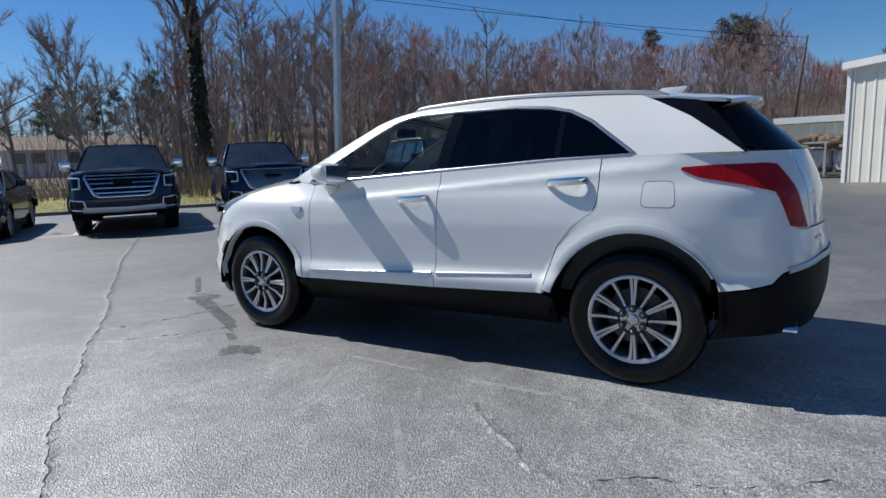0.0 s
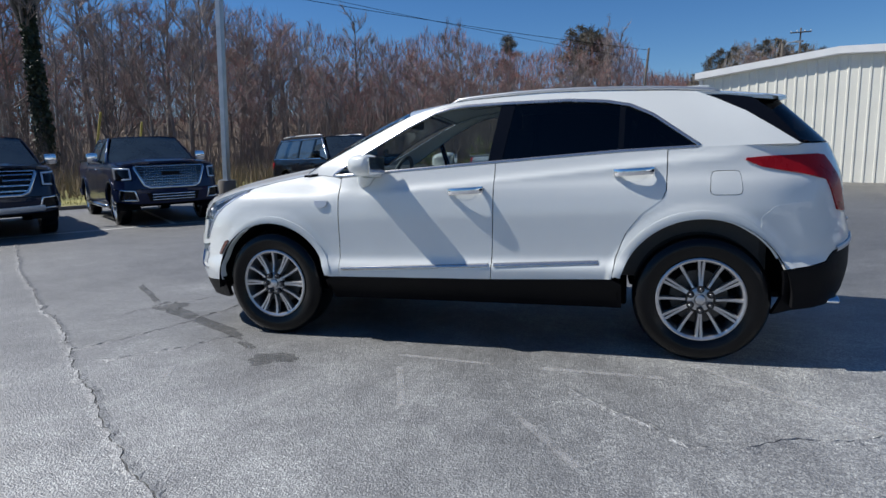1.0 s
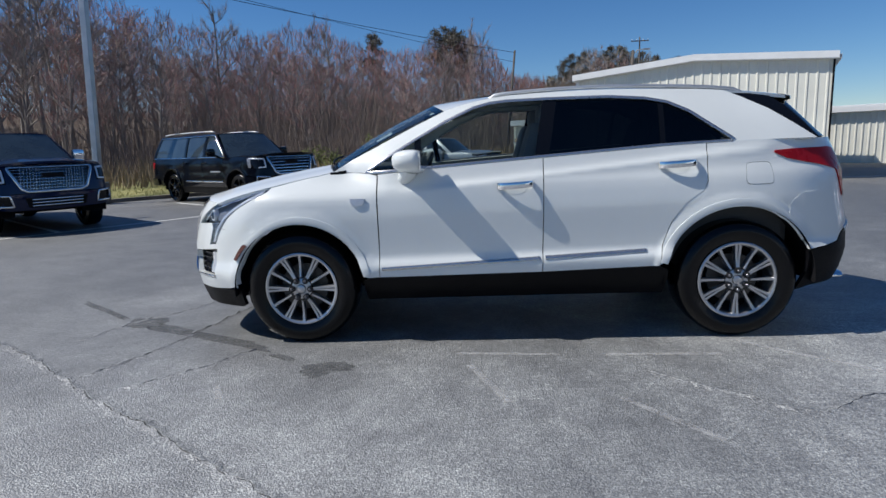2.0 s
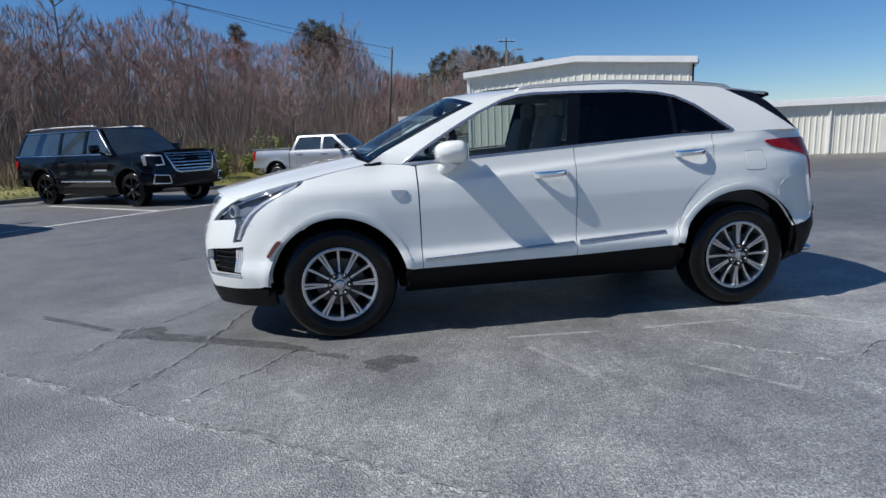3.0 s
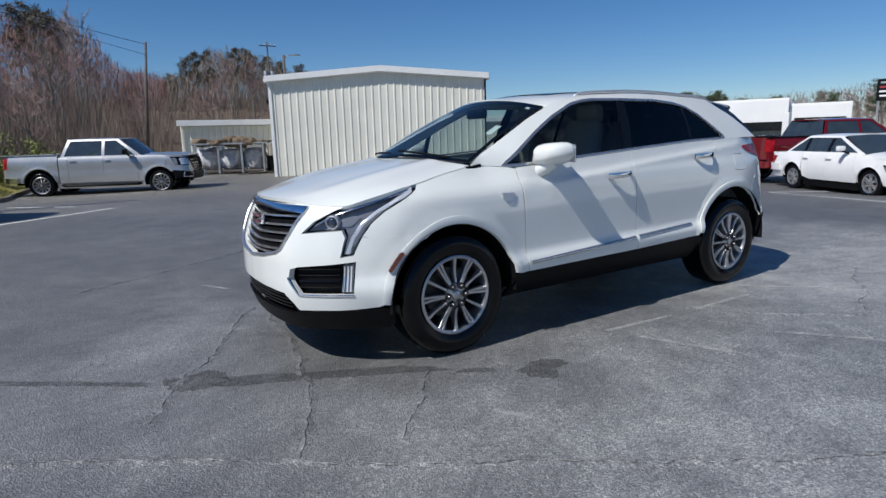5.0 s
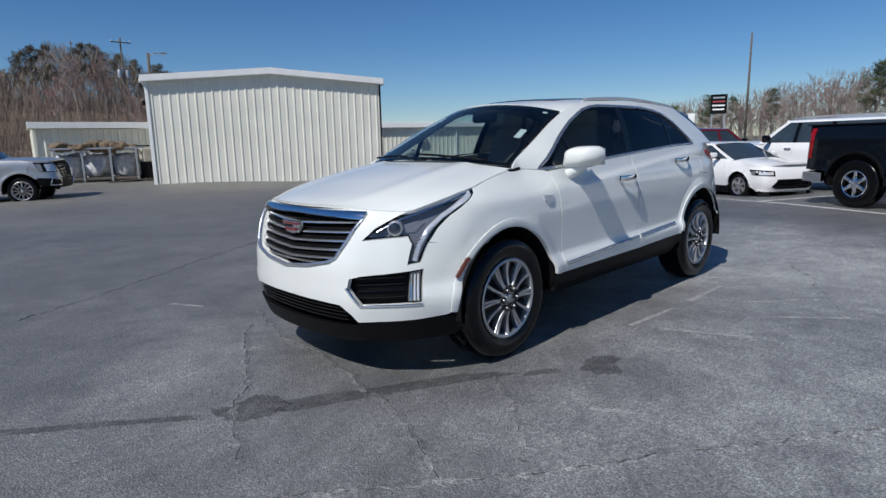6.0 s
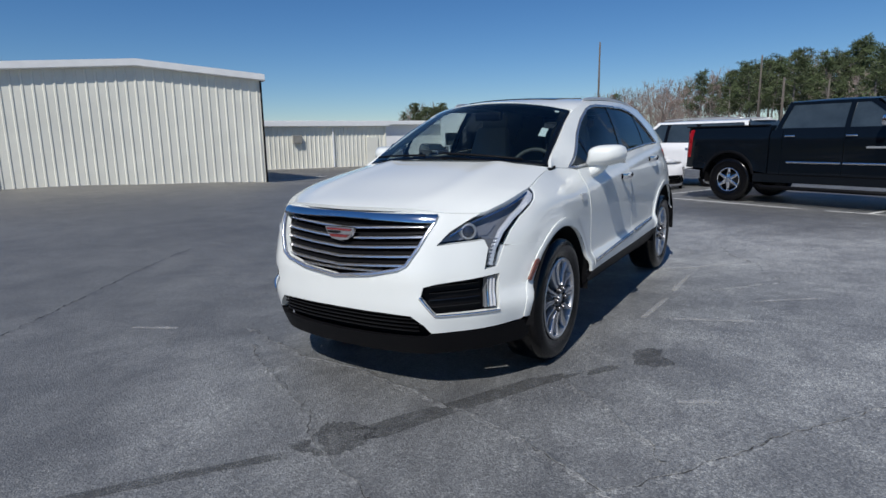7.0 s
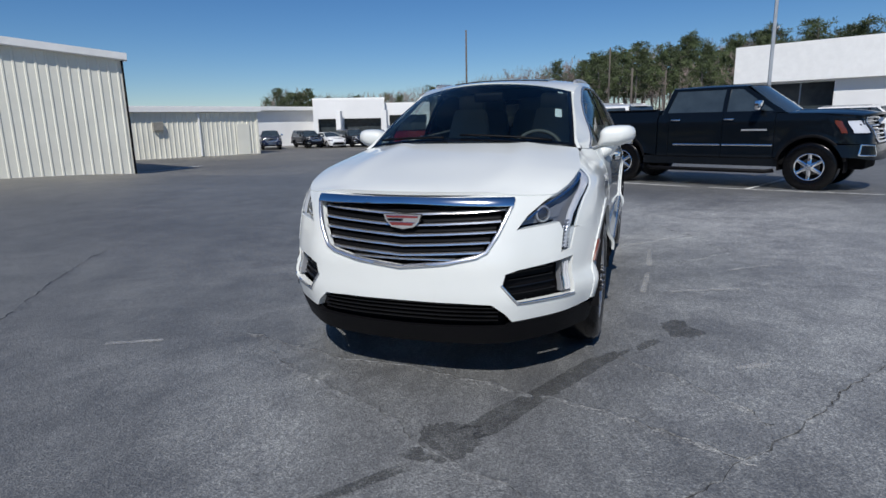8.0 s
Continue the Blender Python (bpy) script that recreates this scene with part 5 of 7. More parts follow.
        panel("tail_lamp", L, T(tail), REDLENS, car, "red L-shaped tail lamp", step=0.025, depth=0.03, off=0.006)
        # black sill
        sill = S([(0.99, 0.27), (0.99, 0.43), (0.95, 0.448), (-0.93, 0.487), (-0.985, 0.46), (-0.985, 0.28)])
        panel("sill", lambda s, z, off=0.0: L(s, z, off - 0.11 * smooth01((0.43 - z) / 0.2)), T(sill), BLACKPL, car, "black plastic sill", step=0.08, off=-0.006)
        for xc, zc, r, a0, a1 in ((1.4285, 0.37, 0.45, 3, 168), (-1.4285, 0.39, 0.465, 14, 149)):
            ribbon(L, T(S(arc(xc, zc, r + 0.026, a0, a1, 40))), 0.048, 0.006, W, car, "arch_flare")
        # wheel housings
        for xc, zc, r in sh.arches:
            bm = bmesh.new()
            rows = []
            for i in range(31):
                a = radians(-4 + 188 * i / 30)
                rows.append([bm.verts.new((xc + (r + g) * math.cos(a), sg * y, zc + (r + g) * math.sin(a))) for y, g in ((0.905, 0.004), (0.875, 0.0), (0.72, 0.01), (0.52, 0.0))])
            for a, b in zip(rows, rows[1:]):
                for j in range(3):
                    bm.faces.new((a[j], a[j + 1], b[j + 1], b[j]))
            part("wheel_housing", bm, UNDER, car, smooth=True)
        wheel(car, (1.4285, 0.379), 0.885, side=sg, turn=30)
        wheel(car, (-1.4285, 0.379), 0.885, side=sg)

    # black lower valances
    half = [(0.0, 0.222), (F(0.4), 0.226), (X(2.1), 0.245), (X(1.93), 0.25), (X(1.885), 0.27), (X(1.862), 0.378), (X(2.1), 0.366), (F(0.53), 0.350), (F(0.50), 0.330), (0.0, 0.322)]
    panel("front_valance", L, half + [(-a, b) for a, b in reversed(half[1:-1])], BLACKPL, car, "black plastic front valance", step=0.06, off=0.0)
    e = sh.end
    half = S([(-1.884, 0.30), (-1.895, 0.42), (-1.86, 0.565), (-2.0, 0.578)]) + [(R(0.80), 0.60), (R(0.76), 0.65), (R(0.5), 0.72), (R(0.2), 0.735), (e, 0.735)]
    under = [(e, 0.33), (R(0.3), 0.33), (R(0.7), 0.335), (X(-2.0), 0.32)]
    right = [(2 * e - a, b) for a, b in reversed(half[:-1])]
    wrap = lambda s, z, off=0.0: L(s, z, off) if s <= e else mirror_y(L(2 * e - s, z, off))
    panel("rear_valance", wrap, half + right + [(2 * e - a, b) for a, b in reversed(under[1:])] + under, BLACKPL, car, "black plastic rear valance", step=0.07)
    half = S([(-1.866, 0.573), (-1.835, 0.66), (-1.738, 0.753), (-1.763, 0.863), (-1.847, 0.922), (-2.0, 0.942), (-2.098, 0.947)]) + [(R(0.62), 0.862), (R(0.53), 0.863), (R(0.3), 0.862), (e, 0.862)]
    under = [(e, 0.743), (R(0.2), 0.743), (R(0.5), 0.728), (R(0.76), 0.658), (R(0.80), 0.608), (X(-2.0), 0.586)]
    panel("rear_bumper", wrap, half + [(2 * e - a, b) for a, b in reversed(half[:-1])] + [(2 * e - a, b) for a, b in reversed(under[1:])] + under, W, car, step=0.03, depth=0.012)
    half = [(R(0.53), 0.87), (R(0.53), 1.262)]
    panel("tailgate", wrap, [(R(0.53), 0.87), (R(0.53), 1.262), (e, 1.262), (2 * e - R(0.53), 1.262), (2 * e - R(0.53), 0.87), (e, 0.87)], W, car, step=0.07)
    ribbon(wrap, [(R(0.74), 0.668), (R(0.5), 0.708), (R(0.2), 0.715), (e, 0.715)], 0.03, 0.01, SATIN, car, "bumper_strip", "satin strip on the rear bumper")
    panel("model_plate", wrap, [(R(0.50), 0.80), (R(0.42), 0.80), (R(0.42), 0.815), (R(0.50), 0.815)], SATIN, car, step=0.03, depth=0.01, off=0.008)
    for sg in (1, -1):
        ex = revolve_bm([(0.036, 0.10), (0.038, -0.02), (0.034, -0.03), (0.032, -0.02), (0.032, 0.10)], 20, "x")
        bmesh.ops.transform(ex, matrix=Matrix.Translation((-2.17, sg * 0.62, 0.345)) @ Matrix.Diagonal((1, 1.7, 0.8, 1)), verts=ex.verts)
        part("exhaust_tip", ex, CHROME, car, "chrome exhaust tip", smooth=True, sharp=40)

    # bonnet
    cz = curve([(2.34, 0.978), (2.24, 1.010), (2.06, 1.050), (1.77, 1.115), (1.5, 1.163), (1.31, 1.192), (1.18, 1.210)])
    edge = [(0.0, F(0.535), 0.969), (0.05, F(0.62), 0.963), (0.10, F(0.695), 0.960), (0.16, F(0.75), 0.984), (0.24, XL(2.0), 1.019), (0.36, XL(1.88), 1.047), (0.50, XL(1.70), 1.066), (0.72, X(1.45), 1.104), (0.88, X(1.28), 1.132), (1.0, X(1.19), 1.150)]
    es, eh = curve([(a, s) for a, s, _ in edge]), curve([(a, z) for a, _, z in edge])

    def bonnet(a, b, off=0.0):
        e_ = L(es(a), eh(a), -0.002)
        xc = 2.300 + (1.335 - 2.300) * a
        k = abs(b)
        crease = 0.010 * math.exp(-((k - 0.58) / 0.10) ** 2) * smooth01(a * 3)
        return Vector((xc + (e_.x - xc) * k ** 2.2, b * e_.y, e_.z + (cz(xc + (e_.x - xc) * k ** 2.2 * 0.5) - e_.z) * (1 - k ** 2.6) + crease)) + Vector((0.25, 0.2 * b, 0.95)) * off

    panel("bonnet", bonnet, [(0.0, -1.0), (0.0, 1.0), (1.0, 1.0), (1.0, -1.0)], W, car, step=0.04, depth=0.02)

    # windscreen and cowl
    def screen(a, b, off=0.0):
        lo = Vector((1.325 - 0.145 * abs(b) ** 2.4, 0.705 * b, 1.198 - 0.042 * b * b))
        hi = Vector((0.545 - 0.115 * b * b, 0.592 * b, 1.606 - 0.078 * abs(b) ** 2.2))
        p = lo.lerp(hi, a) + Vector((0.45, 0.1 * b, 0.88)) * (0.022 * math.sin(math.pi * a))
        return p + Vector((0.45, 0.12 * b, 0.88)) * off

    ws = panel("windscreen", screen, [(0.035, -0.955), (0.035, 0.955), (0.985, 0.945), (0.985, -0.945)], SHIELD, car, "tinted windscreen", step=0.08, depth=0.0)
    panel("windscreen_border", screen, [(0.02, -0.975), (0.02, 0.975), (1.0, 0.965), (1.0, -0.965)], GLOSSBLK, ws, holes=[[(0.06, -0.93), (0.06, 0.93), (0.93, 0.925), (0.93, -0.925)]], step=0.08, depth=0.0, off=-0.004)
    panel("sticker", screen, [(0.42, 0.80), (0.42, 0.865), (0.56, 0.86), (0.56, 0.795)], STICKER, ws, "white paper sticker inside the glass", step=0.05, depth=0.0, off=-0.006)
    panel("sticker", screen, [(0.90, 0.82), (0.90, 0.87), (0.945, 0.865), (0.945, 0.815)], STICKER, ws, step=0.05, depth=0.0, off=-0.006)
    part("mirror_mount", box_bm(0.05, 0.22, 0.07, (0.60, 0, 1.50), 0.02), BLACKPL, ws, "inside mirror")
    panel("cowl", lambda a, b, off=0.0: Vector((1.36 - 0.15 * abs(b) ** 2.4 - 0.11 * a, 0.735 * b, 1.165 - 0.02 * b * b + 0.012 * a + off)), [(0, -0.98), (0, 0.98), (1, 0.98), (1, -0.98)], BLACKPL, car, "black cowl", step=0.08, depth=0.02)
    for y0, y1 in ((0.55, -0.02), (-0.12, -0.60)):
        pts = [screen(0.03 + 0.03 * k / 8, (y0 + (y1 - y0) * k / 8) / 0.70, 0.018) for k in range(9)]
        part("wiper", tube_bm(pts, 0.008, 5), BLACKPL, car, "black wiper", smooth=True)

    # cabin sides
    ry = curve([(1.22, 0.700), (0.93, 0.665), (0.43, 0.594), (0.1, 0.606), (-0.5, 0.615), (-1.2, 0.606), (-1.7, 0.575), (-2.0, 0.53), (-2.1, 0.50)])
    rz = curve([(1.22, 1.152), (0.93, 1.292), (0.63, 1.440), (0.43, 1.530), (0.2, 1.588), (0.0, 1.612), (-0.5, 1.626), (-1.2, 1.604), (-1.7, 1.558), (-2.0, 1.520), (-2.1, 1.505)])

    def cabin(x, z, off=0.0, sg=1):
        zb = belt(x)
        yb = L(X(min(x, 1.2)), zb).y - 0.004
        w = (z - zb) / max(0.02, rz(x) - zb)
        w = min(1.0, max(0.0, w))
        y = yb + (ry(x) - yb) * w + 0.018 * math.sin(math.pi * w)
        return Vector((x, sg * (y + off * 0.93), z + off * 0.35))

    dlo = [(0.965, 1.142), (0.80, 1.245), (0.627, 1.346), (0.43, 1.455), (0.24, 1.540), (0.13, 1.566), (0.02, 1.576), (-0.25, 1.579), (-0.65, 1.576), (-0.88, 1.556), (-1.02, 1.526), (-1.15, 1.462), (-1.30, 1.350), (-1.405, 1.272), (-1.39, 1.263), (-0.96, 1.250), (-0.17, 1.203), (0.4, 1.168), (0.93, 1.137)]
    for sg in (1, -1):
        C = lambda x, z, off=0.0, sg=sg: cabin(x, z, off, sg)
        ring = [(1.19, 1.150), (1.0, 1.139), (0.93, belt(0.93)), (0.4, belt(0.4)), (-0.17, belt(-0.17)), (-0.96, belt(-0.96)), (-1.42, belt(-1.42)), (-1.75, belt(-1.75)), (-1.93, 1.264), (-1.80, 1.36), (-1.66, 1.46), (-1.50, 1.545), (-1.40, rz(-1.4))] + [(x, rz(x)) for x in (-1.2, -0.8, -0.5, -0.2, 0.0, 0.2, 0.32, 0.43, 0.63, 0.8, 0.93, 1.08)]
        cs = panel("cabin_frame", C, ring, W, car, holes=[dlo], step=0.05, depth=0.02)
        ribbon(C, dlo, 0.018, 0.006, BRIGHTTRIM, cs, "window_trim", "chrome window surround", closed=True)
        # glass panes and pillar covers
        panel("quarter_light", C, [(0.945, 1.146), (0.62, 1.332), (0.60, 1.158), (0.93, 1.142)], TINT, cs, step=0.06, depth=0, off=-0.008)
        panel("front_window", C, [(0.575, 1.162), (0.595, 1.350), (0.43, 1.443), (0.24, 1.528), (0.13, 1.556), (0.02, 1.567), (-0.22, 1.570), (-0.155, 1.210), (0.2, 1.187)], TINT, cs, "clear side window", step=0.07, depth=0, off=-0.008)
        panel("mirror_pillar", C, [(0.62, 1.155), (0.64, 1.335), (0.595, 1.36), (0.575, 1.158)], GLOSSBLK, cs, step=0.06, depth=0.004, off=-0.003)
        panel("door_pillar", C, [(-0.155, 1.202), (-0.222, 1.578), (-0.315, 1.578), (-0.245, 1.207)], GLOSSBLK, cs, step=0.06, depth=0.004, off=-0.003)
        panel("rear_window", C, [(-0.243, 1.208), (-0.312, 1.570), (-0.65, 1.567), (-0.88, 1.548), (-0.965, 1.53), (-0.955, 1.252)], PRIVACY, cs, "dark privacy glass", step=0.07, depth=0, off=-0.008)
        panel("rear_pillar", C, [(-0.952, 1.250), (-0.962, 1.545), (-0.995, 1.538), (-0.985, 1.252)], GLOSSBLK, cs, step=0.06, depth=0.004, off=-0.004)
        panel("rear_side_glass", C, [(-0.985, 1.254), (-0.995, 1.53), (-1.145, 1.455), (-1.295, 1.343), (-1.385, 1.270)], PRIVACY, cs, "dark privacy glass", step=0.07, depth=0, off=-0.008)
        panel("spoiler_blade", C, [(-1.425, 1.572), (-1.56, 1.566), (-1.70, 1.545), (-1.79, 1.47), (-1.87, 1.37), (-1.945, 1.268), (-1.925, 1.262), (-1.79, 1.362), (-1.65, 1.462), (-1.49, 1.546)], GLOSSBLK, car, "gloss black blade beside the tailgate glass", step=0.05, depth=0.014, off=-0.006)
        # roof rail
        pts = [Vector((x, sg * (ry(x) - 0.045), rz(x) + 0.014 + 0.008 * math.sin(math.pi * min(1, max(0, (0.16 - x) / 1.72))) ** 0.6)) for x in np.linspace(0.16, -1.56, 24)]
        pts[0].z -= 0.02
        pts[-1].z -= 0.02
        part("roof_rail", tube_bm(pts, [0.006] + [0.013] * 22 + [0.006], 8), SATIN, car, "satin roof rail", smooth=True)
        # door mirror
        bm = bmesh.new()
        bmesh.ops.create_uvsphere(bm, u_segments=32, v_segments=20, radius=1.0)
        k = lambda t, e: math.copysign(abs(t) ** e, t)
        for v in bm.verts:
            x, y, z = v.co
            front = 0.135 if x > 0 else 0.068
            low = 0.072 + 0.030 * smooth01((0.2 - y) / 1.0)
            lean = 0.075 * max(0.0, -z)
            v.co = (front * k(x, 0.74) * (1 - 0.18 * y) + 0.02 * (1 - y), 0.112 * k(y, 0.62) * (1 - 0.22 * max(0.0, -z)) - lean, (0.078 if z > 0 else low) * k(z, 0.64) * (1 + 0.08 * y))
        bmesh.ops.transform(bm, matrix=Matrix.Translation((0.610, sg * 0.922, 1.202)) @ Matrix.Rotation(sg * radians(-8), 4, "Z") @ Matrix.Diagonal((1, sg, 1, 1)), verts=bm.verts)
        if sg < 0:
            bmesh.ops.reverse_faces(bm, faces=bm.faces)
        dm = part("door_mirror", bm, W, car, "white door mirror", smooth=True)
        part("mirror_foot", tube_bm([(0.725, sg * 0.76, 1.080), (0.70, sg * 0.815, 1.095), (0.675, sg * 0.850, 1.125), (0.655, sg * 0.870, 1.16)], [0.040, 0.045, 0.052, 0.060], 14), W, dm, smooth=True, sharp=60)
        gm = box_bm(0.008, 0.18, 0.115, (0, 0, 0), 0.003)
        bmesh.ops.transform(gm, matrix=Matrix.Translation((0.558, sg * 0.925, 1.207)) @ Matrix.Rotation(sg * radians(-9), 4, "Z"), verts=gm.verts)
        part("mirror_glass", gm, CHROME, dm, "mirror glass")

    # roof
    rc = curve([(0.56, 1.606), (0.3, 1.634), (0.0, 1.655), (-0.5, 1.668), (-1.2, 1.652), (-1.7, 1.606), (-2.0, 1.567)])

    def roof(x, b, off=0.0):
        fx = 0.555 - 0.125 * b * b
        xx = fx + (x - 0.5) * (-1.945 + 0.13 * abs(b) ** 3 - fx) / (-2.5)
        y = ry(xx) * b
        z = rz(xx) + (rc(xx) - rz(xx)) * (1 - abs(b) ** 2.3)
        return Vector((xx, y, z + off))

    panel("roof", roof, [(0.5, -1.0), (0.5, 1.0), (-2.0, 1.0), (-2.0, -1.0)], W, car, step=0.07, depth=0.02)
    panel("sunroof", roof, [(0.20, -0.62), (0.20, 0.62), (-1.2, 0.62), (-1.2, -0.62)], GLOSSBLK, car, "dark glass sunroof", step=0.1, depth=0.01, off=0.006)
    # spoiler lip and rear glass
    sp = bmesh.new()
    rows = []
    for i in range(25):
        b = -1 + i / 12
        p = roof(-2.0, b)
        rows.append([sp.verts.new(p + Vector(v)) for v in ((0.25, 0, 0.02), (0.02, 0, 0.006), (-0.03, 0, -0.006), (-0.032, 0, -0.028), (0.02, 0, -0.045), (0.22, 0, -0.06))])
    for a, b in zip(rows, rows[1:]):
        for j in range(5):
            sp.faces.new((a[j], a[j + 1], b[j + 1], b[j]))
    bmesh.ops.recalc_face_normals(sp, faces=sp.faces)
    part("spoiler", sp, W, car, smooth=True, sharp=50)
    part("spoiler_underside", box_bm(0.16, 0.8, 0.02, (-1.76, 0, 1.545), 0.005), BLACKPL, car)

    def tailglass(y, z, off=0.0):
        t = (1.535 - z) / 0.27
        b = abs(y) / (0.615 + 0.075 * t)
        x = -1.90 - 0.30 * t + (0.42 - 0.16 * t) * b ** (6.5 - 3.0 * t)
        return Vector((x - off * 0.8, y, z + off * 0.55))

    panel("tailgate_glass", tailglass, [(-0.605, 1.56), (0.605, 1.56), (0.672, 1.30), (0.62, 1.272), (0.4, 1.268), (0.0, 1.266), (-0.4, 1.268), (-0.62, 1.272), (-0.672, 1.30)], PRIVACY, car, "dark tailgate glass", step=0.06, depth=0.02)
    fin = box_bm(0.16, 0.03, 0.045, (0, 0, 0), 0.012)
    for v in fin.verts:
        v.co.x -= v.co.z * 0.9
        v.co.y *= 1.0 if v.co.z < 0 else 0.4
    bmesh.ops.transform(fin, matrix=Matrix.Translation((-1.45, 0, 1.655)), verts=fin.verts)
    part("roof_aerial", fin, W, car, "white fin aerial", smooth=True, sharp=40)

    # inside and underneath
    part("floor_pan", box_bm(1.86, 1.36, 0.28, (0.02, 0, 0.43), 0.03), UNDER, car, "dark underbody")
    box = box_bm(1.05, 1.0, 0.55, (1.55, 0, 0.58), 0.05)
    part("engine_bay", box, UNDER, car)
    part("undertray", box_bm(0.30, 1.2, 0.04, (1.98, 0, 0.285), 0.01), UNDER, car)
    part("undertray", box_bm(0.3, 1.2, 0.04, (-1.95, 0, 0.36), 0.01), UNDER, car)
    # dark blocks added to shut the light gap between sill ends and tyres
    for x in (0.945, -0.945):
        part("subframe", box_bm(0.15, 1.24, 0.34, (x, 0, 0.43), 0.02), UNDER, car)
    part("boot_tub", box_bm(1.05, 1.0, 0.62, (-1.55, 0, 0.66), 0.05), UNDER, car)
    for x in (1.43, -1.43):
        part("axle", tube_bm([(x, -0.75, 0.37), (x, 0.75, 0.37)], 0.05, 10), UNDER, car)
    part("cabin_lining", box_bm(2.7, 1.46, 0.5, (-0.45, 0, 0.72), 0.05), DASH, car)
    dash = box_bm(0.42, 1.36, 0.26, (0.92, 0, 1.045), 0.07)
    part("dashboard", dash, DASH, car, "dark dashboard", smooth=True, sharp=40)
    st = revolve_bm([(0.18 + 0.016 * math.cos(a), 0.016 * math.sin(a)) for a in np.linspace(0, 2 * math.pi, 9)], 28, "x")
    bmesh.ops.transform(st, matrix=Matrix.Translation((0.62, 0.36, 1.08)) @ Matrix.Rotation(radians(-22), 4, "Y"), verts=st.verts)
    part("steering_wheel", st, DASH, car, smooth=True)
    for x, ys in ((0.0, (0.36, -0.36)), (-0.92, (0.38, -0.38, 0.0))):
        for y in ys:
            s_ = box_bm(0.5, 0.48, 0.16, (x + 0.18, y, 0.92), 0.05)
            back = box_bm(0.13, 0.44, 0.50, (0, 0, 0.25), 0.06)
            for v in back.verts:
                v.co.y *= 1.0 - 0.35 * smooth01((v.co.z - 0.2) / 0.3)
            bmesh.ops.transform(back, matrix=Matrix.Translation((x - 0.08, y, 0.95)) @ Matrix.Rotation(radians(-16), 4, "Y"), verts=back.verts)
            join(s_, back)
            se = part("seat", s_, SEAT, car, "grey leather seat", smooth=True, sharp=50)
            hr = box_bm(0.09, 0.24, 0.15, (x - 0.25, y, 1.485), 0.045)
            part("headrest", hr, SEAT, se, smooth=True, sharp=50)
    return car


def thing_mesh(parent, name, outline, x, z, material, thick):
    """A flat plate facing forward."""
    bm = bmesh.new()
    f = [bm.verts.new((x, a, z + b)) for a, b in outline]
    r = [bm.verts.new((x - thick, a * 1.03, z + b * 1.03)) for a, b in outline]
    n = len(outline)
    bm.faces.new(f)
    for i in range(n):
        bm.faces.new((f[i], r[i], r[(i + 1) % n], f[(i + 1) % n]))
    bmesh.ops.recalc_face_normals(bm, faces=bm.faces)
    top = max(bm.faces, key=lambda q: len(q.verts))
    if top.normal.x < 0:
        bmesh.ops.reverse_faces(bm, faces=bm.faces[:])
    return part(name, bm, material, parent)


def mirror_y(v):
    return Vector((v.x, -v.y, v.z))


crossover()


# ---- parked vehicles ----
# the bluish base colour adds some of the sky's reflection to the dark glass
DKGLASS = mat("dark_car_glass", (0.034, 0.047, 0.056), 0.05, var=0.2, spec=1.0)
BLUEBLACK = paint("dark_blue_paint", (0.006, 0.013, 0.045), 0.3, 0.3, coat=0.7)
SLATE = paint("slate_blue_paint", (0.008, 0.015, 0.034), 0.3, 0.3, coat=0.7)
NAVY = paint("deep_navy_paint", (0.002, 0.0028, 0.006), 0.0, 0.3, coat=0.55)
SILVER = paint("silver_paint", (0.42, 0.43, 0.44), 0.6, 0.36)
TEAL = paint("dark_green_grey_paint", (0.003, 0.005, 0.008), 0.0, 0.3, coat=0.5)
REDPAINT = paint("dark_red_paint", (0.15, 0.008, 0.012), 0.2, 0.35)
WHITE2 = paint("plain_white_paint", (0.78, 0.78, 0.78))
CHARCOAL = paint("charcoal_paint", (0.03, 0.032, 0.036), 0.3, 0.35)

BASE = dict(nose=2.85, tail=-3.03, w=1.00, fw=1.87, rw=-1.87, wr=0.405, rim=0.265, arch=0.50, sill=0.46, belt=1.28, bonnet=1.31, bonnet_tip=1.26, a_base=1.32, a_top=0.62, d_top=-0.98, d_base=-1.20,
            roof=1.90, roof_w=0.68, door=(1.18, 0.12, -0.98), bed=1.37, grille=(0.66, 0.52, 0.78, 1.22), bars=4, frame=BRIGHTBAR, back=GLOSSBLK, bumper=None, bumper_z=(0.45, 0.77), handles=CHROME, strip=None, side_bar=True, rail=False,
            rims=("six", ALLOY), lamps="c", cladding=False, bumper_bar=None, mirror=GLOSSBLK, trim=None, mesh=False, name_bar=0.0, lip=None, strip_z=0.60, lamp_z=None, skid=None)


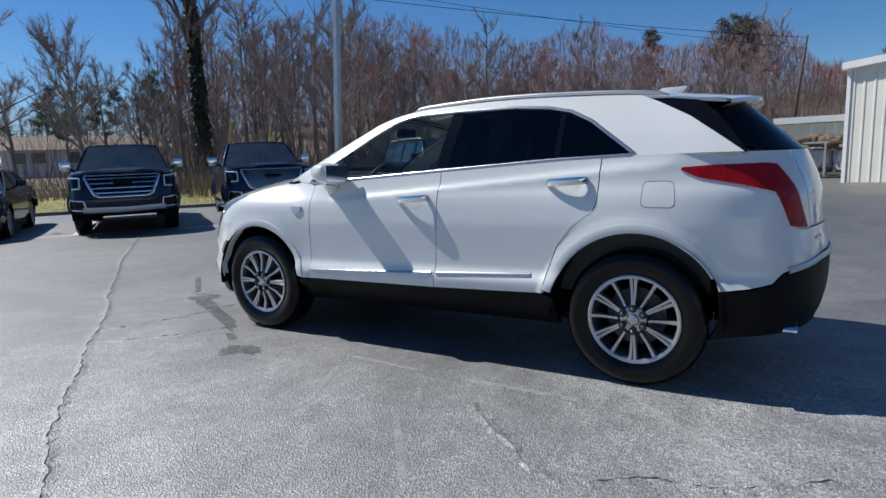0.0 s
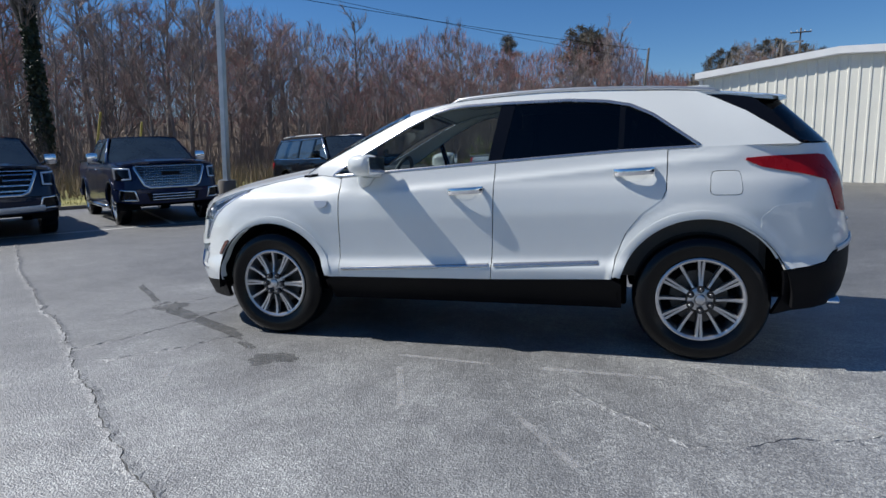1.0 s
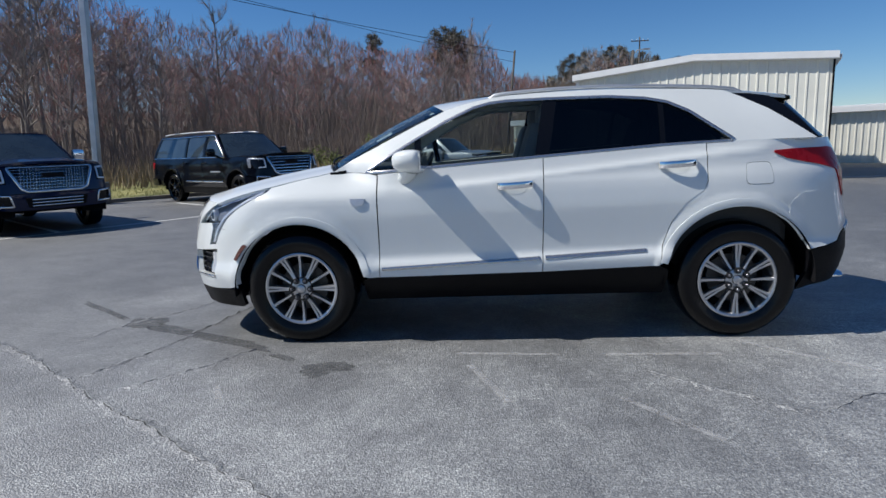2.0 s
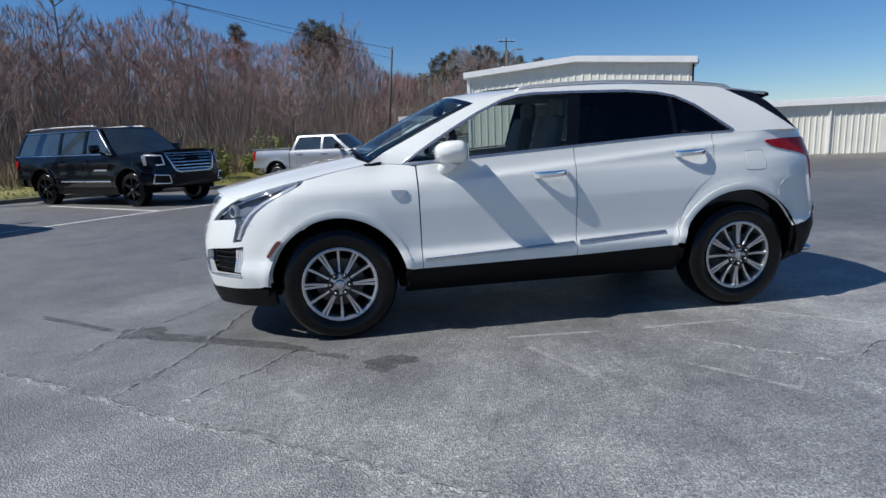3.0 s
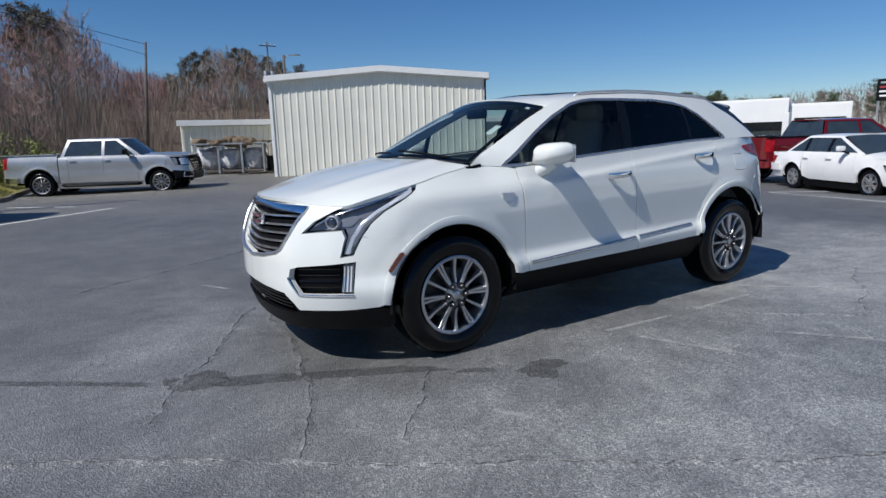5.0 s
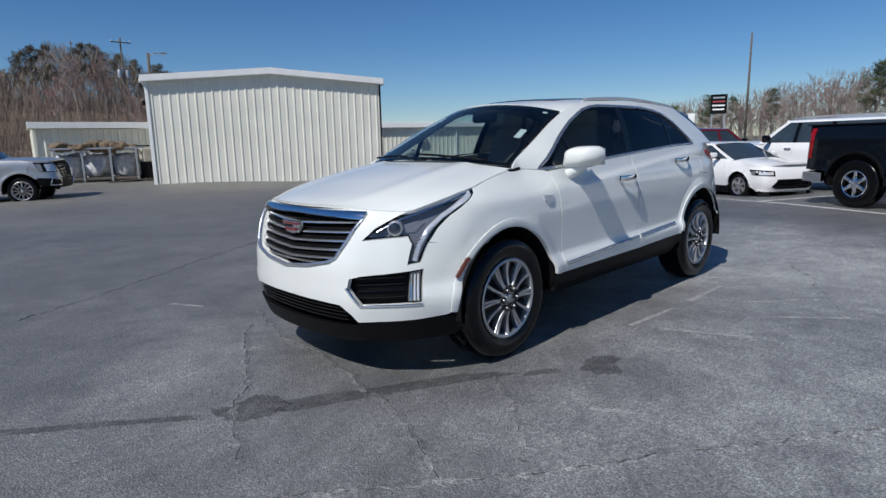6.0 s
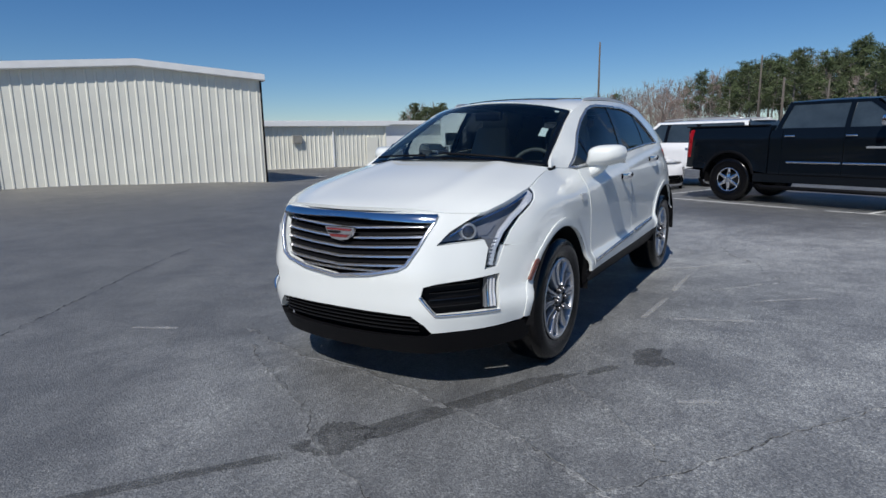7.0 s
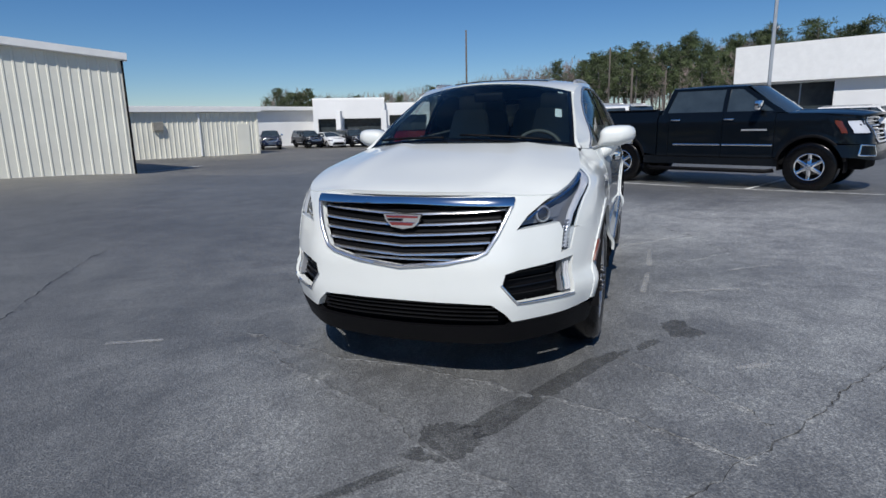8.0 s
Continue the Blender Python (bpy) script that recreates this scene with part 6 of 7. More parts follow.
def vehicle(name, label, category, m, body, **more):
    """A parked vehicle: x forward, its mid-wheelbase on the ground at m."""
    p = dict(BASE, **more)
    car = thing(name, label, category, m)
    w, nose, tail = p["w"], p["nose"], p["tail"]
    outline = [(nose, 0), (nose - 0.012, 0.40 * w), (nose - 0.06, 0.72 * w), (nose - 0.17, 0.90 * w), (nose - 0.42, 0.985 * w), (nose - 1.0, w), (0, w), (tail + 0.6, w), (tail + 0.15, 0.975 * w), (tail + 0.03, 0.88 * w), (tail + 0.004, 0.5 * w), (tail, 0)]
    zb = p["belt"]
    arches = [(p["fw"], p["wr"], p["arch"]), (p["rw"], p["wr"] + 0.02, p["arch"])]
    sh = Shell(outline, [(0.2, -0.10), (0.40, -0.035), (0.55, -0.008), (0.70, 0.0), (0.85, -0.014), (zb - 0.18, -0.012), (zb - 0.07, -0.03), (zb, -0.06), (zb + 0.15, -0.10)],
               [(0.25, -0.16), (0.45, -0.03), (0.65, 0.0), (0.95, -0.03), (1.15, -0.09), (1.3, -0.2)] if p["bed"] or p["rail"] else [(0.2, -0.10), (0.35, -0.02), (0.5, 0.0), (0.65, -0.02), (0.8, -0.08), (0.9, -0.16), (1.0, -0.28)],
               [(0.25, -0.1), (0.5, 0.0), (0.8, -0.02), (1.3, -0.05)], arches, 0.0, nose, tail, 0.0, 0.02)
    L, X, F, R, e = sh.at, sh.sx, sh.sf, sh.sr, sh.end
    S = lambda pts: [(X(a), b) for a, b in pts]
    truck = p["bed"] is not None and p["bed"] > 0
    bt, tip = p["bonnet"], p["bonnet_tip"]
    d0, d1, d2 = p["door"]
    top = curve([(nose - 0.25, tip - 0.02), (nose - 0.9, (tip + bt) / 2), (d0 + 0.05, bt - 0.02), (d0 - 0.15, zb), (0, zb), (tail + 0.3, zb)])
    sill = p["sill"]
    a_f, a_r = (arc(x, z, r, 0, 180, 26) for x, z, r in arches)
    by0, by1 = p["bumper_z"]
    gw1, gw0, gz0, gz1 = p["grille"]
    grille = [(0, gz0), (F(gw0 * 0.8), gz0), (F(gw0), gz0 + 0.05), (F(gw1), gz1 - 0.05), (F(gw1 * 0.97), gz1), (0, gz1)]
    grille = grille + [(-a, b) for a, b in reversed(grille[1:-1])]
    cx = nose - 0.30
    half = [(0, by1 - 0.02), (X(cx), by1 - 0.02)] + S([q for q in a_f if q[0] > p["fw"] and q[1] > by1]) + S([(p["fw"] + 0.2, p["wr"] + p["arch"] * 0.96)]) + [(X(p["fw"] + 0.32), top(p["fw"] + 0.32) - 0.015), (X(cx), top(cx) - 0.01), (F(0.78 * w), tip - 0.02), (F(0.5 * w), tip), (0, tip)]
    panel("front_panel", L, half + [(-a, b) for a, b in reversed(half[1:-1])], body, car, holes=[grille], step=0.09, depth=0.03)
    g = panel("grille", L, grille, p["back"], car, "black grille with bright bars", step=0.15, depth=0, off=-0.05)
    for k in range(p["bars"]):
        f = (k + 0.6) / p["bars"]
        z = gz0 + 0.02 + (gz1 - gz0 - 0.06) * f
        gw = gw0 + (gw1 - gw0) * f - 0.03
        ribbon(L, [(F(-gw + 2 * gw * i / 10), z) for i in range(11)], 0.030 if not p["mesh"] else 0.012, 0.03, p["frame"], g, "grille_bar", lift=-0.035)
    if p["mesh"]:
        for k in range(22):
            y = -gw0 * 0.96 + 2 * gw0 * 0.96 * k / 21
            ribbon(L, [(F(y) - 0.03, gz0 + 0.03), (F(y) + 0.03, gz1 - 0.03)], 0.010, 0.02, p["frame"], g, "grille_bar", lift=-0.035)
    ribbon(L, grille, 0.045, 0.02, p["frame"], g, "grille_frame", closed=True)
    thing_mesh(g, "maker_badge", [(-0.17, 0.04), (0.17, 0.04), (0.17, -0.04), (-0.17, -0.04)], nose - 0.05, (gz0 + gz1) / 2 + 0.06, BLACKPL, 0.03)
    bmat = p["bumper"] or body
    half = [(0, by0), (F(0.7 * w), by0 + 0.01), (X(cx), by0 + 0.06)] + S([q for q in a_f if q[0] > p["fw"] + 0.1 and by0 + 0.06 < q[1] < by1 - 0.03]) + [(X(cx), by1 - 0.03), (0, by1 - 0.03)]
    bp = panel("front_bumper", L, half + [(-a, b) for a, b in reversed(half[1:-1])], bmat, car, step=0.09, off=0.03)
    if p["bumper_bar"]:
        panel("bumper_intake", L, [(F(-0.45 * w), by0 + 0.05), (F(0.45 * w), by0 + 0.05), (F(0.5 * w), by1 - 0.10), (F(-0.5 * w), by1 - 0.10)], BLACKPL, bp, step=0.1, depth=0.01, off=0.034)
        for z in np.linspace(by0 + 0.08, by1 - 0.13, 3):
            ribbon(L, [(F(-0.40 * w), z), (F(0.40 * w), z)], 0.02, 0.01, p["bumper_bar"], bp, "bumper_bar", lift=0.045)
    if p["skid"]:
        ribbon(L, [(F(-0.72 * w + 1.44 * w * k / 16), by0 + 0.07 + 0.02 * abs(k - 8) / 8) for k in range(17)], 0.10, 0.02, p["skid"], bp, "skid_strip", "bright lower bumper strip", lift=0.034)
    for sg in (1, -1):
        T = (lambda q: q) if sg > 0 else mirrored
        # lamps
        y0 = gw1 + 0.06
        lz0, lz1 = p["lamp_z"] or (gz0 + 0.14, gz1 - 0.01)
        lamp = [(F(y0), lz0), (F(y0), lz1 - 0.02), (X(nose - 0.22), lz1), (X(nose - 0.52), lz1 + 0.01), (X(nose - 0.46), lz0 + 0.02)]
        hl = panel("head_lamp", L, T(lamp), GLOSSBLK, car, "dark clear-lens head lamp", step=0.1, depth=0.02, off=0.004)
        if p["lamps"] == "c":
            ribbon(L, T([(X(nose - 0.16), lz0 + 0.03), (F(y0 + 0.03), lz0 + 0.04), (F(y0 + 0.03), lz1 - 0.05), (X(nose - 0.40), lz1 - 0.03)]), 0.03, 0.012, CLEARLAMP, hl, "light_strip", lift=0.006)
        else:
            panel("reflector", L, T([(F(y0 + 0.04), lz0 + 0.03), (F(y0 + 0.04), lz1 - 0.04), (X(nose - 0.26), lz1 - 0.05), (X(nose - 0.26), lz0 + 0.03)]), CLEARLAMP, hl, step=0.1, depth=0.01, off=0.012)
        panel("turn_lamp", L, T([(X(nose - 0.34), lz1 - 0.05), (X(nose - 0.48), lz1 - 0.03), (X(nose - 0.46), lz0 + 0.03), (X(nose - 0.36), lz0 + 0.03)]), AMBER if p["lamps"] == "amber" else LAMPGREY, hl, step=0.1, depth=0.01, off=0.012)
        fogp = [(F(0.66 * w), by1 - 0.24), (F(0.70 * w), by1 - 0.05), (X(nose - 0.20), by1 - 0.03), (X(nose - 0.24), by1 - 0.22)]
        fo = panel("fog_recess", L, T(fogp), GLOSSBLK, bp, step=0.1, depth=0.01, off=0.034)
        ribbon(L, T(fogp), 0.026, 0.012, CHROME if truck or p["rail"] else BLACKPL, fo, "fog_frame", lift=0.036, closed=True)
        # wing, doors, rear side
        wing = S([(p["fw"] + 0.32, top(p["fw"] + 0.32) - 0.02), (p["fw"], top(p["fw"])), ((p["fw"] + d0) / 2, top((p["fw"] + d0) / 2)), (d0 + 0.004, top(d0)), (d0 + 0.004, sill)] + [q for q in reversed(a_f) if q[1] > sill and q[0] < p["fw"] + 0.2])
        panel("front_wing", L, T(wing), body, car, step=0.09)
        fd = panel("front_door", L, T(S([(d0 - 0.004, sill), (d1 + 0.004, sill), (d1 + 0.004, zb), (d0 - 0.15, zb), (d0 - 0.004, top(d0))])), body, car, step=0.1)
        if truck:
            rd = panel("rear_door", L, T(S([(d1 - 0.004, sill), (d2 + 0.004, sill), (d2 + 0.004, zb), (d1 - 0.004, zb)])), body, car, step=0.1)
            bx = p["d_base"] - 0.06
            panel("cab_corner", L, T(S([(d2 - 0.004, sill), (bx, sill), (bx, zb), (d2 - 0.004, zb)])), body, car, step=0.1)
            bz = p["bed"]
            panel("bed_side", L, T(S([(bx - 0.03, sill)] + [q for q in a_r if q[1] > sill] + [(tail + 0.16, sill + 0.08)]) + [(R(0.93 * w), sill + 0.10), (R(0.93 * w), bz)] + S([(bx - 0.03, bz)])), body, car, step=0.1, depth=0.05)
            panel("bed_lining", lambda a, z, off=0.0: Vector((a, sg * (w - 0.13), z)), [(bx - 0.05, sill + 0.2), (tail + 0.1, sill + 0.2), (tail + 0.1, bz - 0.005), (bx - 0.05, bz - 0.005)], BLACKPL, car, step=0.3, depth=0.0)
            part("bed_cap", box_bm(bx - tail - 0.12, 0.12, 0.03, ((bx + tail) / 2 - 0.02, sg * (w - 0.11), bz + 0.008), 0.01), BLACKPL if body is not SILVER else body, car)
            panel("tail_lamp", L, T([(X(tail + 0.16), 0.95), (X(tail + 0.18), bz - 0.06), (R(0.80 * w), bz - 0.06), (R(0.80 * w), 0.95)]), REDLENS, car, "red tail lamp", step=0.08, depth=0.02, off=0.008)
        else:
            rx = p["rw"]
            rd = panel("rear_door", L, T(S([(d1 - 0.004, sill)] + [(d2 + 0.25 if p["rw"] + p["arch"] > d2 else d2 + 0.004, sill)] + [(q[0] + 0.03, q[1] + 0.02) for q in a_r if q[0] > d2 and q[1] > sill] + [(d2 + 0.004, zb), (d1 - 0.004, zb)])), body, car, step=0.1)
            hi = zb + (0.02 if p["rail"] else 0.0)
            panel("rear_quarter", L, T(S([q for q in a_r if q[1] > sill and q[0] < d2] + [(tail + 0.4, sill), (tail + 0.2, sill)]) + [(R(0.90 * w), sill), (R(0.90 * w), hi - 0.02)] + S([(tail + 0.3, hi), (d2 - 0.004, zb)] + ([(d2 - 0.004, sill)] if p["rw"] + p["arch"] < d2 else []))), body, car, step=0.1)
            panel("tail_lamp", L, T([(X(tail + 0.30), zb - 0.10), (X(tail + 0.2), zb - 0.28), (R(0.72 * w), zb - 0.26), (R(0.70 * w), zb - 0.06)]), REDLENS, car, "red tail lamp", step=0.08, depth=0.02, off=0.012)
        for door, x in ((fd, d1 + 0.13), (rd, d2 + 0.16)):
            hb = box_bm(0.20, 0.035, 0.035, (0, 0, 0), 0.012)
            q = L(sg * X(x), zb - 0.12, 0.02)
            bmesh.ops.transform(hb, matrix=Matrix.Translation(q), verts=hb.verts)
            part("door_handle", hb, p["handles"] or body, door, smooth=True, sharp=50)
        if p["strip"]:
            ribbon(L, T(S([(d0 - 0.02, p["strip_z"]), (d1 + 0.02, p["strip_z"])])), 0.035, 0.015, p["strip"], fd, "side_strip")
            ribbon(L, T(S([(d1 - 0.02, p["strip_z"]), (d2 + 0.12, p["strip_z"])])), 0.035, 0.015, p["strip"], rd, "side_strip")
        if p["name_bar"]:
            ribbon(L, T(S([(d0 - 0.14, p["name_bar"]), (d0 - 0.62, p["name_bar"])])), 0.035, 0.006, SATIN, fd, "name_bar")
        if p["side_bar"]:
            part("side_step", tube_bm([(p["fw"] - 0.62, sg * (w - 0.06), 0.38), (p["fw"] - 0.75, sg * (w + 0.02), 0.36), (p["rw"] + 0.78, sg * (w + 0.02), 0.36), (p["rw"] + 0.65, sg * (w - 0.06), 0.38)], 0.04, 8), BLACKPL if not p["trim"] else p["trim"], car, "tubular side step", smooth=True)
        panel("sill", L, T(S([(p["fw"] - p["arch"], sill - 0.18), (p["fw"] - p["arch"], sill - 0.005), (p["rw"] + p["arch"], sill - 0.005), (p["rw"] + p["arch"], sill - 0.18)])), BLACKPL if not truck else body, car, step=0.2, off=-0.02)
        for (xc, zc, r), wx in zip(arches, (p["fw"], p["rw"])):
            bm = bmesh.new()
            rows = []
            for i in range(23):
                a = radians(-10 + 200 * i / 22)
                rows.append([bm.verts.new((xc + (r + gx) * math.cos(a), sg * y, zc + (r + gx) * math.sin(a))) for y, gx in ((w - 0.02, 0.004), (w - 0.25, 0.01), (w - 0.45, 0.0))])
            for a, b in zip(rows, rows[1:]):
                for j in range(2):
                    bm.faces.new((a[j], a[j + 1], b[j + 1], b[j]))
            part("wheel_housing", bm, UNDER, car, smooth=True)
            if p["bed"] or p["rail"]:
                ribbon(L, T(S(arc(xc, zc, r + 0.028, 12, 168, 24))), 0.055, 0.018, p["lip"] or body, car, "arch_lip")
            wheel(car, (wx, p["wr"] - 0.003), w - 0.035, p["wr"], p["rim"], 0.26, p["rims"][0], p["rims"][1], p["rims"][1], side=sg)
        # mirror
        mm = box_bm(0.13, 0.22, 0.20, (0, 0, 0), 0.05) if truck or p["rail"] else box_bm(0.12, 0.20, 0.13, (0, 0, 0), 0.05)
        bmesh.ops.transform(mm, matrix=Matrix.Translation((d0 - 0.28, sg * (w + 0.13), zb + 0.14)), verts=mm.verts)
        dm = part("door_mirror", mm, p["mirror"] or body, car, smooth=True, sharp=50)
        part("mirror_arm", tube_bm([(d0 - 0.25, sg * (w - 0.06), zb + 0.02), (d0 - 0.27, sg * (w + 0.06), zb + 0.08)], 0.03, 8), GLOSSBLK, dm)

    # bonnet
    def bonnet(a, b, off=0.0):
        x = (nose - 0.06 - 0.20 * abs(b) ** 3) * (1 - a) + (p["a_base"] + 0.12 - 0.10 * b * b) * a
        ye = (0.88 + 0.06 * smooth01(a * 3)) * w - 0.02
        zz = top(nose - 0.25 - (nose - 0.25 - p["a_base"]) * a) + 0.005
        dome = (0.055 if truck or p["rail"] else 0.07) * (1 - abs(b) ** 3) + (0.02 if truck else 0) * smooth01((0.5 - abs(b)) / 0.1) * smooth01(a * 4)
        return Vector((x, b * ye, zz + dome + off))

    panel("bonnet", bonnet, [(0, -1), (0, 1), (1, 1), (1, -1)], body, car, step=0.08, depth=0.04)
    # cabin
    rw_, rz_ = p["roof_w"], p["roof"]
    ab, at_, dt, db = p["a_base"], p["a_top"], p["d_top"], p["d_base"]
    yb = w - 0.075

    def side(x, z, off=0.0, sg=1):
        f = (z - zb) / (rz_ - zb)
        return Vector((x, sg * (yb + (rw_ - yb) * f + 0.02 * math.sin(math.pi * min(1, max(0, f))) + off), z))

    zr = rz_ - 0.055
    ax = lambda z: ab - 0.06 + (at_ - ab) * ((z - zb) / (zr - zb))
    dx = lambda z: db + (dt - db) * ((z - zb) / (zr - zb))
    for sg in (1, -1):
        Cn = lambda x, z, off=0.0, sg=sg: side(x, z, off, sg)
        z0, z1 = zb + 0.035, zr - 0.05
        gap = 0.045
        cuts = [ax, d1] + ([d2 + 0.03] if not truck else []) + [dx]
        win = []
        val = lambda q, z: q(z) if callable(q) else q
        for i in range(len(cuts) - 1):
            l_, r_ = cuts[i], cuts[i + 1]
            pad0, pad1 = (0.10 if i == 0 else gap), (0.10 if i == len(cuts) - 2 else gap)
            win.append([(val(l_, z0) - pad0, z0), (val(l_, z1) - pad0, z1), (val(r_, z1) + pad1, z1), (val(r_, z0) + pad1, z0)])
        ring = [(ab + 0.02, zb - 0.005), (ax(zr) + 0.02, zr), (dx(zr), zr), (db, zb - 0.005)]
        cs = panel("cabin_side", Cn, ring, body, car, holes=win, step=0.12, depth=0.02)
        for q in win:
            panel("side_window", Cn, q, DKGLASS, cs, step=0.2, depth=0.0, off=-0.012)
        if not truck:
            for x in cuts[1:-1]:
                panel("pillar_cover", Cn, [(x - 0.055, z0), (x - 0.055, z1), (x + 0.055, z1), (x + 0.055, z0)], GLOSSBLK, cs, step=0.2, depth=0.004, off=0.004)
        if p["trim"]:
            ribbon(Cn, [(ab - 0.15, zb + 0.015), (db + 0.05, zb + 0.015)], 0.025, 0.01, p["trim"], cs, "window_trim")
            ribbon(Cn, [(ax(z0) - 0.08, z0), (ax(z1) - 0.08, z1 + 0.02), (dx(z1) + 0.08, z1 + 0.02)], 0.02, 0.01, p["trim"], cs, "window_trim")
        if p["rail"]:
            part("roof_rail", tube_bm([(x, sg * (rw_ - 0.03), rz_ + 0.03 * math.sin(math.pi * k / 14) ** 0.4) for k, x in enumerate(np.linspace(at_ - 0.2, dt + 0.15, 15))], 0.022, 6), SATIN, car, "roof rail", smooth=True)

    def roof(a, b, off=0.0):
        x = at_ + 0.04 + (dt - at_ - 0.06) * a + 0.08 * (1 - b * b) * (1 - 2 * a)
        return Vector((x, b * (rw_ + 0.012), zr + 0.055 * (1 - abs(b) ** 4) * (0.55 + 0.45 * math.sin(math.pi * min(1, max(0, a)))) + off))

    panel("roof", roof, [(0, -1), (0, 1), (1, 1), (1, -1)], body, car, step=0.12, depth=0.03)

    def screen(a, b, off=0.0):
        lo = Vector((ab + 0.10 - 0.14 * b * b, b * (yb + 0.0), zb - 0.005))
        hi = Vector((at_ + 0.12 - 0.09 * b * b, b * rw_, zr + 0.015 * (1 - b * b)))
        return lo.lerp(hi, a) + Vector((0.5, 0, 0.85)) * off

    panel("windscreen", screen, [(0, -0.97), (0, 0.97), (1, 0.97), (1, -0.97)], DKGLASS, car, "dark windscreen", step=0.12, depth=0.01)

    def backlight(a, b, off=0.0):
        lo = Vector((db - 0.02, b * (yb - 0.02), zb))
        hi = Vector((dt - 0.03, b * (rw_ - 0.02), zr + 0.02))
        return lo.lerp(hi, a) - Vector((0.9, 0, -0.3)) * off

    panel("rear_screen", backlight, [(0, -1), (0, 1), (1, 1), (1, -1)], DKGLASS, car, step=0.12, depth=0.01)
    # rear
    wrap = lambda s, z, off=0.0: L(s, z, off) if s <= e else mirror_y(L(2 * e - s, z, off))
    zt = p["bed"] if truck else zb + 0.01
    a0 = R(0.92 * w)
    panel("tailgate", wrap, [(a0, 0.72), (a0, zt), (e, zt), (2 * e - a0, zt), (2 * e - a0, 0.72)], body, car, step=0.12, depth=0.04)
    a1 = X(tail + 0.5)
    panel("rear_bumper", wrap, [(a1, 0.48), (a1, 0.66), (e, 0.70), (2 * e - a1, 0.66), (2 * e - a1, 0.48)], CHROME if truck and body is not REDPAINT else (body if not p["cladding"] else BLACKPL), car, step=0.12, off=0.05, depth=0.05)
    if truck:
        bx = db - 0.06
        part("bed_floor", box_bm(bx - tail - 0.1, 2 * w - 0.2, 0.06, ((bx + tail) / 2, 0, sill + 0.22), 0.01), BLACKPL, car)
        part("bed_front", box_bm(0.05, 2 * w - 0.2, p["bed"] - sill - 0.2, (bx - 0.06, 0, (p["bed"] + sill + 0.2) / 2), 0.01), body, car)
        part("cab_back", box_bm(0.05, 2 * w - 0.16, zb - sill, (bx + 0.03, 0, (zb + sill) / 2), 0.01), body, car)
    else:
        # boot lid or shelf behind the cabin
        panel("boot_lid", lambda a, b, off=0.0: Vector((db - 0.02 + (tail + 0.05 - db) * a, b * (w - 0.08), zb + 0.03 * (1 - b ** 4) - 0.01 * a + off)), [(0, -1), (0, 1), (1, 1), (1, -1)], body, car, step=0.12, depth=0.02)
    part("chassis", box_bm(p["fw"] - p["rw"] - 0.9, 2 * w - 0.34, 0.26, ((p["fw"] + p["rw"]) / 2, 0, sill - 0.02), 0.03), UNDER, car, "dark underbody")
    part("engine_bay", box_bm(nose - p["fw"] + 0.45, 1.1, tip - 0.60, ((nose + p["fw"]) / 2 - 0.40, 0, 0.42 + (tip - 0.60) / 2), 0.05), UNDER, car)
    part("rear_frame", box_bm(1.9, 1.0, 0.25, (p["rw"] - 0.05, 0, 0.52), 0.04), UNDER, car)
    part("cabin_lining", box_bm(ab - db - 0.3, 2 * w - 0.26, zb - sill, ((ab + db) / 2, 0, (zb + sill) / 2 - 0.02), 0.03), UNDER, car)
    for x in (p["fw"], p["rw"]):
        part("axle", tube_bm([(x, -w + 0.2, p["wr"]), (x, w - 0.2, p["wr"])], 0.06, 8), UNDER, car)
    return car


def spot(x, y, hx, hy, scale=1.0):
    return Matrix.Translation((x, y, ground_z(x, y))) @ Matrix.Rotation(math.atan2(hy, hx), 4, "Z") @ Matrix.Diagonal((scale, scale, scale, 1))


vehicle("pickup_truck", "dark slate pickup truck with chrome bar grille parked at the kerb", "pickup truck", spot(11.7, -4.35, -0.84, 0.54), SLATE, handles=CHROME, bars=4, bumper_bar=None, skid=SATIN, mirror=CHROME)
vehicle("pickup_truck", "dark blue pickup truck with chrome mesh grille parked at the kerb", "pickup truck", spot(10.2, -7.05, -0.82, 0.57), BLUEBLACK, bars=7, mesh=True, bumper_bar=CHROME, trim=CHROME, rims=("twin", CHROME), mirror=CHROME)
vehicle("large_suv", "black large SUV with chrome grille and roof rails", "SUV", spot(7.2, -11.65, -0.815, 0.58), NAVY, fw=1.70, rw=-1.70, nose=2.72, tail=-3.0, bed=0, rail=True, d_top=-2.62, d_base=-2.88, door=(1.05, 0.02, -1.02), a_base=1.22, a_top=0.48, roof=1.90, roof_w=0.70, belt=1.22,
        bonnet=1.22, bars=5, trim=CHROME, strip=CHROME, rims=("six", GLOSSBLK), rim=0.285, side_bar=False, handles=NAVY, name_bar=0.86)
vehicle("pickup_truck", "silver pickup truck with black bumper parked by the grass", "pickup truck", spot(2.1, -18.7, -0.90, 0.43, 0.965), SILVER, bumper=BLACKPL, frame=BLACKPL, handles=SILVER, rims=("twin", ALLOY), trim=None, side_bar=True, lamps="plain", mirror=BLACKPL)
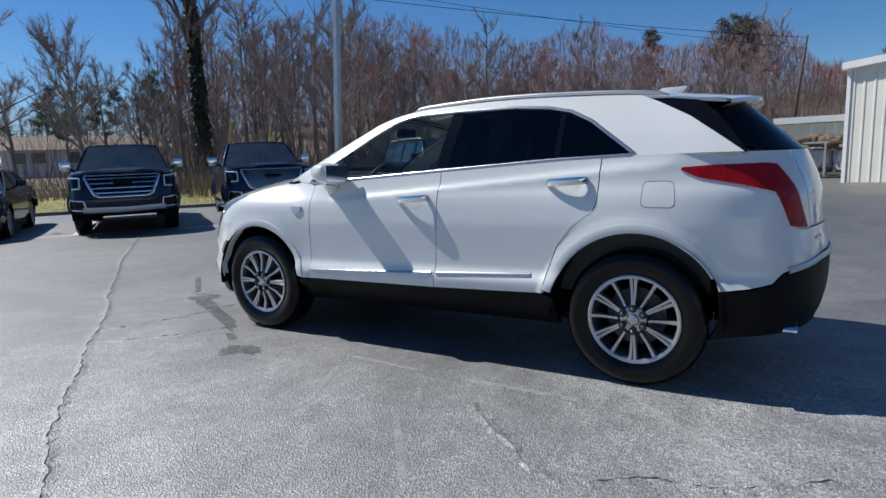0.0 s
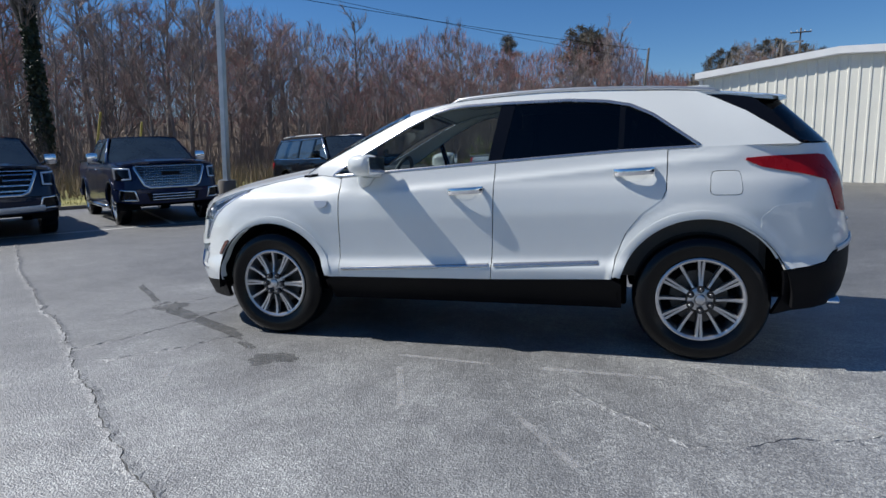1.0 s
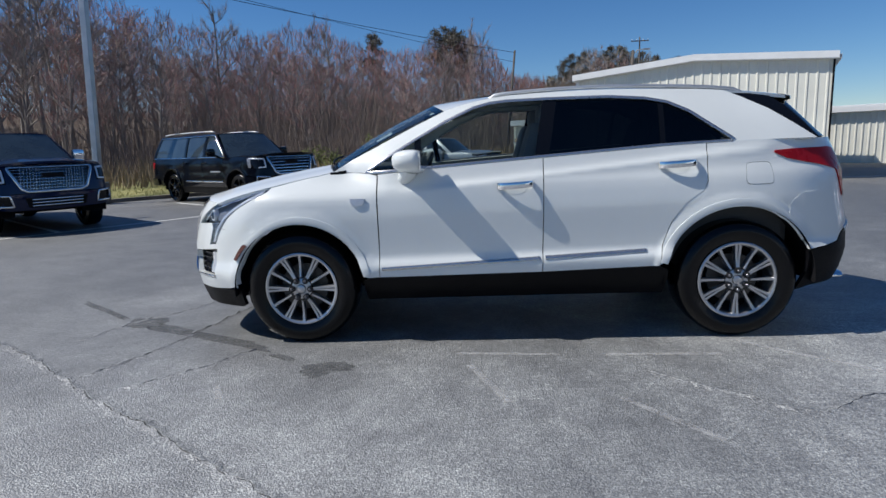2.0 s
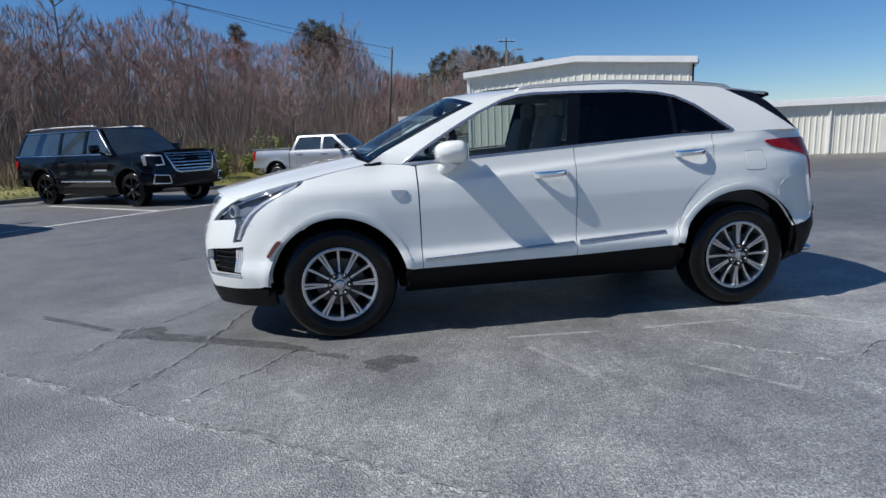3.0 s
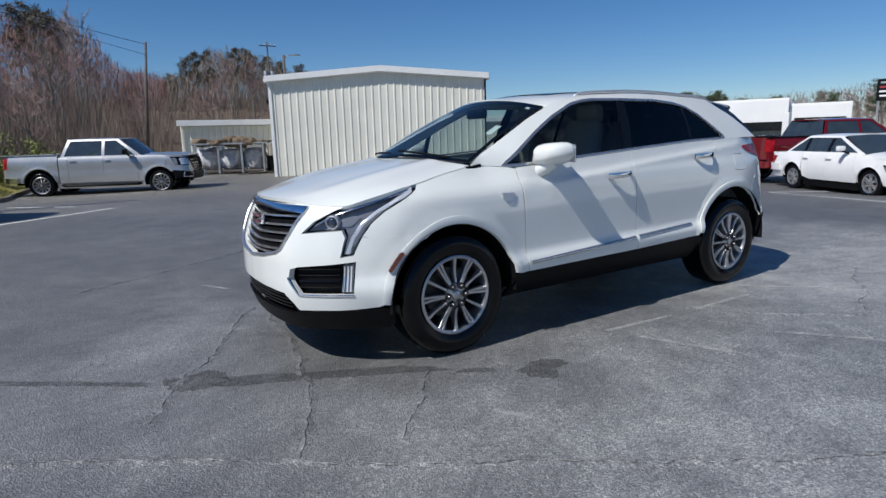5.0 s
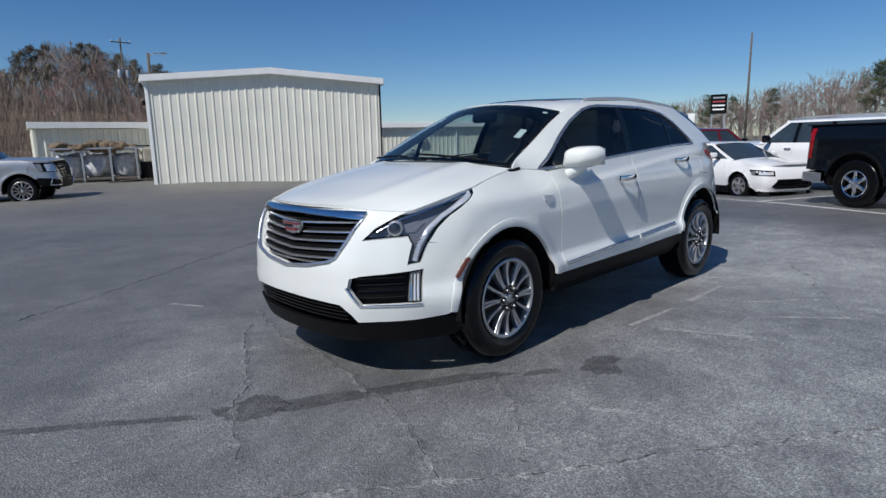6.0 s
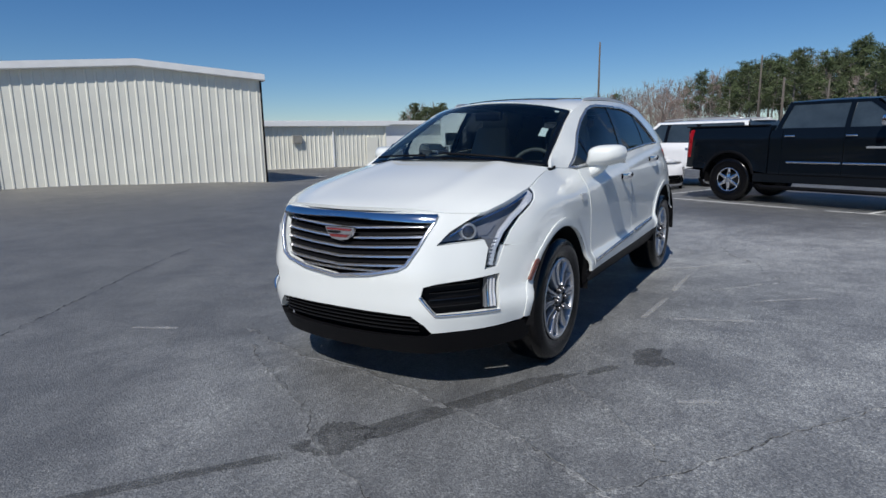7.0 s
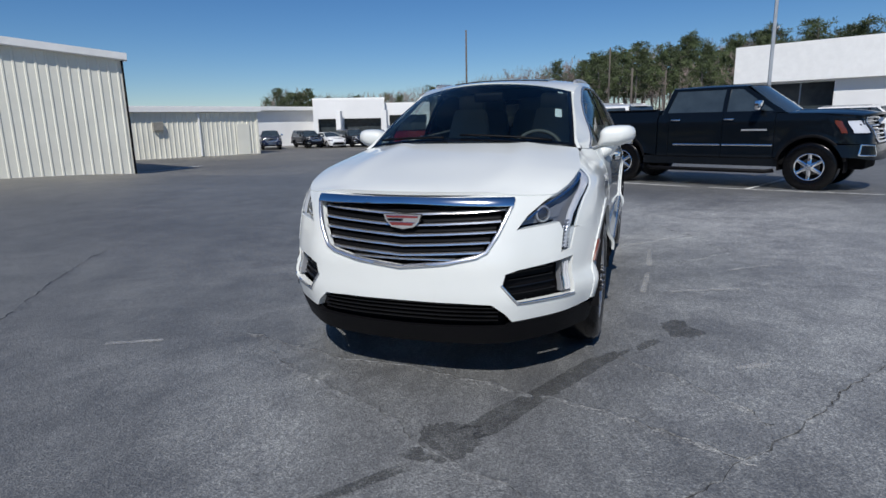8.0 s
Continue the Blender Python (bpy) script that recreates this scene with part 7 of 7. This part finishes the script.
vehicle("pickup_truck", "dark green-grey heavy pickup truck with chrome mirrors", "pickup truck", spot(-9.7, 2.79, 0.432, 0.902), TEAL, fw=1.95, rw=-1.95, nose=2.95, tail=-3.1, wr=0.475, rim=0.250, arch=0.56, lamps="amber", strip=CHROME, mirror=CHROME, handles=CHROME, rims=("six", CHROME), bumper=None, bars=5, roof=2.12, belt=1.52, bonnet=1.52, bonnet_tip=1.44, bed=1.62, sill=0.64, grille=(0.62, 0.52, 0.94, 1.39), bumper_z=(0.60, 0.93),
        a_base=1.46, a_top=0.66, d_top=-0.86, d_base=-1.02, door=(1.30, 0.30, -0.84), name_bar=1.18, lip=BLACKPL, strip_z=0.88)
SEDAN = dict(nose=2.28, tail=-2.35, w=0.885, fw=1.35, rw=-1.35, wr=0.325, rim=0.215, arch=0.375, sill=0.30, belt=0.97, bonnet=0.99, bonnet_tip=0.86, a_base=1.10, a_top=0.12, d_top=-1.08, d_base=-1.75, roof=1.46, roof_w=0.58, door=(0.85, -0.12, -1.0), bed=0,
             grille=(0.50, 0.60, 0.30, 0.50), lamp_z=(0.60, 0.75), bars=2, frame=BLACKPL, bumper_z=(0.20, 0.24), side_bar=False, lamps="plain", cladding=False, rims=("split", ALLOY))
vehicle("sedan_car", "white compact sedan parked behind the pickup", "car", spot(-13.5, -3.1, 0.48, 0.877), WHITE2, handles=WHITE2, mirror=WHITE2, **SEDAN)
vehicle("pickup_truck", "dark red pickup truck seen from its tailgate", "pickup truck", spot(-17.25, -5.45, -0.91, 0.41), REDPAINT, handles=REDPAINT)
vehicle("large_suv", "white large SUV with dark windows", "SUV", spot(-15.15, -1.25, -0.44, -0.9, 1.03), WHITE2, fw=1.55, rw=-1.55, nose=2.55, tail=-2.75, bed=0, rail=True, d_top=-2.38, d_base=-2.62, door=(1.0, 0.0, -1.0), a_base=1.15, a_top=0.42, roof=1.89, roof_w=0.70, belt=1.22, bonnet=1.2, side_bar=False)
vehicle("sedan_car", "charcoal car parked beside the slate pickup", "car", spot(13.35, -1.8, -0.84, 0.54), CHARCOAL, **SEDAN)
far = [o for o in scene.objects if o.parent is None and o.name.startswith(("sedan_car", "large_suv", "pickup_truck"))]
white_sedan = next(o for o in far if "white compact" in o["label"])
black_suv = next(o for o in far if "black large" in o["label"])
white_suv = next(o for o in far if "white large" in o["label"])
dark_pickup = next(o for o in far if "dark blue" in o["label"])
for src, x, y, hx, hy, k, text in ((black_suv, -38.3, -25.4, 0.62, 0.78, 0.74, "black SUV in the row before the showroom"), (white_sedan, -38.9, -23.7, 0.62, 0.78, 0.86, "white sedan in the row before the showroom"), (black_suv, -39.7, -22.0, 0.62, 0.78, 0.74, "black SUV in the row before the showroom"),
                                   (dark_pickup, -40.5, -20.2, 0.62, 0.78, 0.72, "dark blue pickup in the row before the showroom"), (dark_pickup, -36.2, -27.6, 0.80, 0.60, 0.78, "dark pickup truck by the workshop wall"), (white_suv, -32.5, 12.6, 0.5, 0.86, 1.0, "white SUV by the canopy building")):
    c = copy_thing(src, spot(x, y, hx, hy, k) @ Matrix.Diagonal((1 / src.scale.x, 1 / src.scale.y, 1 / src.scale.z, 1)))
    tagged(c, text, group="far parked cars")


# ---- trees, brush and grass ----
def limb(V, Fc, pts, r0, r1, sides):
    k0 = len(V)
    n = len(pts)
    for i, p in enumerate(pts):
        d = (pts[min(i + 1, n - 1)] - pts[max(i - 1, 0)]).normalized()
        u = d.orthogonal().normalized()
        v = d.cross(u)
        r = r0 + (r1 - r0) * i / (n - 1)
        for k in range(sides):
            a = 2 * math.pi * k / sides
            V.append(p + r * (math.cos(a) * u + math.sin(a) * v))
    for i in range(n - 1):
        for k in range(sides):
            a, b = k0 + i * sides + k, k0 + i * sides + (k + 1) % sides
            Fc.append((a, b, b + sides, a + sides))


def sliver(V, Fc, p, d, w, rnd):
    s = d.cross(Vector((rnd.uniform(-1, 1), rnd.uniform(-1, 1), rnd.uniform(-1, 1)))).normalized() * w
    k = len(V)
    V += [p - s, p + s, p + d]
    Fc.append((k, k + 1, k + 2))


def bent(rnd, p, d, length, n, up=0.15, wob=0.18):
    pts = [p.copy()]
    d = d.normalized()
    for i in range(n):
        d = (d + Vector((rnd.uniform(-wob, wob), rnd.uniform(-wob, wob), rnd.uniform(-wob, wob) + up * 0.5))).normalized()
        pts.append(pts[-1] + d * length / n)
    return pts


def bare_tree(seed, buds, spread=1.0, low=0.28, stems=1, thick=0.13, name="bare_tree", label="bare winter tree with fine grey branches", twigs=12):
    """A leafless tree ten metres high: trunk and limbs, a crown of twigs, and red buds where it has them."""
    rnd = random.Random(seed)
    V, Fc, TV, TF, BV, BF = [], [], [], [], [], []
    for s in range(stems):
        lean = Vector((rnd.uniform(-0.1, 0.1), rnd.uniform(-0.1, 0.1), 1))
        base = Vector((0, 0, -0.3)) if stems == 1 else Vector((rnd.uniform(-0.5, 0.5), rnd.uniform(-0.5, 0.5), -0.3))
        trunk = bent(rnd, base, lean, 9.4 * rnd.uniform(0.85, 1.0), 8, 0.25, 0.07)
        limb(V, Fc, trunk, thick * (1 if stems == 1 else 0.6), 0.018, 6)
        for k in range(16 if stems == 1 else 9):
            f = low + (0.95 - low) * (k + rnd.random()) / (16 if stems == 1 else 9)
            i = min(int(f * 8), 7)
            p = trunk[i].lerp(trunk[i + 1], f * 8 - i)
            a = rnd.uniform(0, 2 * math.pi)
            el = radians(rnd.uniform(25, 62))
            ln = spread * rnd.uniform(1.6, 3.4) * (1.15 - f * 0.75)
            main = bent(rnd, p, Vector((math.cos(a) * math.cos(el), math.sin(a) * math.cos(el), math.sin(el))), ln, 4, 0.12)
            limb(V, Fc, main, 0.055 * (1.2 - f * 0.7) * thick / 0.13, 0.012, 4)
            for j in range(6):
                g = rnd.uniform(0.25, 1.0)
                i2 = min(int(g * 4), 3)
                q = main[i2].lerp(main[i2 + 1], g * 4 - i2)
                d = (main[i2 + 1] - main[i2]).normalized() + Vector((rnd.uniform(-0.9, 0.9), rnd.uniform(-0.9, 0.9), rnd.uniform(-0.2, 0.9)))
                sub = bent(rnd, q, d, ln * rnd.uniform(0.25, 0.5), 2, 0.2)
                limb(TV, TF, sub, 0.013, 0.005, 3)
                for t in range(twigs):
                    h = rnd.random()
                    i3 = 0 if h < 0.5 else 1
                    r_ = sub[i3].lerp(sub[i3 + 1], h * 2 - i3)
                    dd = ((sub[i3 + 1] - sub[i3]).normalized() + Vector((rnd.uniform(-1, 1), rnd.uniform(-1, 1), rnd.uniform(-0.3, 1)))).normalized() * rnd.uniform(0.3, 0.8)
                    sliver(TV, TF, r_, dd, 0.0105, rnd)
                    if buds and rnd.random() < buds:
                        for z in range(3):
                            b = r_ + dd * rnd.uniform(0.3, 1.0)
                            sliver(BV, BF, b, Vector((rnd.uniform(-1, 1), rnd.uniform(-1, 1), rnd.uniform(-1, 1))).normalized() * 0.075, 0.019, rnd)
    t = thing(name, label, "tree", Matrix.Translation((0, 0, -500)), "woods")
    obj("trunk", V, Fc, BARK, t, smooth=True)
    obj("crown", TV, TF, TWIG, t)
    if buds:
        obj("blossom", BV, BF, BUD, t)
    return t


def pine_tree(seed, name="pine_tree", label="tall pine with dark green needle clumps", needle=None):
    rnd = random.Random(seed)
    V, Fc, NV, NF = [], [], [], []
    trunk = bent(rnd, Vector((0, 0, -0.3)), Vector((0, 0, 1)), 10.2, 8, 0.2, 0.04)
    limb(V, Fc, trunk, 0.15, 0.03, 6)
    for k in range(30):
        f = 0.42 + 0.56 * (k + rnd.random()) / 30
        i = min(int(f * 8), 7)
        p = trunk[i].lerp(trunk[i + 1], f * 8 - i)
        a = rnd.uniform(0, 2 * math.pi)
        ln = rnd.uniform(1.0, 2.7) * (1.25 - 0.9 * (f - 0.4) / 0.6)
        br = bent(rnd, p, Vector((math.cos(a), math.sin(a), rnd.uniform(-0.1, 0.4))), ln, 3, 0.12)
        limb(V, Fc, br, 0.035, 0.010, 3)
        for c in (br[1], br[2], br[3], br[2].lerp(br[3], 0.5)):
            c = c + Vector((rnd.uniform(-0.2, 0.2), rnd.uniform(-0.2, 0.2), rnd.uniform(0, 0.25)))
            for n in range(25):
                d = Vector((rnd.gauss(0, 1), rnd.gauss(0, 1), rnd.gauss(0.2, 0.8))).normalized()
                sliver(NV, NF, c + d * rnd.uniform(0.0, 0.38), d * rnd.uniform(0.20, 0.46), 0.042, rnd)
    t = thing(name, label, "tree", Matrix.Translation((0, 0, -500)), "woods")
    obj("trunk", V, Fc, BARK, t, smooth=True)
    obj("crown", NV, NF, needle or NEEDLE, t)
    return t


EYE0 = Vector((1.5, 3.0, 1.3))
skyline = curve([(-200, 7.0), (-193, 7.2), (-184, 6.8), (-179, 6.9), (-175, 6.1), (-169, 5.4), (-164, 4.4), (-158, 3.5), (-149, 2.7), (-146, 3.5), (-143.6, 3.0), (-142.3, 1.0), (-118, 1.0), (-113, 4.6), (-111, 5.8), (-107.4, 6.9), (-105, 7.6), (-103, 8.4), (-101, 8.1), (-99.3, 7.3), (-97.5, 5.9), (-95.5, 6.3),
                 (-93, 7.2), (-92.2, 8.6), (-90.3, 10.4), (-88.5, 10.4), (-86.8, 10.3), (-85, 9.5), (-81, 9.7), (-78.5, 10.3), (-76.5, 11.6), (-74, 11.8), (-70, 11.0), (-64, 11.8), (-61, 12.6), (-57, 14.0), (-50, 15.2), (-45, 15.6), (-38, 15.0), (-31, 12.4), (-22, 11.4)])


def on_ground(az, d):
    x, y = EYE0.x + d * math.cos(radians(az)), EYE0.y + d * math.sin(radians(az))
    return x, y


def woods():
    kinds = ([bare_tree(s, 0.0) for s in (11, 12, 13, 14)], [bare_tree(s, 0.6, 1.1, name="maple_tree", label="bare maple with a haze of red buds") for s in (21, 22, 23, 24)], [bare_tree(31, 0, 0.7, 0.2, 3, name="sapling_clump", label="clump of thin bare saplings", twigs=8), bare_tree(32, 0.3, 0.8, 0.2, 4, name="sapling_clump", label="clump of thin bare saplings", twigs=8)],
             [pine_tree(s) for s in (41, 42, 43)], [pine_tree(s, label="dull olive-grey pine among bare trees", needle=DULLPINE) for s in (44, 45)])
    rnd = random.Random(5)
    used = set()

    def put(kind, az, d, h, ground=None, wide=1.0):
        src = rnd.choice(kinds[kind])
        x, y = on_ground(az, d)
        z = hill_z(x, y) if ground is None else ground
        k = max(1.5, h - z) / 9.8
        m = Matrix.Translation((x, y, z)) @ Matrix.Rotation(rnd.uniform(0, 6.28), 4, "Z") @ Matrix.Diagonal((wide * max(k, 0.6) * rnd.uniform(0.9, 1.2), wide * max(k, 0.6) * rnd.uniform(0.9, 1.2), k, 1))
        if src not in used:
            used.add(src)
            src.matrix_basis = m
        else:
            copy_thing(src, m @ Matrix.Diagonal((1 / src.scale.x, 1 / src.scale.y, 1 / src.scale.z, 1)))

    def under(el, d):
        return 1.3 + d * math.tan(radians(el))

    # the wood beyond the kerb, in rows that thicken with distance
    for d0, step, lo in ((37, 3.4, 0.60), (43, 2.8, 0.76), (50, 2.4, 0.84), (58, 1.7, 0.86), (68, 1.8, 0.88), (86, 2.8, 0.90)):
        az = -113.0
        while az < -35.5:
            near = d0 < 55 and az < -84
            thin = az > -56 and d0 > 45 and rnd.random() < 0.45
            if not thin and (not near or rnd.random() < 0.25):
                d = d0 * rnd.uniform(0.96, 1.05) * (1.35 if az < -88 else 1)
                h = under(skyline(az) * rnd.uniform(lo - 0.18, lo + 0.10) * (1 + 0.16 * smooth01((az + 60) / 8)), d)
                red = 0.30 + 0.5 * smooth01((-az - 48) / 20)
                k = 1 if rnd.random() < red else (2 if rnd.random() < 0.35 else 0)
                put(k, az, d, h)
            az += math.degrees(step / d0) * rnd.uniform(0.7, 1.3)
    # single trees that stand over the rest
    for kind, az, el, d in ((0, -66.7, 14.4, 62), (0, -75.5, 12.3, 66), (0, -76.8, 12.0, 70), (0, -62.5, 12.8, 58), (0, -90.4, 11.6, 84), (0, -90.9, 11.0, 92), (0, -89.8, 10.9, 96), (4, -81.0, 10.4, 110), (4, -86.6, 10.4, 100), (4, -87.7, 10.7, 104), (4, -88.6, 10.3, 98), (4, -89.3, 9.9, 102),
                            (4, -98.7, 7.3, 96), (4, -99.5, 7.9, 92), (4, -100.3, 8.0, 95), (4, -97.4, 6.0, 100), (0, -101.2, 8.5, 90), (0, -102.1, 8.9, 88), (4, -102.8, 8.3, 94), (4, -103.8, 8.1, 96), (0, -104.4, 8.4, 90), (4, -105.6, 7.5, 96), (4, -107.0, 7.2, 100), (4, -108.5, 6.8, 100), (4, -110.5, 6.2, 104)):
        put(kind, az, d, under(el, d), wide=0.8 if kind == 0 else 1.15)
    # open ground to the left: single broad trees and a few pines
    for kind, az, d, h in ((0, -31.2, 44, 9.6), (0, -24.4, 40, 8.6), (0, -28.0, 52, 9.0), (0, -34.0, 46, 10.0), (3, -28.4, 70, 9.4), (3, -26.6, 74, 8.6), (3, -30.2, 72, 9.0), (0, -20.0, 46, 9.0), (3, -22.5, 80, 7.5), (3, -23.8, 84, 7), (0, -26.0, 78, 8.5), (0, -33.0, 64, 9.0), (0, -29.5, 60, 8.6), (2, -35.2, 42, 7)):
        put(kind, az, d, h)
    az = -36.0
    while az < -14:
        put(rnd.choice((0, 0, 3, 1, 2)), az, rnd.uniform(76, 100), rnd.uniform(8.5, 13))
        az += 0.75
    # far trees past the buildings
    az = -202.0
    while az < -112:
        for d in (100, 112, 126):
            el = skyline(az)
            if el < 1.4:
                continue
            green = 0.85 if -153 < az < -143 else (0.55 if az < -172 else 0.55 if az > -125 else 0.12)
            put(3 if rnd.random() < green else rnd.choice((0, 0, 2)), az, d * rnd.uniform(0.93, 1.07), 1.3 + d * math.tan(radians(el)) * rnd.uniform(0.72, 1.0), 0.0)
        az += 0.8 if az < -130 else 1.4
    # unseen trees, added behind the camera to close the place
    az = -12.0
    while az < 158:
        put(rnd.choice((0, 1, 3)), az, rnd.uniform(60, 85), rnd.uniform(8, 12), 0.0)
        az += 3.2
    for group in kinds:
        for src in group:
            if src not in used:
                for o in [*src.children, src]:
                    bpy.data.objects.remove(o)


woods()


def distant_woods():
    """The closed mass of branches behind the single trees, as fine slivers up to the skyline."""
    rnd = random.Random(8)
    V, Fc, V2, Fc2 = [], [], [], []
    for k in range(105000):
        if k % 3:
            az, d = rnd.uniform(-114, -33), rnd.uniform(88, 122)
        else:
            az, d = rnd.uniform(-202, -112), rnd.uniform(118, 134)
        x, y = on_ground(az, d)
        z0 = hill_z(x, y) if az > -113 else 0.0
        ragged = 0.93 + 0.10 * noise.noise(Vector((az * 0.6, 0, 0))) + 0.07 * noise.noise(Vector((az * 2.2, 3, 0)))
        top = 1.3 + d * math.tan(radians(skyline(az) * (1.0 if az > -112 else 0.95) * (1 - 0.42 * smooth01((az + 56) / 8)))) * ragged
        z = z0 + (top - z0) * rnd.random() ** (1.1 if k % 4 else 2.2)
        if top > z0:
            a, b = (V, Fc) if k % 3 and az > -97 else (V2, Fc2)
            sliver(a, b, Vector((x, y, z)), Vector((rnd.uniform(-0.45, 0.45), rnd.uniform(-0.45, 0.45), 1)).normalized() * rnd.uniform(0.6, 1.8), rnd.uniform(0.02, 0.055), rnd)
    tagged(obj("distant_woods", V, Fc, FARWOOD), "distant mass of bare brown and reddish branches", "woods", kind="stuff")
    tagged(obj("distant_woods", V2, Fc2, FARGREEN), "distant mass of dark pines and bare branches", "woods", kind="stuff")


distant_woods()


def ivy_tree():
    t = bare_tree(77, 0, 1.3, 0.45, 1, 0.30, "ivy_tree", "large bare tree with its trunk wrapped in dark ivy", 7)
    x, y = on_ground(-39.9, 36.5)
    t.matrix_basis = Matrix.Translation((x, y, hill_z(x, y))) @ Matrix.Diagonal((1.6, 1.6, 2.0, 1))
    t["group"] = ""
    rnd = random.Random(3)
    V, Fc = [], []
    for k in range(5200):
        z = rnd.uniform(0, 1) ** 0.9 * 8.2
        r = (0.26 + 0.24 * abs(noise.noise(Vector((0, 0, z * 0.9))))) * (1.05 - z / 13) * rnd.uniform(0.6, 1.15)
        a = rnd.uniform(0, 6.28)
        p = Vector((r * math.cos(a), r * math.sin(a), z))
        sliver(V, Fc, p, Vector((rnd.uniform(-1, 1), rnd.uniform(-1, 1), rnd.uniform(-1, 0.3))).normalized() * 0.13, 0.06, rnd)
    obj("ivy", V, Fc, IVY, t, "dark green ivy leaves")
    for z, a, ln, r in ((4.6, 3.6, 3.4, 0.11), (5.2, 0.5, 3.0, 0.10), (6.2, 3.0, 2.8, 0.09), (6.6, 6.0, 2.6, 0.08), (7.4, 1.8, 2.2, 0.07), (3.6, 5.4, 2.4, 0.08)):
        LV, LF = [], []
        main = bent(rnd, Vector((0, 0, z)), Vector((math.cos(a), math.sin(a), 0.55)), ln, 5, 0.45, 0.22)
        limb(LV, LF, main, r, 0.02, 6)
        for k in range(9):
            p = main[rnd.randrange(1, 6)]
            limb(LV, LF, bent(rnd, p, Vector((rnd.uniform(-1, 1), rnd.uniform(-1, 1), rnd.uniform(0, 1))), rnd.uniform(0.6, 1.5), 3, 0.3, 0.3), 0.025, 0.006, 4)
        obj("limb", LV, LF, BARK, t, "bare forking limb", smooth=True)


ivy_tree()


def oak(seed, x, y, height):
    t = bare_tree(seed, 0, 1.75, 0.30, 1, 0.15, "broad_tree", "broad bare tree with wide forking limbs", 34)
    t.matrix_basis = Matrix.Translation((x, y, hill_z(x, y))) @ Matrix.Diagonal((1, 1, (height - hill_z(x, y)) / 9.8, 1))
    t["group"] = ""


oak(55, 28.6, -12.7, 9.2)
oak(56, 32.9, -10.2, 9.4)


def blades(name, label, count, place, height, width, material, seed, category="grass", lean=0.35):
    """Many upright blades as one heap of stuff."""
    rnd = random.Random(seed)
    V, Fc = [], []
    n = 0
    while n < count:
        q = place(rnd)
        if q is None:
            continue
        x, y, z = q
        sliver(V, Fc, Vector((x, y, z - 0.02)), Vector((rnd.uniform(-lean, lean), rnd.uniform(-lean, lean), 1)).normalized() * rnd.uniform(*height), width * rnd.uniform(0.6, 1.4), rnd)
        n += 1
    return tagged(obj(name, V, Fc, material), label, category, kind="stuff")


def beyond_kerb(lo, hi, i0, i1):
    pts = spline([(*p, 0) for p in KERB], 240)

    def f(rnd):
        k = rnd.uniform(i0, i1) * 239
        i = min(int(k), 238)
        p = pts[i].lerp(pts[i + 1], k - i)
        out = Vector((p.x - 1.5, p.y - 3.0, 0)).normalized()
        s = rnd.uniform(lo, hi)
        q = p + out * s
        return q.x, q.y, verge_z(q.x, q.y, s, p)

    return f


blades("lawn_grass", "short green and straw grass behind the kerb", 16000, beyond_kerb(0.1, 4.5, 0.10, 0.82), (0.05, 0.13), 0.010, BLADE, 1)
blades("tall_dead_grass", "tall dead tan grass and weeds", 9000, beyond_kerb(4.0, 15, 0.05, 0.40), (0.5, 1.25), 0.018, STRAW, 2)
blades("tall_dead_grass", "tall dead brown grass below the trees", 7000, beyond_kerb(4.5, 17, 0.38, 0.84), (0.3, 1.0), 0.018, STRAW, 3)
blades("thicket", "thicket of tall thin bare stems between the trees", 17000, beyond_kerb(16.0, 60, 0.12, 0.95), (2.5, 6.5), 0.018, BRUSH, 9, "brush", 0.30)
blades("undergrowth", "tangle of thin bare stems below the trees", 24000, beyond_kerb(9.0, 34, 0.16, 0.90), (0.8, 3.2), 0.013, BRUSH, 4, "brush", 0.45)


def shrub(x, y, size, seed):
    rnd = random.Random(seed)
    V, Fc, SV, SF = [], [], [], []
    for k in range(9):
        st = bent(rnd, Vector((0, 0, -0.05)), Vector((rnd.uniform(-0.5, 0.5), rnd.uniform(-0.5, 0.5), 1)), size * rnd.uniform(0.7, 1.1), 3, 0.2)
        limb(SV, SF, st, 0.015, 0.005, 3)
        for n in range(110):
            f = rnd.uniform(0.2, 1) * 3
            i = min(int(f), 2)
            p = st[i].lerp(st[i + 1], f - i) + Vector((rnd.gauss(0, 0.10), rnd.gauss(0, 0.10), rnd.gauss(0, 0.08)))
            sliver(V, Fc, p, Vector((rnd.uniform(-1, 1), rnd.uniform(-1, 1), rnd.uniform(-0.4, 1))).normalized() * 0.09, 0.03, rnd)
    t = thing("shrub", "small fresh yellow-green shrub in the rough grass", "shrub", Matrix.Translation((x, y, hill_z(x, y) - 0.02)), "shrubs by the wood")
    obj("stems", SV, SF, BARK, t)
    obj("leaves", V, Fc, SHRUB, t)


for k, (x, y, s) in enumerate(((6.2, -19.0, 1.5), (7.2, -18.4, 1.3), (4.6, -20.2, 1.8), (8.4, -18.6, 1.1), (3.6, -22.6, 1.2), (5.4, -21.0, 1.0))):
    shrub(x, y, s, 60 + k)
for x0, y0, x1, y1, h in ((15.2, -10.0, 13.46, -9.16, 2.75), (15.5, -12.2, 14.7, -11.95, 2.65)):
    tagged(part("marker_stake", tube_bm([(x0, y0, 0.1), (x1, y1, h)], 0.035, 6), mat("yellow_stake", (0.45, 0.36, 0.10), 0.7)), "leaning yellow marker stake in the grass", "stake")
